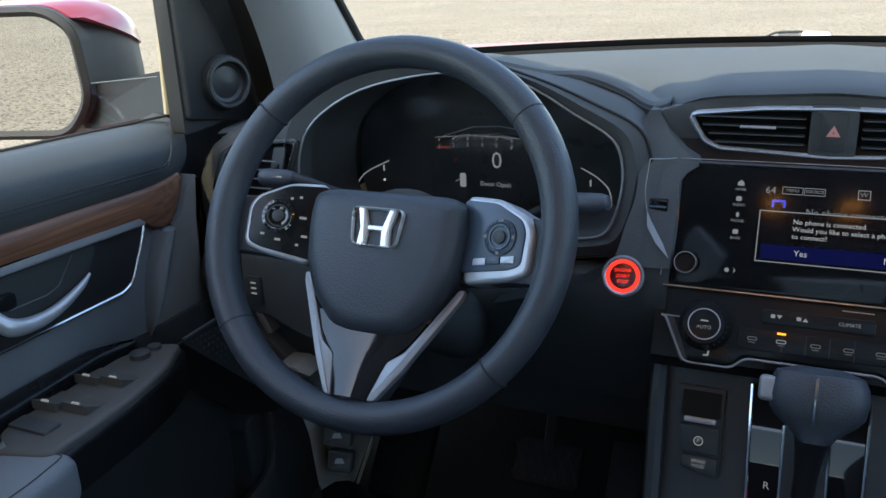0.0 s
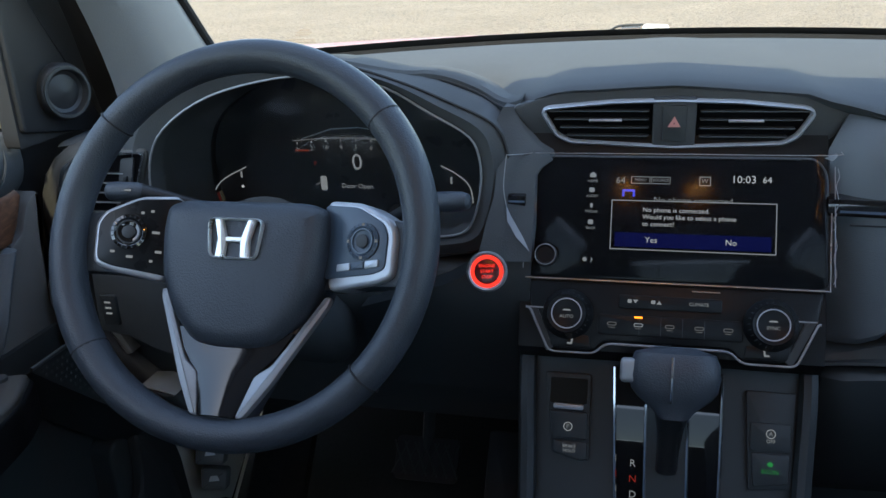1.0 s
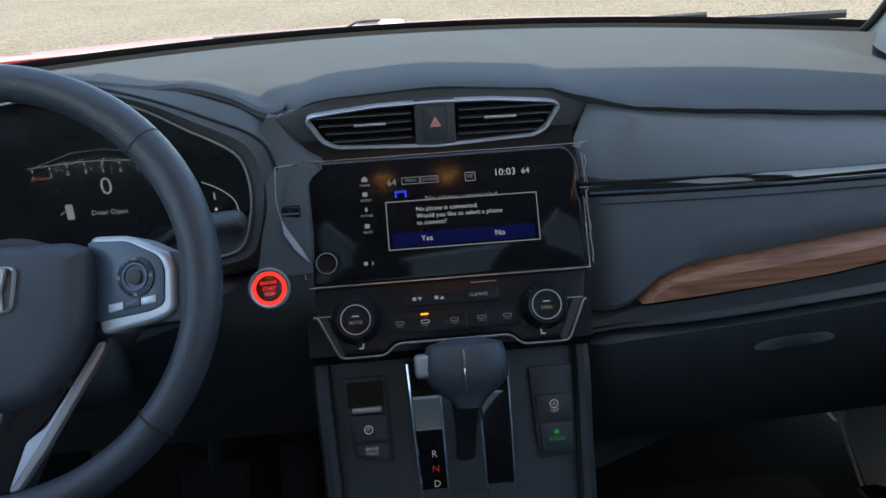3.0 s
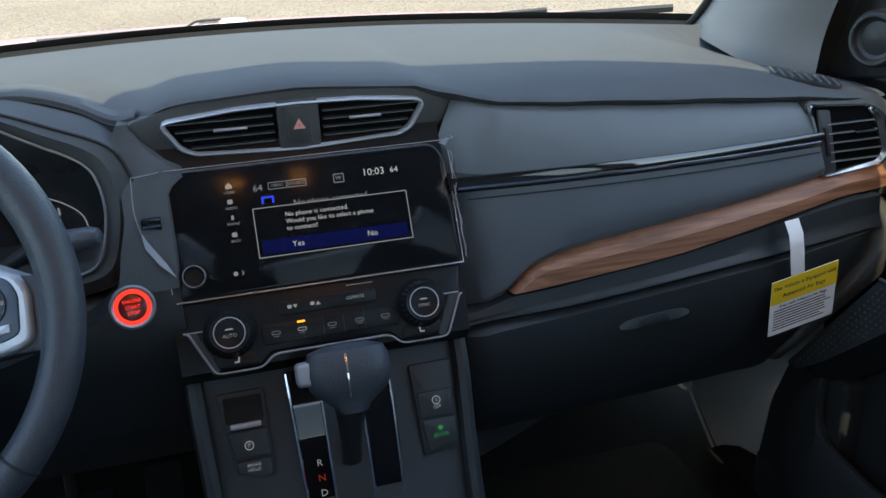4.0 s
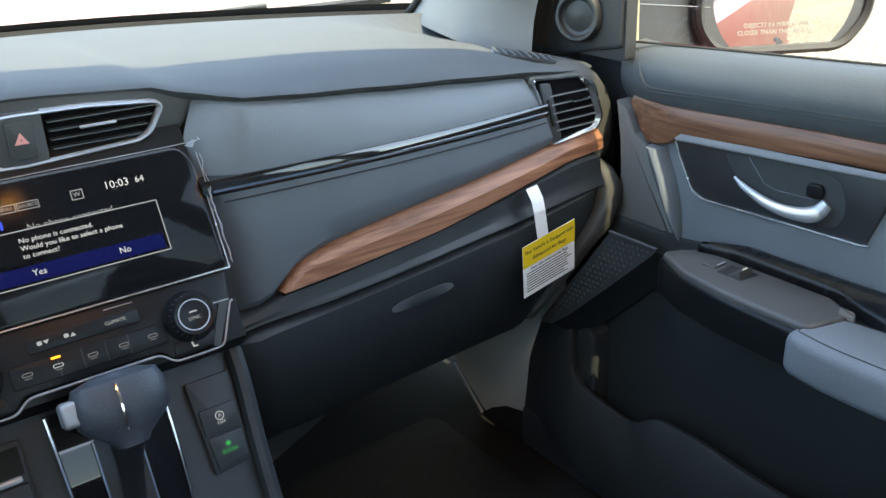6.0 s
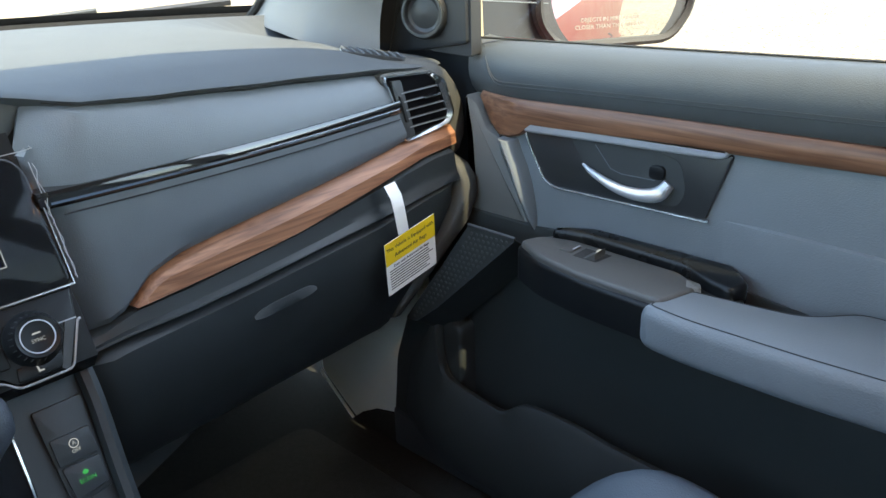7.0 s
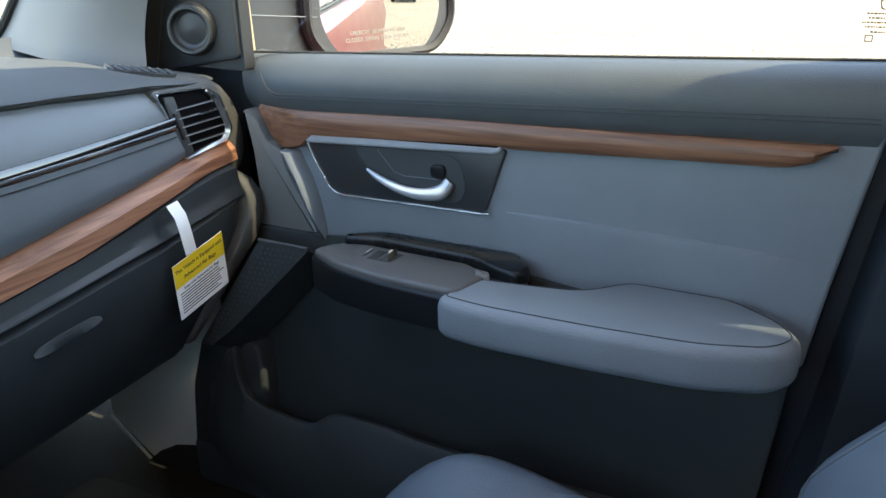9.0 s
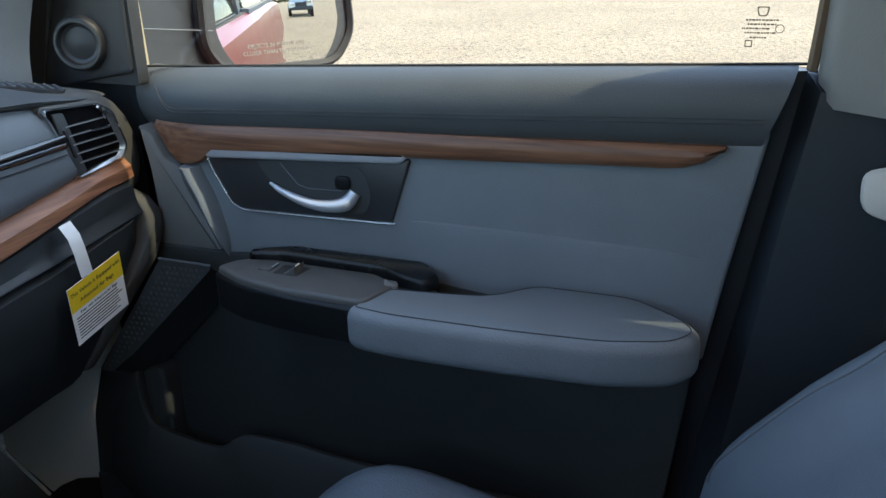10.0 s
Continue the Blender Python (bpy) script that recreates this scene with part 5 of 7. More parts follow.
def build_climate():
    ob = thing("climate_panel", (0, -0.10, 0.60), "black climate control panel with two rotary knobs and a satin frame", "climate control")
    m = CLIM
    o = [(-0.134, 0.034), (0.139, 0.034), (0.134, 0.003), (0.118, -0.033), (0.068, -0.033), (0.059, -0.023), (-0.058, -0.023), (-0.067, -0.033), (-0.113, -0.033), (-0.130, 0.004)]
    part("panel", slab(rounded(o, 0.004, 3), m, -0.05, 0.0, 0.002), STACKBLACK, ob, "satin black panel")
    frame_line = [(-0.131, 0.006), (-0.1105, -0.036), (-0.067, -0.036), (-0.056, -0.0255), (0.058, -0.0255), (0.069, -0.036), (0.116, -0.036), (0.1345, 0.004)]
    frame_line = rounded([(-0.14, 0.006), *frame_line, (0.14, 0.004)], 0.006, 3)[4:-4]
    part("satin_frame", tube([m @ Vector((x, y, 0.001)) for x, y in frame_line], 0.0012, 8), SATIN, ob, "satin frame line")
    for s in (-1, 1):
        part("frame_bevel", slab([(s * 0.1335, 0.006), (s * 0.1235, 0.006), (s * 0.1065, -0.0325), (s * 0.1125, -0.036)], m, -0.002, 0.0012), PLATE, ob, "dark satin bevel")
        part("frame_end", slab(rect(min(s * 0.1335, s * 0.1165), 0.0055, max(s * 0.1335, s * 0.1165), 0.0067), m, -0.001, 0.0020), SATIN, ob)
    for s, t in ((-1, "AUTO"), (1, "SYNC")):
        k = at(m, 0.0935 * s, 0.001, 0)
        kn = part("knob", lathe([(0.0248, 0), (0.0240, 0.004), (0.0212, 0.009), (0.0196, 0.0155), (0.0182, 0.0180), (0.0150, 0.0170), (0.0005, 0.0160)], k, 36), STACKBLACK, ob, "black rotary knob")
        part("knob_ring", lathe([(0.0148, 0.0160), (0.0147, 0.0180), (0.0138, 0.0180), (0.0136, 0.0160)], k, 36), SILVER, kn, "chrome ring")
        words(t, at(k, 0, -0.003, 0.0163), 0.0048, TXTDIM, kn)
        part("push_mark", slab(rect(-0.005, 0.0025, 0.005, 0.0040), at(k, 0, 0), 0.0158, 0.0163), TXTDIM, kn)
        for i in range(24):
            a = 2 * math.pi * i / 24
            part("grip", tube([k @ Vector((r_ * math.cos(a), r_ * math.sin(a), h)) for r_, h in ((0.0212, 0.009), (0.0197, 0.0155))], 0.0007, 4), DARK, kn)
        part("seat_heat_key", slab(rounded([(0.072 * s, -0.019), (0.112 * s, -0.018), (0.108 * s, -0.031), (0.070 * s, -0.031)], 0.002), m, 0, 0.0016, 0.0008), STACKBLACK, ob)
        part("seat_mark", slab([(0.088 * s, -0.028), (0.093 * s, -0.028), (0.0925 * s, -0.0265), (0.0895 * s, -0.0265), (0.0885 * s, -0.0215), (0.0872 * s, -0.022)], m, 0.0012, 0.0019), TXTDIM, ob)
    part("key_strip", slab(rect(-0.045, 0.0095, 0.050, 0.0225, 0.003), m, 0, 0.0018, 0.001), STACKBLACK, ob)
    part("lower_key_strip", slab(rect(-0.064, -0.0165, 0.069, 0.0030, 0.003), m, 0, 0.0018, 0.001), STACKBLACK, ob)
    for x in arange(-0.038, 0.042, 4)[:4]:
        part("key_gap", slab(rect(x + 0.0125, -0.0165, x + 0.0131, 0.0030), m, 0.0015, 0.0021), DARK, ob)
    words("CLIMATE", at(m, 0.029, 0.0165, 0.0021), 0.0046, TXTDIM, ob)
    for x, d in ((-0.032, -1), (-0.010, 1)):
        part("fan_mark", slab(rect(x - 0.005, 0.015, x - 0.001, 0.0185, 0.001), m, 0.0015, 0.0022), TXTDIM, ob)
        part("fan_arrow", slab([(x, 0.0165 - d * 0.0018), (x + 0.005, 0.0165 - d * 0.0018), (x + 0.0025, 0.0165 + d * 0.0018)], m, 0.0015, 0.0022), TXTDIM, ob)
    for i, x in enumerate((-0.051, -0.026, 0.003, 0.030, 0.056)):
        part("key_mark", ring(rect(x - 0.0044, -0.0078, x + 0.0044, -0.0042, 0.0015, 2), rect(x - 0.0036, -0.0070, x + 0.0036, -0.0050, 0.001, 2), m, 0.0015, 0.0022), TXTDIM if i == 1 else FAINTKEY, ob)
        part("key_stroke", slab(rect(x - 0.003, -0.0098, x + 0.003, -0.0091), m, 0.0015, 0.0022), FAINTKEY, ob)
    part("indicator", slab(rect(-0.0300, 0.0004, -0.0225, 0.0022), m, 0.0015, 0.0023), AMBER, ob, "amber indicator")
    part("disc_slot_line", slab(rect(0.022, 0.0285, 0.048, 0.0293), m, -0.001, 0.0008), CHROME, ob)
    return ob


build_climate()


def build_console():
    ob = thing("centre_console", (0, -0.2, 0.10), "black centre console with satin edged selector gate", "centre console")
    m = CONS
    # body under the stack, running back between the seats
    prof = [(-0.07, 0.578), (-0.118, 0.482), (-0.165, 0.40), (-0.21, 0.355), (-0.30, 0.335), (-0.75, 0.33)]
    secs = []
    for y, z in prof:
        w = 0.134 + 0.02 * (y + 0.07)
        secs.append([Vector((x, yy, zz)) for x, yy, zz in ((-w, y, z), (-w + 0.006, y, z + 0.006), (w - 0.006, y, z + 0.006), (w, y, z), (w * 0.98, y + 0.01, 0.11), (-w * 0.98, y + 0.01, 0.11))])
    secs.insert(0, [Vector((v.x, 0.25, v.z)) for v in secs[0]])
    part("body", loft(secs), CONSOLE, ob)
    for s in (-1, 1):
        # side rails that sweep down from the dash
        pts = [(0.135 * s, -0.066, 0.585), (0.134 * s, -0.095, 0.545), (0.130 * s, -0.130, 0.475), (0.127 * s, -0.175, 0.40), (0.125 * s, -0.23, 0.352)]
        part("side_rail", tube(curve_through(pts, 16), 0.009, 8), CONSOLE, ob, "rounded side rail")
    zf = 0.007
    # switch fields
    part("switch_field", slab(rounded([(-0.116, 0.052), (-0.070, 0.052), (-0.069, -0.034), (-0.106, -0.028)], 0.003), m, -0.01, zf + 0.001, 0.001), CONSOLE, ob)
    part("switch_field", slab(rounded([(0.078, 0.048), (0.124, 0.048), (0.120, -0.042), (0.082, -0.046)], 0.003), m, -0.01, zf + 0.001, 0.001), CONSOLE, ob)
    pb = part("parking_brake_switch", slab(rounded([(-0.110, 0.014), (-0.072, 0.014), (-0.071, -0.013), (-0.105, -0.013)], 0.002), m, zf, zf + 0.006, 0.0015), CONSOLE, ob)
    part("pull_lip", slab(rect(-0.106, 0.016, -0.076, 0.0215, 0.002), m, zf, zf + 0.009, 0.002), SILVER, pb, "silver pull lip")
    part("pull_recess", slab(rect(-0.110, 0.022, -0.073, 0.047, 0.002), m, zf, zf + 0.0015), GLOSS, ob)
    part("brake_mark", ring(circle(-0.0905, -0.001, 0.0046, 16), circle(-0.0905, -0.001, 0.0036, 16), m, zf + 0.005, zf + 0.0066), TXTDIM, pb)
    words("P", at(m, -0.0905, -0.001, zf + 0.0063), 0.0065, TXTDIM, pb)
    bh = part("hold_switch", slab(rounded([(-0.1045, -0.0155), (-0.071, -0.0155), (-0.071, -0.032), (-0.078, -0.034), (-0.1035, -0.027)], 0.002), m, zf, zf + 0.004, 0.001), CONSOLE, ob)
    words("BRAKE", at(m, -0.0885, -0.0205, zf + 0.0043), 0.0045, TXTDIM, bh)
    words("HOLD", at(m, -0.0885, -0.0250, zf + 0.0043), 0.0045, TXTDIM, bh)
    ao = part("idle_stop_switch", slab(rect(0.0825, -0.0075, 0.119, 0.0185, 0.002), m, zf, zf + 0.004, 0.001), CONSOLE, ob)
    part("idle_mark", ring(circle(0.101, 0.0085, 0.0046, 16), circle(0.101, 0.0085, 0.0036, 16), m, zf + 0.003, zf + 0.0046), TXTDIM, ao)
    words("A", at(m, 0.101, 0.0085, zf + 0.0043), 0.0055, TXTDIM, ao)
    words("OFF", at(m, 0.101, 0.0015, zf + 0.0043), 0.0050, TXTDIM, ao)
    ec = part("econ_switch", slab(rounded([(0.0835, -0.0100), (0.1185, -0.0100), (0.117, -0.037), (0.086, -0.042)], 0.003), m, zf, zf + 0.004, 0.001), CONSOLE, ob)
    part("leaf_mark", slab([(0.0980, -0.0195), (0.101, -0.0170), (0.104, -0.0195), (0.1025, -0.0220), (0.0995, -0.0220)], m, zf + 0.003, zf + 0.0043), GREENLIT, ec)
    words("ECON", at(m, 0.101, -0.0270, zf + 0.0043), 0.0056, GREENLIT, ec)
    return ob


build_console()


def build_selector():
    ob = thing("gear_selector", (0.005, -0.14, 0.42), "charcoal gear selector on a glossy black gate with chrome edges", "gear selector")
    m = at(CONS, 0, -0.08, 0.0072) @ Matrix.Rotation(radians(5), 4, "X") @ Matrix.Translation((0, 0.08, 0))
    def swell(y):
        """Height of the bowed gate plate over its flat frame."""
        d = max(y - 0.0028, -0.033)
        return -1.19 * d * d + (0.0785 * (y + 0.0302) if y < -0.0302 else 0)

    secs = []
    for y in arange(0.062, -0.15, 26):
        u = (0.062 - y) / 0.212
        x0, x1 = -0.047 + 0.0085 * u, 0.055 - 0.0005 * u
        secs.append([m @ Vector(p) for p in ((x0, y, -0.03), (x0, y, 0.001 + swell(y)), (x1, y, 0.001 + swell(y)), (x1, y, -0.03))])
    part("gate_plate", loft(secs), GATE, ob, "piano black gate plate")
    for a, b in (((-0.047, 0.062), (-0.0385, -0.15)), ((0.055, 0.062), (0.0545, -0.15)), ((-0.0155, 0.028), (-0.0125, -0.15)), ((0.024, 0.018), (0.027, -0.15))):
        pts = [m @ Vector((x, y, 0.002 + swell(y))) for x, y in [(a[0] + (b[0] - a[0]) * k / 14, a[1] + (b[1] - a[1]) * k / 14) for k in range(15)]]
        part("chrome_edge", tube(pts, 0.0017, 6), BRIGHT, ob, "chrome edge")
    part("gate_slot", loft([[m @ Vector(p) for p in ((-0.014 + 0.014 * (0.03 - y), y, -0.01), (-0.014 + 0.014 * (0.03 - y), y, 0.0025 + swell(y)), (0.023 + 0.017 * (0.03 - y), y, 0.0025 + swell(y)), (0.023 + 0.017 * (0.03 - y), y, -0.01))] for y in arange(0.03, -0.15, 16)]), DARK, ob)
    for i, (ch, mt) in enumerate((("R", TXTDIM), ("N", mat("dim_red_letter", (0.45, 0.04, 0.03), 0.5, 0, 10, 0, emit=0.07)), ("D", TXTDIM), ("S", TXTDIM), ("L", TXTDIM))):
        words(ch, at(m, -0.026 + 0.0005 * i, -0.031 - 0.0155 * i, 0.0016 + swell(-0.031 - 0.0155 * i)) @ Matrix.Rotation(radians(4.5), 4, "X"), 0.010, mt, ob, "gear_letter")
    # lever
    base = m @ Vector((0.006, -0.035, 0.0))
    top = Vector((0.008, -0.150, 0.580))
    part("boot", loft([[base.lerp(top, u) + Vector((w * math.cos(a), w * 0.8 * math.sin(a), 0)) for a in arange(0, 2 * math.pi, 14)[:-1]] for u, w in ((0.0, 0.010), (0.25, 0.010), (0.55, 0.0125), (0.85, 0.017), (1.0, 0.02))]), SAIL, ob, "black lever neck")
    k = leaning((0.008, -0.150, 0.588), 24)
    rows = ((0.030, 0.024, 0.010, 0), (0.027, 0.033, 0.017, 0), (0.018, 0.0365, 0.0215, 0), (0.006, 0.0375, 0.0225, 0), (-0.006, 0.0355, 0.021, 0), (-0.013, 0.0305, 0.018, 0), (-0.020, 0.0225, 0.015, 0), (-0.026, 0.016, 0.013, 0), (-0.032, 0.012, 0.012, 0))
    secs = []
    for y, wx, wz, d in rows:
        ring_ = []
        for a in arange(0, 2 * math.pi, 24)[:-1]:
            c, s_ = math.cos(a), math.sin(a)
            ring_.append(k @ Vector((1.08 * wx * math.copysign(abs(c) ** 0.7, c), y, wz * math.copysign(abs(s_) ** 0.7, s_))))
        secs.append(ring_)
    secs.insert(0, [k @ Vector((0.6 * 0.03 * math.cos(a), 0.0325, 0.6 * 0.012 * math.sin(a))) for a in arange(0, 2 * math.pi, 24)[:-1]])
    part("knob", loft(secs), LEATHER, ob, "charcoal knob")
    stripe = [(-0.003, 0.024, 0.0195), (-0.003, 0.015, 0.0225), (-0.003, 0.003, 0.0232), (-0.003, -0.008, 0.0212), (-0.003, -0.016, 0.0178)]
    part("knob_stripe", tube([k @ Vector(p) for p in stripe], 0.0015, 6), BRIGHT, ob, "chrome stripe")
    part("release_button", slab(rect(-0.011, -0.0115, 0.011, 0.0105, 0.005), k @ Matrix.Translation((-0.033, 0.010, 0.002)) @ Matrix.Rotation(radians(-90), 4, "Y"), -0.005, 0.0155, 0.004, 3), SATIN, ob, "silver release button")
    return ob


build_selector()


# ---- doors ----
def build_door(s):
    side = "passenger" if s > 0 else "driver"
    ob = thing("front_door", (0.75 * s, -0.45, 0.10), "grey and charcoal front door panel with walnut-look trim and silver pull, as fitted on the %s side" % side, "door", "front doors")
    V = lambda x, y, z: Vector((x * s, y, z))
    rise = lambda y: 0.03 * (-y) / 0.84
    part("door_shell", slab([(-0.20, 0.10), (0.93, 0.10), (0.93, 0.82), (0.84, 0.815), (0.0, 0.785), (-0.20, 0.77)], sideways((0.752 * s, 0, 0), s), -0.02, 0.0), PILLARBLACK, ob, "black inner door shell")
    bend = lambda y: 0.036 * max(0, (y + 0.17) / 0.13) ** 2
    # sill pad
    secs = []
    for y in arange(-0.035, -0.838, 34):
        r = rise(y)
        d = bend(y)
        u = ((y + 0.035) / -0.803) ** 8
        secs.append([V(x + d, y + u * (0.797 - z) * 0.34, z + r) for x, z in ((0.750, 0.788), (0.742, 0.792), (0.726, 0.790), (0.706, 0.780), (0.698, 0.766), (0.697, 0.752), (0.699, 0.740), (0.704, 0.728), (0.714, 0.716), (0.750, 0.716))])
    part("sill_pad", loft(secs), DOORPAD, ob, "charcoal padded window sill")
    for dz in (0.0, -0.0045):
        seam = [V(0.6974, y, 0.7465 + dz + rise(y)) for y in arange(-0.14, -0.81, 20)]
        seam = [V(0.738, -0.062, 0.787 + dz), V(0.712, -0.088, 0.770 + dz), V(0.7005, -0.112, 0.752 + dz)] + seam
        part("seam", tube(curve_through(seam, 60), 0.0007, 5), SEAM, ob)
    part("window_seal", tube([V(0.743, y, 0.793 + rise(y)) for y in arange(-0.05, -0.846, 12)], 0.0016, 6), RUBBER, ob)
    part("rear_window_channel", tube(curve_through([V(0.740, -0.848, 0.818), V(0.730, -0.851, 0.88), V(0.715, -0.853, 0.98), V(0.655, -0.850, 1.30)], 12), 0.0055, 6), mat("channel_brown", (0.11, 0.075, 0.045), 0.6, 0.1, 30, 0.1), ob, "brown rear window channel")
    # walnut band
    secs = []
    for y in arange(-0.070, -0.778, 36):
        top = interp(-y, [(0.07, 0.729), (0.42, 0.738), (0.78, 0.745)])
        low = interp(-y, [(0.07, 0.716), (0.085, 0.692), (0.110, 0.676), (0.145, 0.678), (0.158, 0.698), (0.42, 0.709), (0.72, 0.719), (0.75, 0.722), (0.778, 0.742)])
        g = bend(y)
        secs.append([V(x + g, y, z) for x, z in ((0.73, top), (0.704, top), (0.7005, top - 0.004), (0.6985, (top + low) / 2), (0.7015, low + 0.003), (0.705, low), (0.73, low))])
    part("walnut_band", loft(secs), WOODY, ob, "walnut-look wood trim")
    # main padded panel
    m = sideways((0.72 * s, 0, 0), s)
    part("upper_panel", slab(rounded([(0.110, 0.735), (0.122, 0.66), (0.165, 0.545), (0.20, 0.50), (0.775, 0.50), (0.79, 0.60), (0.818, 0.76), (0.30, 0.75)], 0.006), m, -0.03, 0.006, 0.005, 3), GREY, ob, "grey leatherette inset")
    # soft fold across the inset
    secs = [[V(0.72, y, 0.636 + o), V(0.7145 - 0.004 * min(1, (-0.425 - y) / 0.05, (y + 0.774) / 0.05), y, 0.630 + o), V(0.7145 - 0.0055 * min(1, (-0.425 - y) / 0.05, (y + 0.774) / 0.05), y, 0.620 + o), V(0.7135, y, 0.55 + o), V(0.72, y, 0.55 + o)] for y, o in [(yy, -0.015 * (1 - math.cos((yy + 0.42) * 3))) for yy in arange(-0.425, -0.772, 24)]]
    part("lower_fold", loft(secs), GREY, ob, "soft fold of the inset")
    part("front_edge_trim", slab(rounded([(0.044, 0.722), (0.065, 0.712), (0.082, 0.680), (0.104, 0.670), (0.108, 0.648), (0.139, 0.592), (0.158, 0.549), (0.046, 0.554), (0.058, 0.608), (0.054, 0.666)], 0.005), m, -0.03, 0.003, 0.004), DOORTRIM, ob, "warm grey front edge")
    secs = []
    for z, yf, w in ((0.676, -0.116, 0.024), (0.66, -0.124, 0.023), (0.6425, -0.134, 0.022), (0.62, -0.144, 0.020), (0.6034, -0.151, 0.017), (0.58, -0.160, 0.012), (0.5678, -0.165, 0.008), (0.556, -0.169, 0.003)):
        arc = [V(0.7145 - 0.024 * math.sin(a) ** 0.8 * min(1, w / 0.018), yf - w * (1 - math.cos(a)) / 2, z) for a in arange(0, math.pi, 8)]
        secs.append([V(0.725, yf, z)] + arc + [V(0.725, yf - w, z)])
    part("front_bolster", loft(secs), GREY, ob, "grey front bolster")
    part("bolster_seam", tube(curve_through([V(0.7105, -0.113, 0.676), V(0.7105, -0.132, 0.6425), V(0.7105, -0.149, 0.6034), V(0.7105, -0.168, 0.556)], 12), 0.0022, 6), STITCH, ob)
    # inner handle plate
    plate = rounded([(0.155, 0.694), (0.436, 0.706), (0.409, 0.626), (0.20, 0.624), (0.185, 0.632), (0.160, 0.680)], 0.006, 4)
    hp = part("handle_plate", slab(plate, m, 0.0, 0.0105, 0.002), PLATE, ob, "dark handle plate")
    edge = [(0.155, 0.690), (0.162, 0.672), (0.186, 0.630), (0.202, 0.623), (0.30, 0.624), (0.408, 0.625)]
    part("plate_edge", tube([m @ Vector((x, y, 0.010)) for x, y in rounded([(0.15, 0.70), *edge, (0.43, 0.63)], 0.006, 3)[4:-4]], 0.0018, 6), CHROME, ob, "chrome edge line")
    part("plate_top_bar", slab(rounded([(0.150, 0.7055), (0.433, 0.7145), (0.431, 0.7045), (0.422, 0.7005), (0.158, 0.6895)], 0.004), m, 0.002, 0.018, 0.0045, 4), SILVER, ob, "satin silver top bar")
    part("handle_cup", slab(rounded([(0.225, 0.694), (0.255, 0.652), (0.30, 0.634), (0.375, 0.634), (0.385, 0.655), (0.375, 0.69), (0.33, 0.697)], 0.012), m, 0.008, 0.0112), DARK, hp, "recessed cup")
    pts = [(0.250, 0.665, 0.018), (0.268, 0.656, 0.020), (0.30, 0.646, 0.022), (0.330, 0.6435, 0.022), (0.354, 0.648, 0.019), (0.364, 0.661, 0.013)]
    rr = [0.0018, 0.0042, 0.0060, 0.0075, 0.0092, 0.0070]
    cp = curve_through([m @ Vector(p) for p in pts], 20)
    rads = [interp(i / 4, [(k_, r_) for k_, r_ in enumerate(rr)]) for i in range(21)]
    part("cup_line", tube([m @ Vector((x, y, 0.0115)) for x, y in ((0.262, 0.690), (0.285, 0.664), (0.300, 0.660), (0.345, 0.661))], 0.0006, 5), FACE, hp)
    part("pull_handle", tube(cp, rads, 16), SILVER, hp, "satin silver pull handle")
    part("lock_tab", slab(rect(0.338, 0.663, 0.358, 0.680, 0.007), m, 0.010, 0.016, 0.002), STACKBLACK, hp, "black lock tab")
    # switch pod
    M = Matrix.Translation((0, 0, 0.0))
    pod = rounded([(0.632 * s, -0.200), (0.688 * s, -0.215), (0.712 * s, -0.26), (0.712 * s, -0.455), (0.655 * s, -0.490), (0.635 * s, -0.485), (0.588 * s, -0.430), (0.594 * s, -0.32), (0.606 * s, -0.255)], 0.014, 4)
    part("pod_body", slab(pod, M, 0.525, 0.568, 0.006, 3), STACKBLACK, ob, "black switch pod")
    top = rounded([(0.634 * s, -0.206), (0.664 * s, -0.220), (0.676 * s, -0.26), (0.672 * s, -0.405), (0.650 * s, -0.440), (0.594 * s, -0.424), (0.597 * s, -0.32), (0.609 * s, -0.256)], 0.010, 4)
    sp = part("switch_plate", slab(top, M, 0.560, 0.5755, 0.005, 4), DARKTOP, ob, "dark grey switch plate")
    part("pod_back", slab(rounded([(0.672 * s, -0.225), (0.690 * s, -0.232), (0.711 * s, -0.27), (0.711 * s, -0.45), (0.675 * s, -0.484), (0.648 * s, -0.474), (0.660 * s, -0.440), (0.678 * s, -0.405), (0.684 * s, -0.27)], 0.010), M, 0.560, 0.583, 0.006, 3), PODBLACK, ob, "raised black back of the pod")
    # lighter piece that paints the highlight on the pod's rear corner
    part("pod_corner_glint", slab(rounded([(0.640 * s, -0.428), (0.660 * s, -0.418), (0.656 * s, -0.438), (0.645 * s, -0.444)], 0.003), M, 0.570, 0.577, 0.003), DOORTRIM, ob, "painted highlight at the pod's corner")
    if s > 0:
        sw = [(0.647, -0.302, 0.011, 0.026)]
        part("switch_recess", slab([(0.634, -0.286), (0.662, -0.286), (0.662, -0.322), (0.634, -0.318)], M, 0.574, 0.5758), RUBBER, sp, "black recess")
        part("lock_switch", slab(rect(0.638, -0.280, 0.662, -0.262, 0.003), M, 0.575, 0.5775, 0.001), DARKTOP, sp)
        part("lock_mark", slab(rect(0.646, -0.279, 0.660, -0.277), M, 0.577, 0.5780), SILVER, sp)
    else:
        sw = [(-0.662, -0.300, 0.0135, 0.034), (-0.633, -0.294, 0.0135, 0.034), (-0.660, -0.352, 0.0145, 0.036), (-0.628, -0.346, 0.0145, 0.036)]
        part("mirror_knob", lathe([(0.011, 0), (0.0105, 0.006), (0.006, 0.0075), (0.0005, 0.0075)], at(M, -0.652, -0.250, 0.575), 20), BLACK, sp)
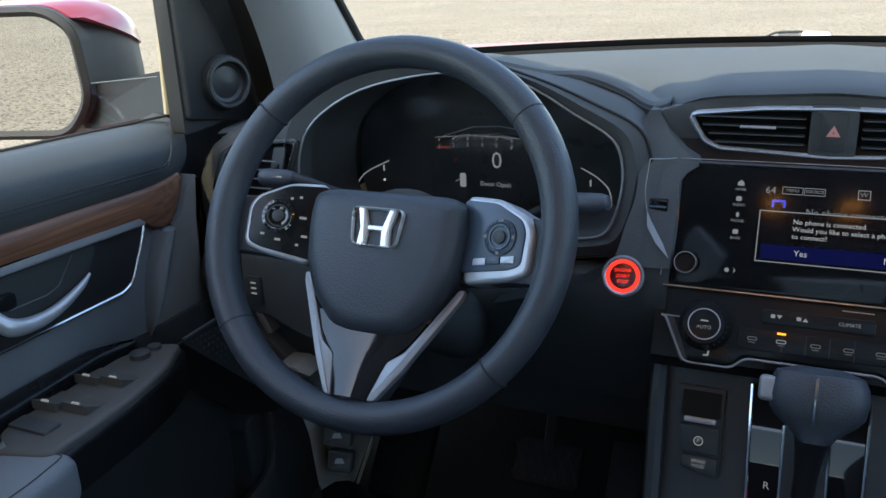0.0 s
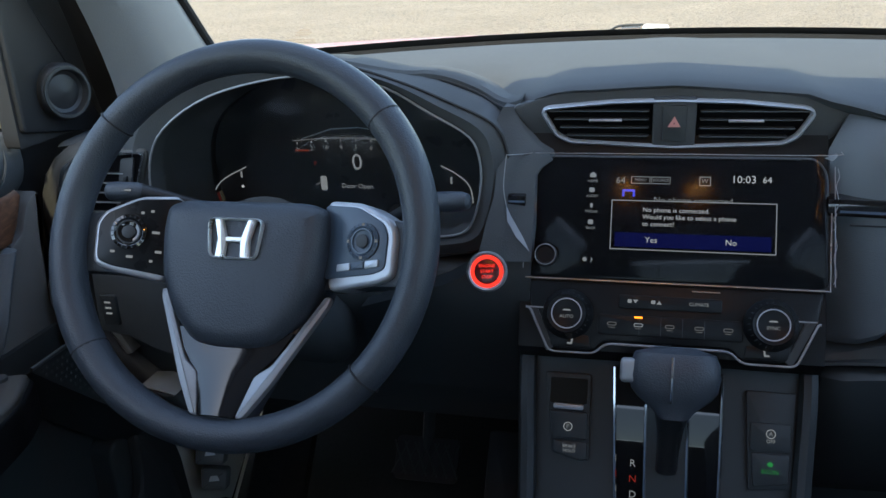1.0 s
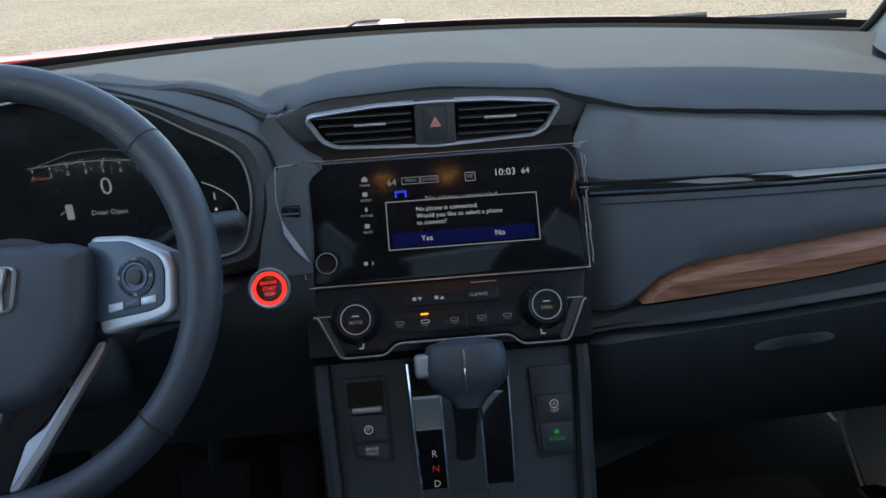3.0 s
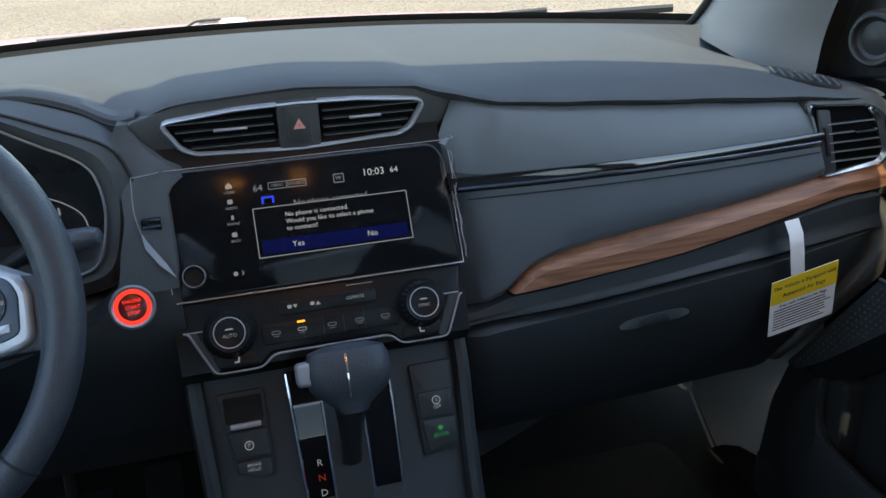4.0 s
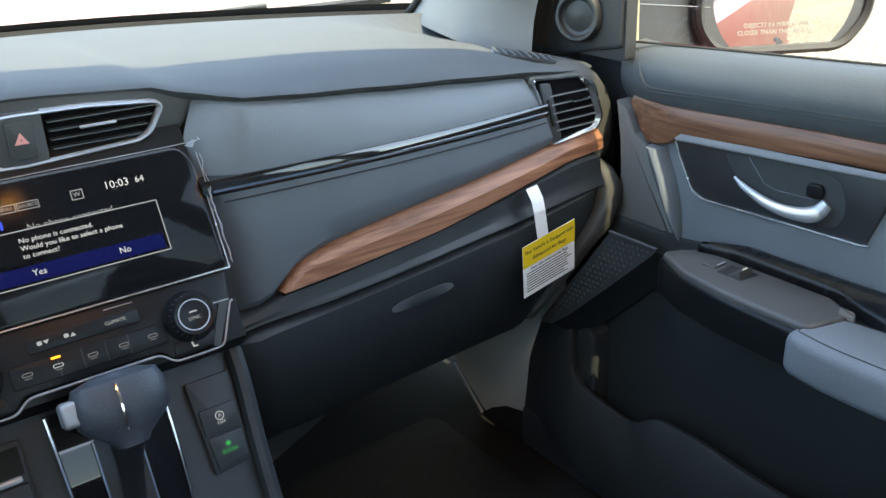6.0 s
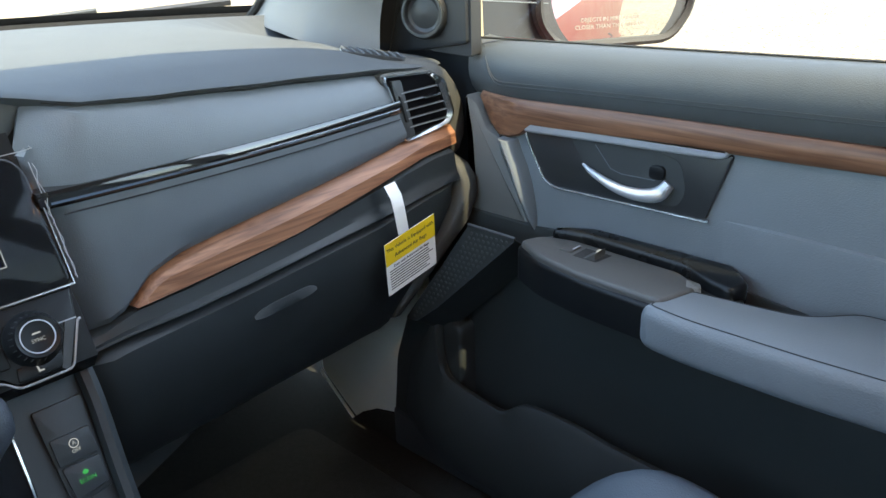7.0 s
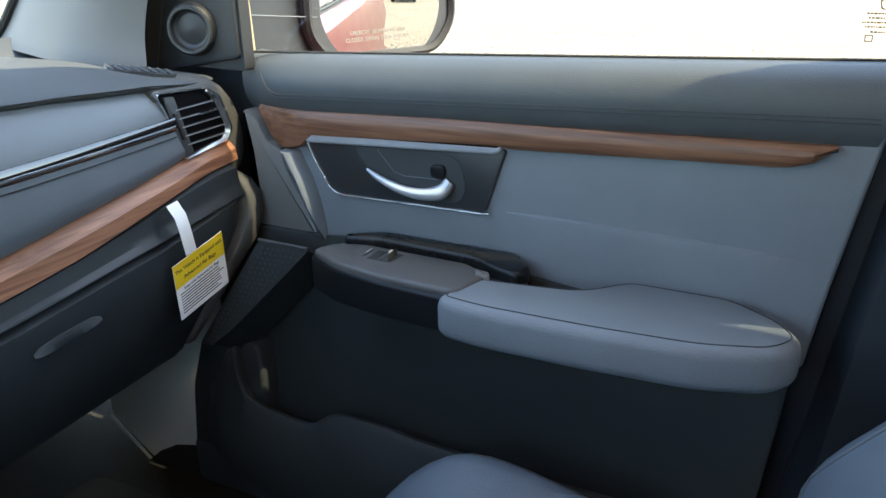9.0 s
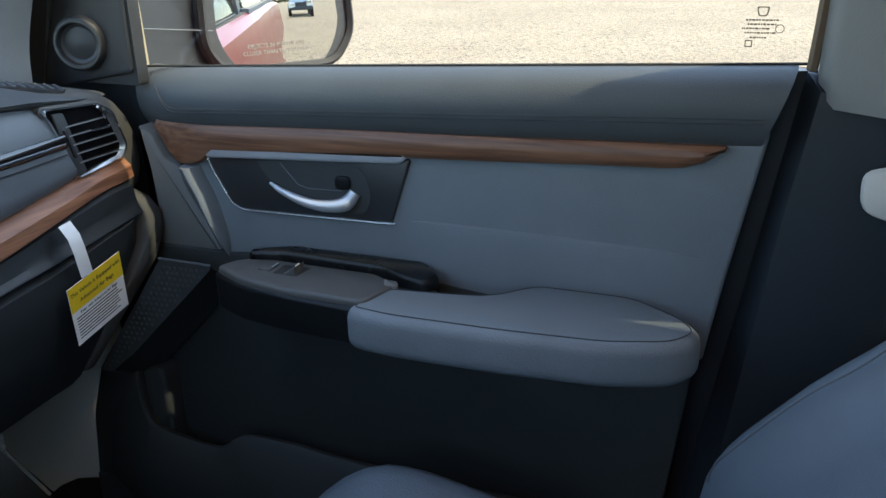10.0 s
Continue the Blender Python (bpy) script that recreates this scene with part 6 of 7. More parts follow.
        part("mirror_fold", lathe([(0.008, 0), (0.0075, 0.004), (0.0005, 0.0045)], at(M, -0.652, -0.228, 0.575), 20), BLACK, sp)
        part("lock_switch", slab(rect(-0.668, -0.404, -0.622, -0.384, 0.003), M, 0.575, 0.5785, 0.001), BLACK, sp)
    for x, y, w, l in sw:
        bm = loft([[Vector((x + dx, y + dy, 0.575 + dz)) for dx, dy, dz in ((-w, l * 0.5, 0), (w, l * 0.5, 0), (w, l * 0.5 * q, h), (-w, l * 0.5 * q, h))] for q, h in ((0.0, 0.001),)] + [[Vector((x + dx, y + dy, 0.575 + dz)) for dx, dy, dz in ((-w, -l * 0.5, 0), (w, -l * 0.5, 0), (w, -l * 0.5, 0.010), (-w, -l * 0.5, 0.010))]])
        b = part("window_switch", bm, DARKTOP, sp, "window switch")
        part("switch_mark", slab(rect(x - 0.004, y - l * 0.45, x + 0.004, y - l * 0.38), M, 0.5835, 0.5853), TXTDIM, b)
    # armrest
    arm = rounded([(0.578 * s, -0.404), (0.650 * s, -0.420), (0.660 * s, -0.50), (0.668 * s, -0.545), (0.712 * s, -0.585), (0.712 * s, -0.70), (0.675 * s, -0.757), (0.640 * s, -0.780), (0.602 * s, -0.757), (0.580 * s, -0.69), (0.572 * s, -0.58), (0.570 * s, -0.46)], 0.02, 4)
    part("armrest", slab(arm, M, 0.520, 0.572, 0.014, 5, under=0.016), GREY, ob, "padded grey armrest")
    line = [(x, y) for x, y in inset(arm, 0.010)]
    part("arm_seam", tube([Vector((x, y, 0.5718)) for x, y in line], 0.0006, 5, closed=True), SEAM, ob)
    # lower panel with pocket
    part("lower_panel", slab(rounded([(-0.05, 0.56), (0.165, 0.56), (0.30, 0.575), (0.77, 0.52), (0.73, 0.14), (-0.03, 0.14)], 0.01), sideways((0.715 * s, 0, 0), s, 0), -0.03, 0.004, 0.003), LOWDOOR, ob, "black lower door panel")
    gx = lambda y, z: 0.654 - 0.07 * max(0, y + 0.185) - 0.07 * max(0, 0.567 - z)
    gp = rounded([(-0.1088, 0.5666), (-0.1849, 0.5627), (-0.1599, 0.5364), (-0.0561, 0.4302), (-0.0186, 0.3988), (0.0032, 0.3976)], 0.006)
    grille = part("speaker_grille", loft([[V(gx(y, z) + d, y, z - 0.7 * max(0, d - 0.0015)) for y, z in gp] for d in (0.058, 0.0015, 0.0)]), LOWDOOR, ob, "black speaker grille")
    part("grille_lip", tube([V(gx(-0.108, 0.567), -0.108, 0.567), V(gx(-0.183, 0.564), -0.183, 0.564)], 0.0024, 6), BLACK, ob)
    bm = bmesh.new()
    for i in range(22):
        for j in range(23):
            y, z = -0.010 - 0.0080 * j + 0.004 * (i % 2) + 0.0006 * i, 0.556 - 0.0075 * i
            if z < 0.404 or y < -0.180 + (0.5627 - z) * 1.015 or y > -0.115 + (0.5666 - z) * 0.663:
                continue
            lathe([(0.0027, -0.0004), (0.0020, 0.0005), (0.0010, 0.0007), (0.0003, 0.00075)], at(sideways((gx(y, z) * s, 0, 0), s), -y, z), 6, bm)
    tagged(part("grille_texture", bm, GRILLE, grille), kind="stuff")
    pk = [V(0.672, -0.020, 0.392), V(0.664, -0.026, 0.376), V(0.662, -0.031, 0.3236), V(0.660, -0.048, 0.2945), V(0.660, -0.10, 0.283), V(0.660, -0.150, 0.2800), V(0.659, -0.178, 0.2985), V(0.658, -0.205, 0.3115), V(0.657, -0.277, 0.3135), V(0.656, -0.363, 0.307), V(0.655, -0.60, 0.305), V(0.655, -0.72, 0.32)]
    path = curve_through(pk, 44)
    secs = []
    for i, q in enumerate(path):
        lean = 1.0 - min(1.0, i / 14)
        toe = Vector((q.x - 0.006 * s, q.y + 0.075 * lean, 0.155 + 0.05 * lean))
        mid = q.lerp(toe, 0.5) + Vector((-0.008 * s, 0.012 * lean, 0))
        secs.append([q + Vector((0.014 * s, 0, 0.0)), q + Vector((0.009 * s, 0, 0.0035)), q + Vector((0.003 * s, 0, 0.0035)), q + Vector((-0.001 * s, 0.003 * lean, -0.002)), mid, toe, toe + Vector((0.006 * s, 0, -0.02)), toe + Vector((0.03 * s, 0, -0.02))])
    part("map_pocket", loft(secs), LOWDOOR, ob, "moulded map pocket")
    # glass and frame
    gl = loft([[V(0.742 - 0.078 * u - 0.01 * math.sin(math.pi * u), y, 0.79 + rise(y) + (0.51 - rise(y)) * u) for y in arange(0.05 - 0.33 * u, -0.85 + 0.0 * u, 10)] for u in arange(0, 1, 8)], closed=False)
    part("window_pane", gl, GLASS, ob)
    # unseen upper frame, added and deepened forward to block sun on the floor
    secs = []
    for y in arange(-0.29, -0.86, 12):
        z = 1.302 - 0.09 * max(0, (y + 0.66) / 0.37) ** 1.3
        secs.append([V(0.648, y, z + 0.004), V(0.668, y, z), V(0.692, y, z + 0.004), V(0.682, y, 1.335), V(0.642, y, 1.335)])
    part("sun_block_header", loft(secs), RUBBER, ob, "unseen black upper window frame, added to keep sun off the footwell")
    fr = curve_through([V(0.742, -0.052, 0.797), V(0.734, -0.056, 0.87), V(0.722, -0.062, 0.95), V(0.70, -0.11, 1.08), V(0.650, -0.27, 1.26)], 14)
    part("window_frame", tube(fr, 0.0050, 6), mat("frame_beige", (0.36, 0.30, 0.19), 0.6, 0.1, 30, 0.1), ob, "beige front window channel")
    return ob


DARKTOP = mat("switch_plate_plastic", (0.072, 0.071, 0.067), 0.5, 0.1, 40, 0.25, 1200)
for s in (-1, 1):
    build_door(s)


def b_pillar(s):
    ob = thing("b_pillar_trim", (0.74 * s, -0.9, 0.1), "centre pillar trim, light grey above and black below", "pillar trim")
    V = lambda x, y, z: Vector((x * s, y, z))
    up = [((0.735, -0.855, 0.80), (0.715, -0.870, 0.785), (0.675, -0.96, 0.78), (0.72, -1.02, 0.78)), ((0.725, -0.85, 0.95), (0.695, -0.868, 0.95), (0.655, -0.96, 0.95), (0.70, -1.04, 0.95)), ((0.65, -0.84, 1.30), (0.62, -0.86, 1.30), (0.585, -0.95, 1.30), (0.62, -1.05, 1.30))]
    part("upper_cover", loft([[V(*p) for p in r] + [V(r[3][0] + 0.02, r[3][1], r[3][2]), V(r[0][0] + 0.02, r[0][1], r[0][2])] for r in up]), TRIM, ob, "light grey upper cover")
    lo = [((0.745, -0.845, 0.815), (0.725, -0.858, 0.80), (0.715, -0.95, 0.785), (0.735, -1.02, 0.785)), ((0.745, -0.825, 0.68), (0.722, -0.84, 0.68), (0.705, -0.95, 0.68), (0.735, -1.05, 0.68)), ((0.74, -0.775, 0.35), (0.715, -0.80, 0.35), (0.70, -0.95, 0.35), (0.74, -1.06, 0.35)), ((0.74, -0.74, 0.12), (0.70, -0.78, 0.12), (0.69, -0.95, 0.12), (0.74, -1.06, 0.12))]
    part("lower_cover", loft([[V(*p) for p in r] + [V(0.78, r[3][1], r[3][2]), V(0.78, r[0][1], r[0][2])] for r in lo]), PILLARBLACK, ob, "black lower cover")
    return ob


for s in (-1, 1):
    b_pillar(s)


def seat_belt(s):
    ob = thing("seat_belt", (0.70 * s, -0.95, 0.7), "beige seat belt buckle tongue on dark webbing at the pillar", "seat belt")
    m = sideways((0.690 * s, 0, 0), s)
    part("webbing", slab([(0.925, 1.15), (0.965, 1.15), (0.985, 0.45), (0.945, 0.45)], m, 0.0, 0.0015), RUBBER, ob, "dark webbing")
    part("tongue", slab(rounded([(0.900, 0.735), (0.955, 0.748), (0.958, 0.695), (0.925, 0.690), (0.902, 0.700)], 0.012), m, 0.002, 0.016, 0.005), mat("beige_plastic", (0.52, 0.50, 0.46), 0.5, 0.05, 40, 0.1), ob, "beige tongue cover")


seat_belt(1)


# ---- seats ----
def build_seat(s):
    ob = thing("front_seat", (0.37 * s, -0.8, 0.12), "grey leather front seat with stitched bolsters", "seat", "front seats")
    cx = 0.37 * s
    secs = []
    for i, y in enumerate(arange(-0.340, -0.98, 28)):
        u = i / 28
        h = 0.347 + 0.045 * math.sin(min(1, u * 3.2) * math.pi / 2) - 0.13 * u
        w = 0.205 + 0.038 * math.sin(min(1, u * 4) * math.pi / 2)
        drop = 0.09 * max(0, 1 - u * 5) ** 2
        row = []
        for a in arange(-1, 1, 40):
            bol = 0.035 * math.exp(-((abs(a) - 0.80) / 0.15) ** 2) - 0.09 * (max(0, abs(a) - 0.80) / 0.20) ** 2.5
            row.append(Vector((cx + a * w, y, h - drop + bol)))
        row += [Vector((cx + w * 0.98, y, 0.20)), Vector((cx - w * 0.98, y, 0.20))]
        secs.append(row)
    part("cushion", loft(secs), SEATGREY, ob, "grey leather cushion", smooth=60)
    part("base", slab(rect(cx - 0.22, -0.95, cx + 0.22, -0.47, 0.02), Matrix.Identity(4), 0.11, 0.22), DARK, ob, "dark seat base")
    secs = []
    for i, z in enumerate(arange(0.30, 0.98, 34)):
        u = i / 34
        y = lin(z, [(0.30, -0.79), (0.40, -0.787), (0.442, -0.793), (0.471, -0.804), (0.498, -0.822), (0.534, -0.851), (0.567, -0.878), (0.614, -0.926), (0.70, -1.0), (0.98, -1.20)]) - 0.065 * (1 - 0.5 * u)
        w = 0.265 * (1 - 0.10 * u - 0.90 * max(0, u - 0.55) ** 1.3)
        row = []
        for a in arange(-1, 1, 40):
            bol = 0.065 * math.exp(-((abs(a) - 0.82) / 0.16) ** 2) * (1 - 0.5 * u) - 0.08 * (max(0, abs(a) - 0.86) / 0.14) ** 2
            row.append(Vector((cx + a * w, y + bol, z)))
        row += [Vector((cx + w, y - 0.11, z)), Vector((cx - w, y - 0.11, z))]
        secs.append(row)
    part("backrest", loft(secs), SEATGREY, ob, "grey leather backrest", smooth=60)
    seam = [Vector((cx + 0.19 * s, y, z)) for y, z in ((-0.797, 0.455), (-0.803, 0.478), (-0.838, 0.525), (-0.872, 0.565), (-0.915, 0.606), (-0.985, 0.69))]
    part("backrest_seam", tube(curve_through(seam, 24), 0.0011, 6), FACE, ob)
    part("headrest", slab(rect(cx - 0.12, 1.02, cx + 0.12, 1.20, 0.05), leaning((0, -1.52, 0), 12), -0.06, 0.04, 0.03, 4), GREY, ob, "padded headrest")
    for d in (-0.05, 0.05):
        part("headrest_post", tube([(cx + d, -1.27, 0.93), (cx + d, -1.32, 1.06)], 0.006, 8), CHROME, ob)
    return ob


for s in (-1, 1):
    build_seat(s)


# ---- footwells ----
def build_footwell():
    for s in (-1, 1):
        k = thing("kick_panel", (0.66 * s, 0.1, 0.1), "warm grey kick panel beside the footwell, its colour lightened for sunlight", "kick panel", "kick panels")
        pts = [(-0.30, 0.165), (-0.213, 0.10), (-0.03, 0.10), (-0.03, 0.24), (-0.035, 0.45), (-0.30, 0.45)]
        # sunlight on the panel is put into its pale colour
        part("panel", slab(rounded(pts, 0.01), sideways((0.685 * s, 0, 0), s), -0.05, 0.0, 0.006), KICK, k)
        part("carpet_turn_up", slab([(-0.219, 0.096), (-0.190, 0.122), (-0.15, 0.146), (-0.10, 0.160), (-0.02, 0.163), (-0.02, 0.096)], sideways((0.685 * s, 0, 0), s), -0.01, 0.005), CARPET, k, "black carpet turned up at the foot")
        part("sill_trim", slab(rect(-0.10, 0.10, 0.80, 0.178, 0.01), sideways((0.685 * s, 0, 0), s), -0.06, 0.008, 0.006), BLACK, k, "black sill trim")
        part("edge_strip", tube([(0.682 * s, 0.30, 0.167), (0.682 * s, 0.213, 0.098)], 0.003, 6), KICK, k, "pale edge strip")
        part("jamb_trim", slab(rounded([(-0.052, 0.376), (-0.086, 0.280), (-0.092, 0.226), (-0.100, 0.164), (-0.100, 0.10), (0.06, 0.10), (0.06, 0.385)], 0.020, 5), sideways((0.685 * s, 0, 0), s), -0.03, 0.006, 0.006, 3), LOWDOOR, k, "black jamb trim")
        part("door_seal", tube([(0.716 * s, 0.050, 0.75), (0.712 * s, 0.060, 0.55), (0.708 * s, 0.062, 0.35), (0.704 * s, 0.05, 0.14)], 0.011, 8), RUBBER, k, "black door seal")
    fl = thing("floor_mat", (0.37, 0, 0.10), "black carpet floor mat in the passenger footwell", "floor mat")
    part("mat_sheet", slab(rounded([(0.16, -0.40), (0.60, -0.40), (0.60, 0.25), (0.16, 0.25)], 0.04), Matrix.Translation((0, 0, 0.10)), 0.004, 0.014, 0.004), CARPET, fl)
    p = thing("brake_pedal", (-0.35, 0.25, 0.12), "black ribbed rubber brake pedal", "pedal")
    m = leaning((-0.350, 0.25, 0.195), 35)
    part("pad", slab(rounded([(-0.052, -0.035), (0.052, -0.035), (0.056, 0.035), (-0.05, 0.035)], 0.010), m, -0.012, 0.0, 0.004), RUBBER, p)
    for i in range(6):
        for j in range(-1, 2, 2):
            x = -0.042 + 0.0168 * i
            part("rib", tube([m @ Vector((x - 0.012 * j, -0.026, 0.001)), m @ Vector((x + 0.012 * j, 0.026, 0.0005))], 0.0014, 5), DARK, p)
    part("arm", tube([m @ Vector((0, 0.01, -0.01)), (-0.35, 0.33, 0.35), (-0.35, 0.36, 0.5)], 0.010, 8), DARK, p)
    p = thing("accelerator_pedal", (-0.22, 0.25, 0.11), "black hanging accelerator pedal with rubber pad", "pedal")
    m = leaning((-0.225, 0.25, 0.19), 40)
    part("pad", slab(rect(-0.026, -0.075, 0.026, 0.06, 0.008), m, -0.012, 0.0, 0.004), RUBBER, p)
    f = thing("foot_rest", (-0.6, 0.2, 0.10), "dark foot rest in the driver's footwell", "foot rest")
    part("pad", slab(rect(-0.05, -0.13, 0.05, 0.13, 0.01), leaning((-0.60, 0.27, 0.21), 40), -0.02, 0.0, 0.005), CARPET, f)
    # release levers under the dash, driver's side
    h = thing("release_lever", (-0.655, 0.0, 0.22), "pale grey hood release lever", "release lever")
    for z, w in ((0.283, 0.024), (0.238, 0.021)):
        part("lever_handle", slab(rounded([(-w, -0.018), (w * 0.8, -0.022), (w, 0.010), (-w * 0.9, 0.016)], 0.006), leaning((-0.634, 0.09, z), 25, 20), -0.03, 0.0, 0.006), TRIM, h)
        part("lever_mark", slab(rounded([(-0.008, -0.006), (0.008, -0.006), (0.005, 0.002), (-0.005, 0.002)], 0.001), leaning((-0.634, 0.09, z), 25, 20), -0.001, 0.0008), WHITE, h)


build_footwell()


# ---- warning tag on the glovebox ----
def build_tag():
    ob = thing("airbag_warning_tag", (0.56, -0.09, 0.56), "yellow and white airbag warning tag hanging from the glovebox", "tag")
    m = leaning((0.55, -0.083, 0.56), -5)
    strip = loft([[m @ Vector((x, y, z)) for x, y, z in ((0.529 - 0.55 + dx, y_, z_), (0.547 - 0.55 + dx, y_ + 0.002, z_), (0.547 - 0.55 + dx, y_ + 0.002, z_ - 0.0006), (0.529 - 0.55 + dx, y_, z_ - 0.0006))] for dx, y_, z_ in ((0, 0.085, -0.012), (0, 0.072, 0.0), (0.002, 0.055, 0.004), (0.012, 0.02, 0.002))])
    part("strip", strip, WHITE, ob, "white strip")
    rnd = random.Random(11)
    q = m @ Matrix.Rotation(radians(9), 4, "Z")
    q = Matrix.Translation(m @ Vector((-0.0335, 0.0135, 0)) - m.translation) @ m @ Matrix(((0.0875, 0.009, 0, 0), (0.0175, -0.076, 0, 0), (0, 0, 1, 0), (0, 0, 0, 1)))
    # q maps the card's unit square, u along the top and v downwards
    u2 = lambda u0, v0, u1, v1: [(u0, v0), (u1, v0), (u1, v1), (u0, v1)]
    part("card", slab(u2(0, 0, 1, 1), q, 0.001, 0.0018), WHITE, ob, "white card")
    part("yellow_field", slab(u2(0, 0, 1, 0.42), q, 0.0018, 0.0022), YELLOW, ob, "yellow heading field")
    T = lambda u, v: q @ Matrix.Translation((u, v, 0.0024)) @ Matrix.Diagonal((1 / 0.089, -1 / 0.0765, 1, 1))
    words("This Vehicle is Equipped with", T(0.5, 0.14), 0.0071, INK, ob, "heading")
    words("Advanced Air Bags", T(0.5, 0.29), 0.0076, INK, ob, "heading")
    words("Even with Advanced Air Bags", T(0.5, 0.48), 0.0054, INK, ob, "heading")
    for i in range(8):
        part("print_line", slab(u2(0.06, 0.545 + 0.05 * i, rnd.uniform(0.75, 0.95), 0.562 + 0.05 * i), q, 0.0018, 0.0021), INK, ob)
    return ob


build_tag()


# ---- outside mirrors ----
def build_mirror(s):
    ob = thing("door_mirror", (0.9 * s, -0.05, 0.75), "red capped door mirror with black lower housing", "door mirror", "door mirrors")
    if s > 0:
        o, yaw, w0, w1, tilt = Vector((0.835, -0.071, 0.0)), -30.5, 0.017, 0.252, 1
    else:
        o, yaw, w0, w1, tilt = Vector((-0.850, -0.026, 0.0)), 17, -0.240, -0.034, -1
    m = leaning(o, tilt, yaw)
    zb, zt = 0.771, 0.915
    out = rounded([(w0 + 0.002, zb + 0.035), (w0 + 0.03, zb), (w1 - 0.03, zb), (w1, zb + 0.04), (w1 - 0.005, zt - 0.02), (w1 - 0.035, zt), (w0 + 0.035, zt), (w0 + 0.004, zt - 0.03)], 0.02, 5)
    cx, cy = (w0 + w1) / 2, (zb + zt) / 2
    big = inset(out, -0.012)
    if s > 0:
        # the passenger's glass is convex
        rings = [[m @ Vector((cx + (x - cx) * k, cy + (y - cy) * k, -((x - cx) ** 2 + (y - cy) ** 2) * k * k / 2.6)) for x, y in out] for k in (1, 0.9, 0.8, 0.7, 0.6, 0.5, 0.4, 0.3, 0.2, 0.1, 0.02)]
        part("glass_plate", loft([[v + m.to_3x3() @ Vector((0, 0, -0.006)) for v in rings[0]]] + rings), MIRROR, ob, "convex mirror glass", smooth=30)
    else:
        part("glass_plate", slab(out, m, -0.004, 0.0), MIRROR, ob, "mirror glass")
    part("glass_rim", ring(big, out, m, -0.012, 0.006), RUBBER, ob, "black rim")
    sc = lambda k, z, dx=0.0, dy=0.0: [m @ Vector((cx + dx + (x - cx) * k, cy + dy + (y - cy) * k, z)) for x, y in big]
    part("lower_housing", loft([sc(1, -0.004), sc(1.02, -0.03), sc(1.03, -0.07, -0.006 * s), sc(1.0, -0.11, -0.012 * s, -0.002), sc(0.9, -0.145, -0.018 * s, -0.004), sc(0.68, -0.172, -0.022 * s, -0.006), sc(0.35, -0.184, -0.024 * s, -0.006)]), BLACK, ob, "black housing")
    cap = []
    for z, k in ((-0.012, 1.015), (-0.03, 1.035), (-0.07, 1.045), (-0.11, 1.015), (-0.147, 0.915), (-0.175, 0.69), (-0.187, 0.36)):
        cap.append([m @ Vector((cx + (x - cx) * k - 0.012 * s * (-z / 0.1), max(cy + 0.068 + 0.34 * (z + 0.012), cy + (y - cy) * k), z)) for x, y in big])
    part("painted_cap", loft(cap), RED, ob, "red painted cap")
    foot_z = 0.93 if s > 0 else 0.845
    a = m @ Vector((w0 + 0.03 if s > 0 else w1 - 0.03, zb + 0.02, -0.07))
    part("foot", loft([[Vector((x, y, z)) for x, y, z in ((0.765 * s, -0.035, 0.765), (0.765 * s, 0.12, 0.765), (0.765 * s, 0.10, foot_z), (0.765 * s, -0.025, foot_z))], [a + Vector((0, -0.045, -0.022)), a + Vector((0, 0.06, -0.022)), a + Vector((0, 0.06, foot_z - 0.82)), a + Vector((0, -0.045, foot_z - 0.82))]]), SAIL, ob, "black foot")
    # pale tube in place of a highlight across the foot
    part("foot_highlight", tube([(0.762 * s, -0.040, 0.84), tuple(a + Vector((-0.03 * s, -0.052, 0.035)))], 0.0006, 5), GREY, ob, "thin pale line painted as a highlight")
    return ob


for s in (-1, 1):
    mirror = build_mirror(s)
    if s > 0:
        mm = leaning((0.835, -0.071, 0.0), 1, -30.5)
        words("OBJECTS IN MIRROR ARE", at(mm, 0.125, 0.800, -0.0004), 0.0085, INKDIM, mirror, "lettering")
        words("CLOSER THAN THEY APPEAR", at(mm, 0.125, 0.790, -0.0008), 0.0085, INKDIM, mirror, "lettering")


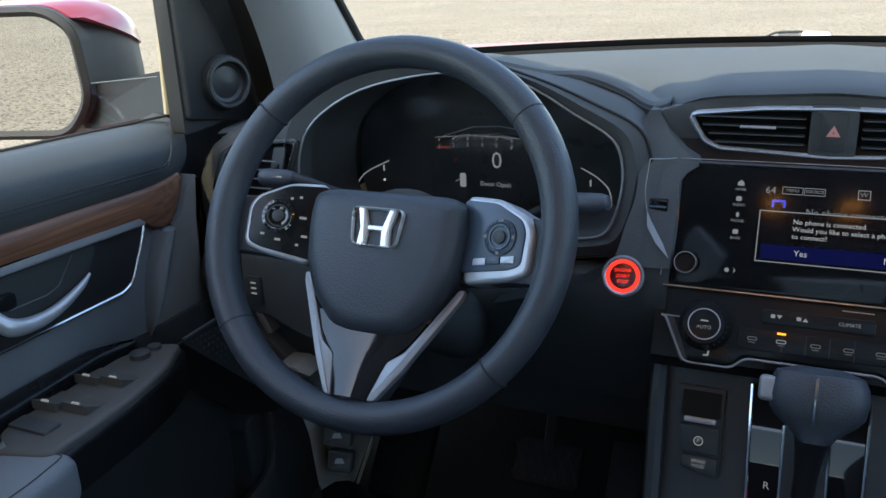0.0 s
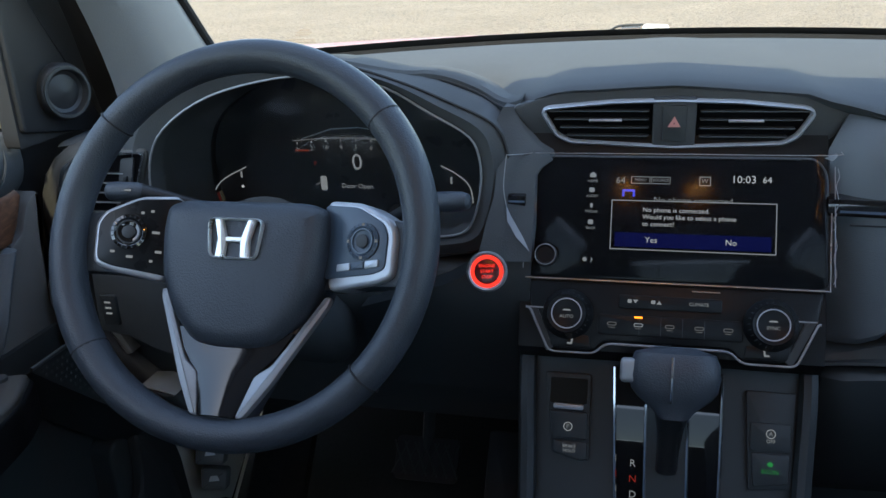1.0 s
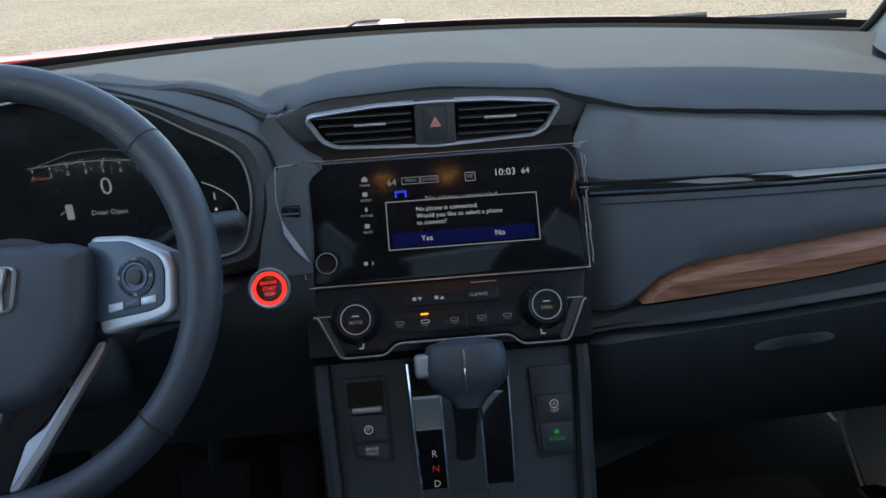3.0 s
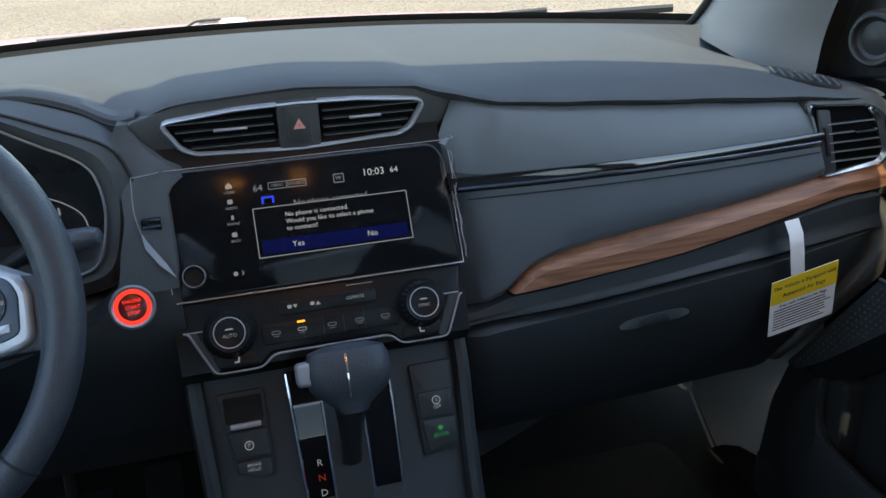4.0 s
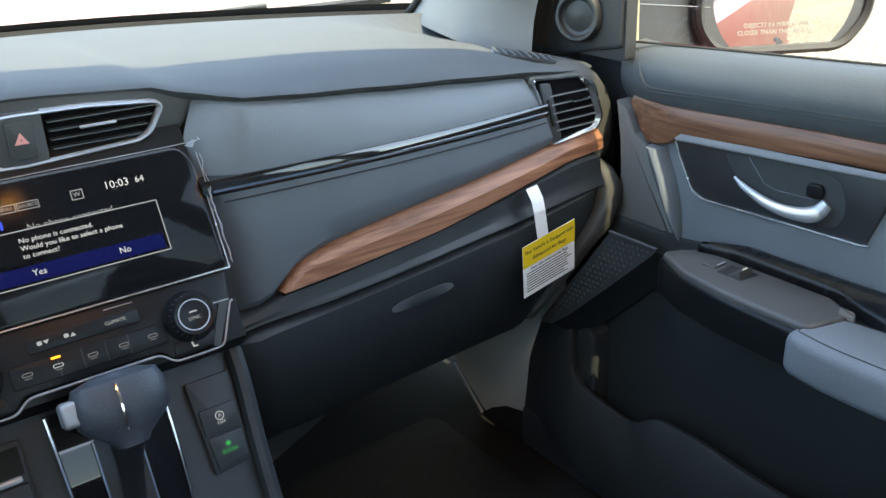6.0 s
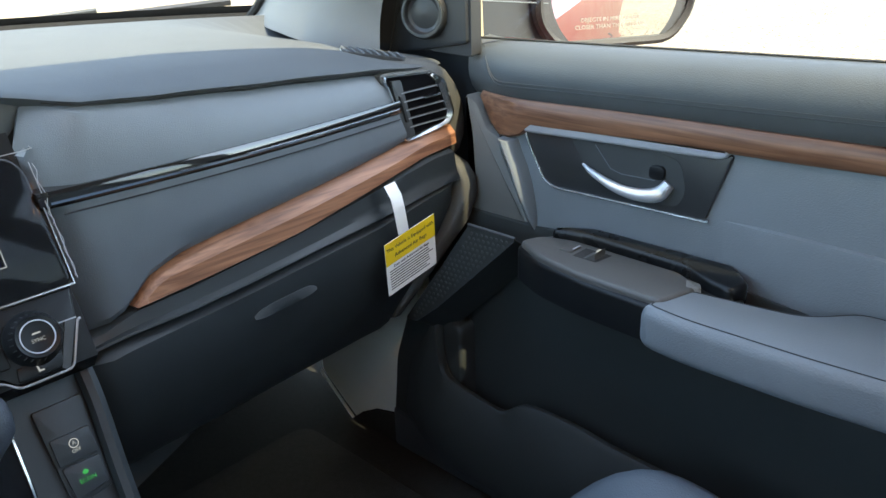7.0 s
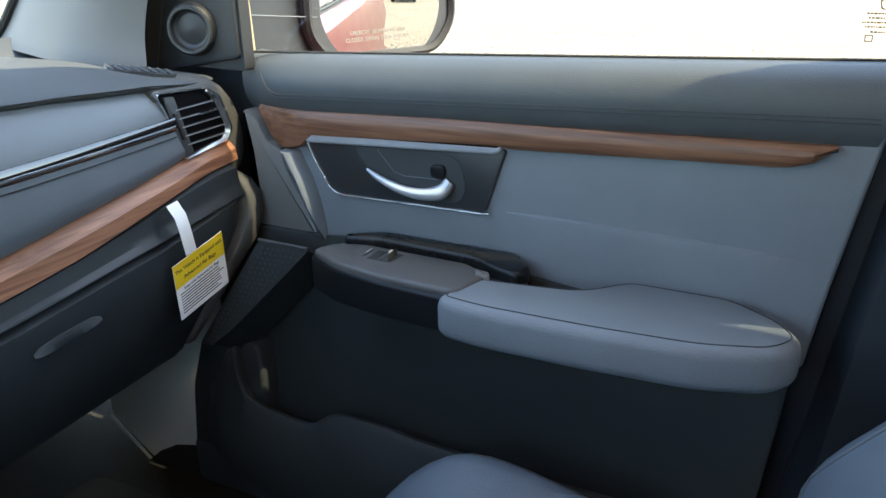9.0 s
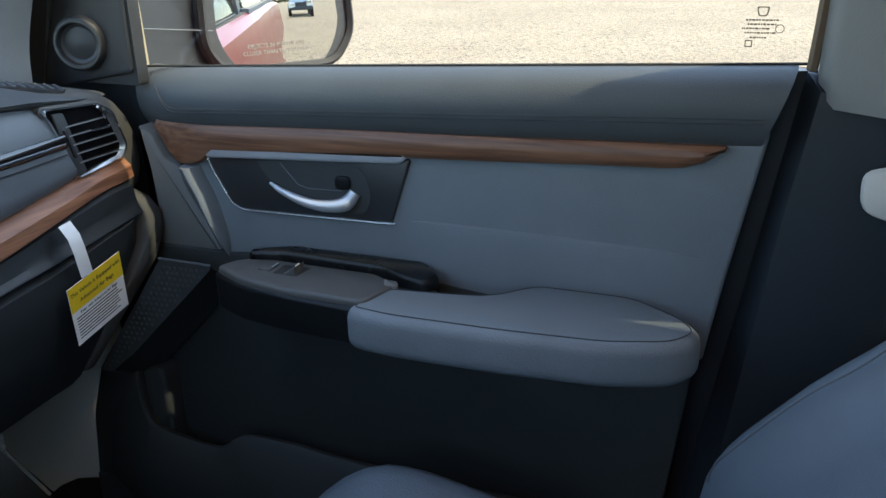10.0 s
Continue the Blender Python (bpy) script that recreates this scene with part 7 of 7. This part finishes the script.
def glass_stamps():
    """Printed maker's stamps in the glass, as plain bars."""
    ob = thing("window_stamp", (0.73, -0.78, 0.83), "small brown printed stamp in the side window's lower corner", "glass stamp")
    m = sideways((0.7335, 0, 0), 1, 0)
    part("stamp_badge", ring(rounded([(0.792, 0.877), (0.804, 0.877), (0.802, 0.868), (0.794, 0.868)], 0.002), rounded([(0.7935, 0.876), (0.8025, 0.876), (0.801, 0.869), (0.795, 0.869)], 0.002), m, 0, 0.0004), STAMP, ob)
    for y, x0, x1 in ((0.8645, 0.783, 0.813), (0.8605, 0.785, 0.811), (0.8565, 0.780, 0.806), (0.8525, 0.783, 0.809), (0.848, 0.788, 0.802)):
        x = x0
        rnd = random.Random(int(y * 1e5))
        while x < x1:
            w = rnd.uniform(0.001, 0.0035)
            part("stamp_bar", slab(rect(x, y - 0.0008, x + w, y + 0.0008), m, 0, 0.0004), STAMP, ob)
            x += w + 0.0008
    part("stamp_circle", ring(circle(0.8145, 0.8565, 0.0042, 16), circle(0.8145, 0.8565, 0.0035, 16), m, 0, 0.0004), STAMP, ob)
    part("stamp_square", ring(rect(0.784, 0.839, 0.791, 0.8455), rect(0.785, 0.840, 0.790, 0.8445), m, 0, 0.0004), STAMP, ob)
    ob = thing("windshield_stamp", (-0.62, 0.5, 0.83), "small dark printed stamp in the windscreen corner", "glass stamp")
    m = leaning((-0.600, 0.505, 0.838), 55)
    for i, (y, w) in enumerate(((0.012, 0.008), (0.006, 0.014), (0.0, 0.011), (-0.012, 0.024), (-0.018, 0.026))):
        rnd = random.Random(i)
        x = -w
        while x < w:
            d = rnd.uniform(0.0015, 0.004)
            part("stamp_bar", slab(rect(x, y - 0.0014, x + d, y + 0.0014), m, 0, 0.0004), STAMP, ob)
            x += d + 0.001


glass_stamps()


# ---- wipers and washer ----
def build_wipers():
    for pts, nm in (([(-0.36, 0.80, 0.789), (-0.10, 0.825, 0.791), (0.14, 0.81, 0.791)], 1), ([(0.24, 0.77, 0.782), (0.38, 0.67, 0.793), (0.49, 0.61, 0.804), (0.60, 0.555, 0.812), (0.72, 0.50, 0.819)], 2)):
        w = thing("wiper", pts[0], "black wiper arm and blade resting at the foot of the windscreen", "wiper", "wipers")
        c = curve_through(pts, 12)
        part("blade", tube([p + Vector((0, 0.008, -0.005)) for p in c], 0.007, 6), SAIL, w)
        part("arm", tube([p + Vector((0, 0.02, 0.006)) for p in c[:8]], 0.005, 6), DARK, w)
    ob = thing("bonnet_badge_clip", (0.02, 0.84, 0.80), "small white plastic clip on the black cowl", "clip")
    m = leaning((0, 0.80, 0), 0)
    part("clip_head", slab(rounded([(-0.0435, 0.802), (0.0095, 0.8005), (0.0060, 0.811), (0.0010, 0.8135), (-0.036, 0.815), (-0.0405, 0.812)], 0.002), m, -0.014, 0.0, 0.002), WHITE, ob, "white plastic head")
    part("clip_base", slab(rect(-0.0495, 0.792, 0.043, 0.802, 0.002), m, -0.012, 0.002, 0.001), SATIN, ob, "grey ribbed base")
    for x in arange(-0.046, 0.040, 17):
        part("rib", slab(rect(x - 0.0009, 0.793, x + 0.0009, 0.8025), m, 0.0015, 0.003), DARK, ob)
    part("clip_arm", tube(curve_through([(-0.112, 0.80, 0.800), (-0.097, 0.80, 0.808), (-0.080, 0.80, 0.8145), (-0.040, 0.80, 0.8155)], 10), 0.0022, 6), DARK, ob, "dark bent arm")
    part("clip_fill", tube([(-0.080, 0.802, 0.8105), (-0.045, 0.802, 0.811)], 0.0022, 6), SILVER, ob, "pale inner rail")


build_wipers()


# ---- another parked car behind, seen in the door mirror ----
def parked_car():
    ob = thing("parked_car", (1.7, -22.0, GROUND_Z), "silver pickup parked on the gravel behind", "car")
    g = GROUND_Z
    y0, y1 = -19.5, -24.5
    cx = 1.7
    paint = mat("silver_car_paint", (0.52, 0.53, 0.55), 0.3, 0.05, 5, 0.02, metal=0.4, coat=0.8)
    secs = []
    for y, zt, w in ((y0, 0.85, 0.80), (y0 - 0.1, 1.05, 0.92), (y0 - 1.2, 1.12, 0.95), (y0 - 3.0, 1.10, 0.95), (y1 + 0.1, 1.05, 0.93), (y1, 0.9, 0.9)):
        secs.append([Vector((cx + a * w, y, g + z)) for a, z in ((-1, 0.45), (-1, zt * 0.75), (-0.94, zt - 0.03), (-0.8, zt), (0.8, zt), (0.94, zt - 0.03), (1, zt * 0.75), (1, 0.45))])
    part("body", loft(secs), paint, ob, "silver body")
    secs = []
    for y, zt, w in ((y0 - 1.1, 1.12, 0.82), (y0 - 1.6, 1.70, 0.70), (y0 - 2.4, 1.80, 0.70), (y0 - 3.1, 1.72, 0.70), (y0 - 3.4, 1.12, 0.80)):
        secs.append([Vector((cx + a * w, y, g + z)) for a, z in ((-1.05, 1.05), (-1, zt - 0.06), (-0.9, zt), (0.9, zt), (1, zt - 0.06), (1.05, 1.05))])
    part("cab", loft(secs), paint, ob)
    part("windscreen", slab(rect(-0.66, 0.08, 0.66, 0.62, 0.06), leaning((cx, y0 - 1.05, g + 1.10), 0) @ Matrix.Rotation(math.pi, 4, "Y") @ Matrix.Rotation(radians(-40), 4, "X"), -0.01, 0.01), GLOSS, ob, "dark windscreen")
    front = leaning((cx, y0 + 0.012, g), 0) @ Matrix.Rotation(math.pi, 4, "Y")
    part("grille", slab(rect(-0.45, 0.55, 0.45, 0.85, 0.04), front, 0, 0.03, 0.01), DARK, ob, "dark grille")
    part("bumper", slab(rect(-0.90, 0.38, 0.90, 0.56, 0.05), front, -0.05, 0.06, 0.02), BLACK, ob, "dark bumper")
    for s in (-1, 1):
        part("headlight", slab(rect(s * 0.66 - 0.16, 0.68, s * 0.66 + 0.16, 0.84, 0.04), front, 0, 0.035, 0.01), CHROME, ob, "clear headlight")
        for y in (y0 - 0.9, y1 + 0.9):
            w = part("wheel", lathe([(0.36, 0.0), (0.38, 0.04), (0.38, 0.20), (0.36, 0.24), (0.22, 0.22), (0.001, 0.20)], sideways((cx + s * 0.74, y, g + 0.38), s) @ Matrix.Rotation(math.pi, 4, "Y"), 24), RUBBER, ob, "black tyre")


parked_car()


def tree_line():
    """A far hedge of trees on the horizon, only ever seen in the mirrors."""
    rnd = random.Random(21)
    bm = bmesh.new()
    for i in range(1500):
        a = rnd.uniform(math.radians(200), math.radians(340))
        r = rnd.uniform(170, 230)
        x, y = r * math.cos(a), r * math.sin(a)
        h = rnd.uniform(2, 5)
        for k in range(12):
            c = Vector((x + rnd.uniform(-2.5, 2.5), y + rnd.uniform(-2, 2), GROUND_Z + h * rnd.uniform(0.3, 1)))
            q = [c + Vector((rnd.uniform(-0.8, 0.8), rnd.uniform(-0.5, 0.5), rnd.uniform(-0.6, 0.6))) for _ in range(4)]
            v = [bm.verts.new(p) for p in q]
            for f in ((0, 1, 2), (0, 1, 3), (0, 2, 3), (1, 2, 3)):
                bm.faces.new([v[j] for j in f])
    tagged(part("far_trees", bm, mat("far_foliage", (0.05, 0.07, 0.035), 0.9, 0.3, 0.3, 0), None, smooth=0), "far row of green trees on the horizon", "trees", kind="stuff")


tree_line()
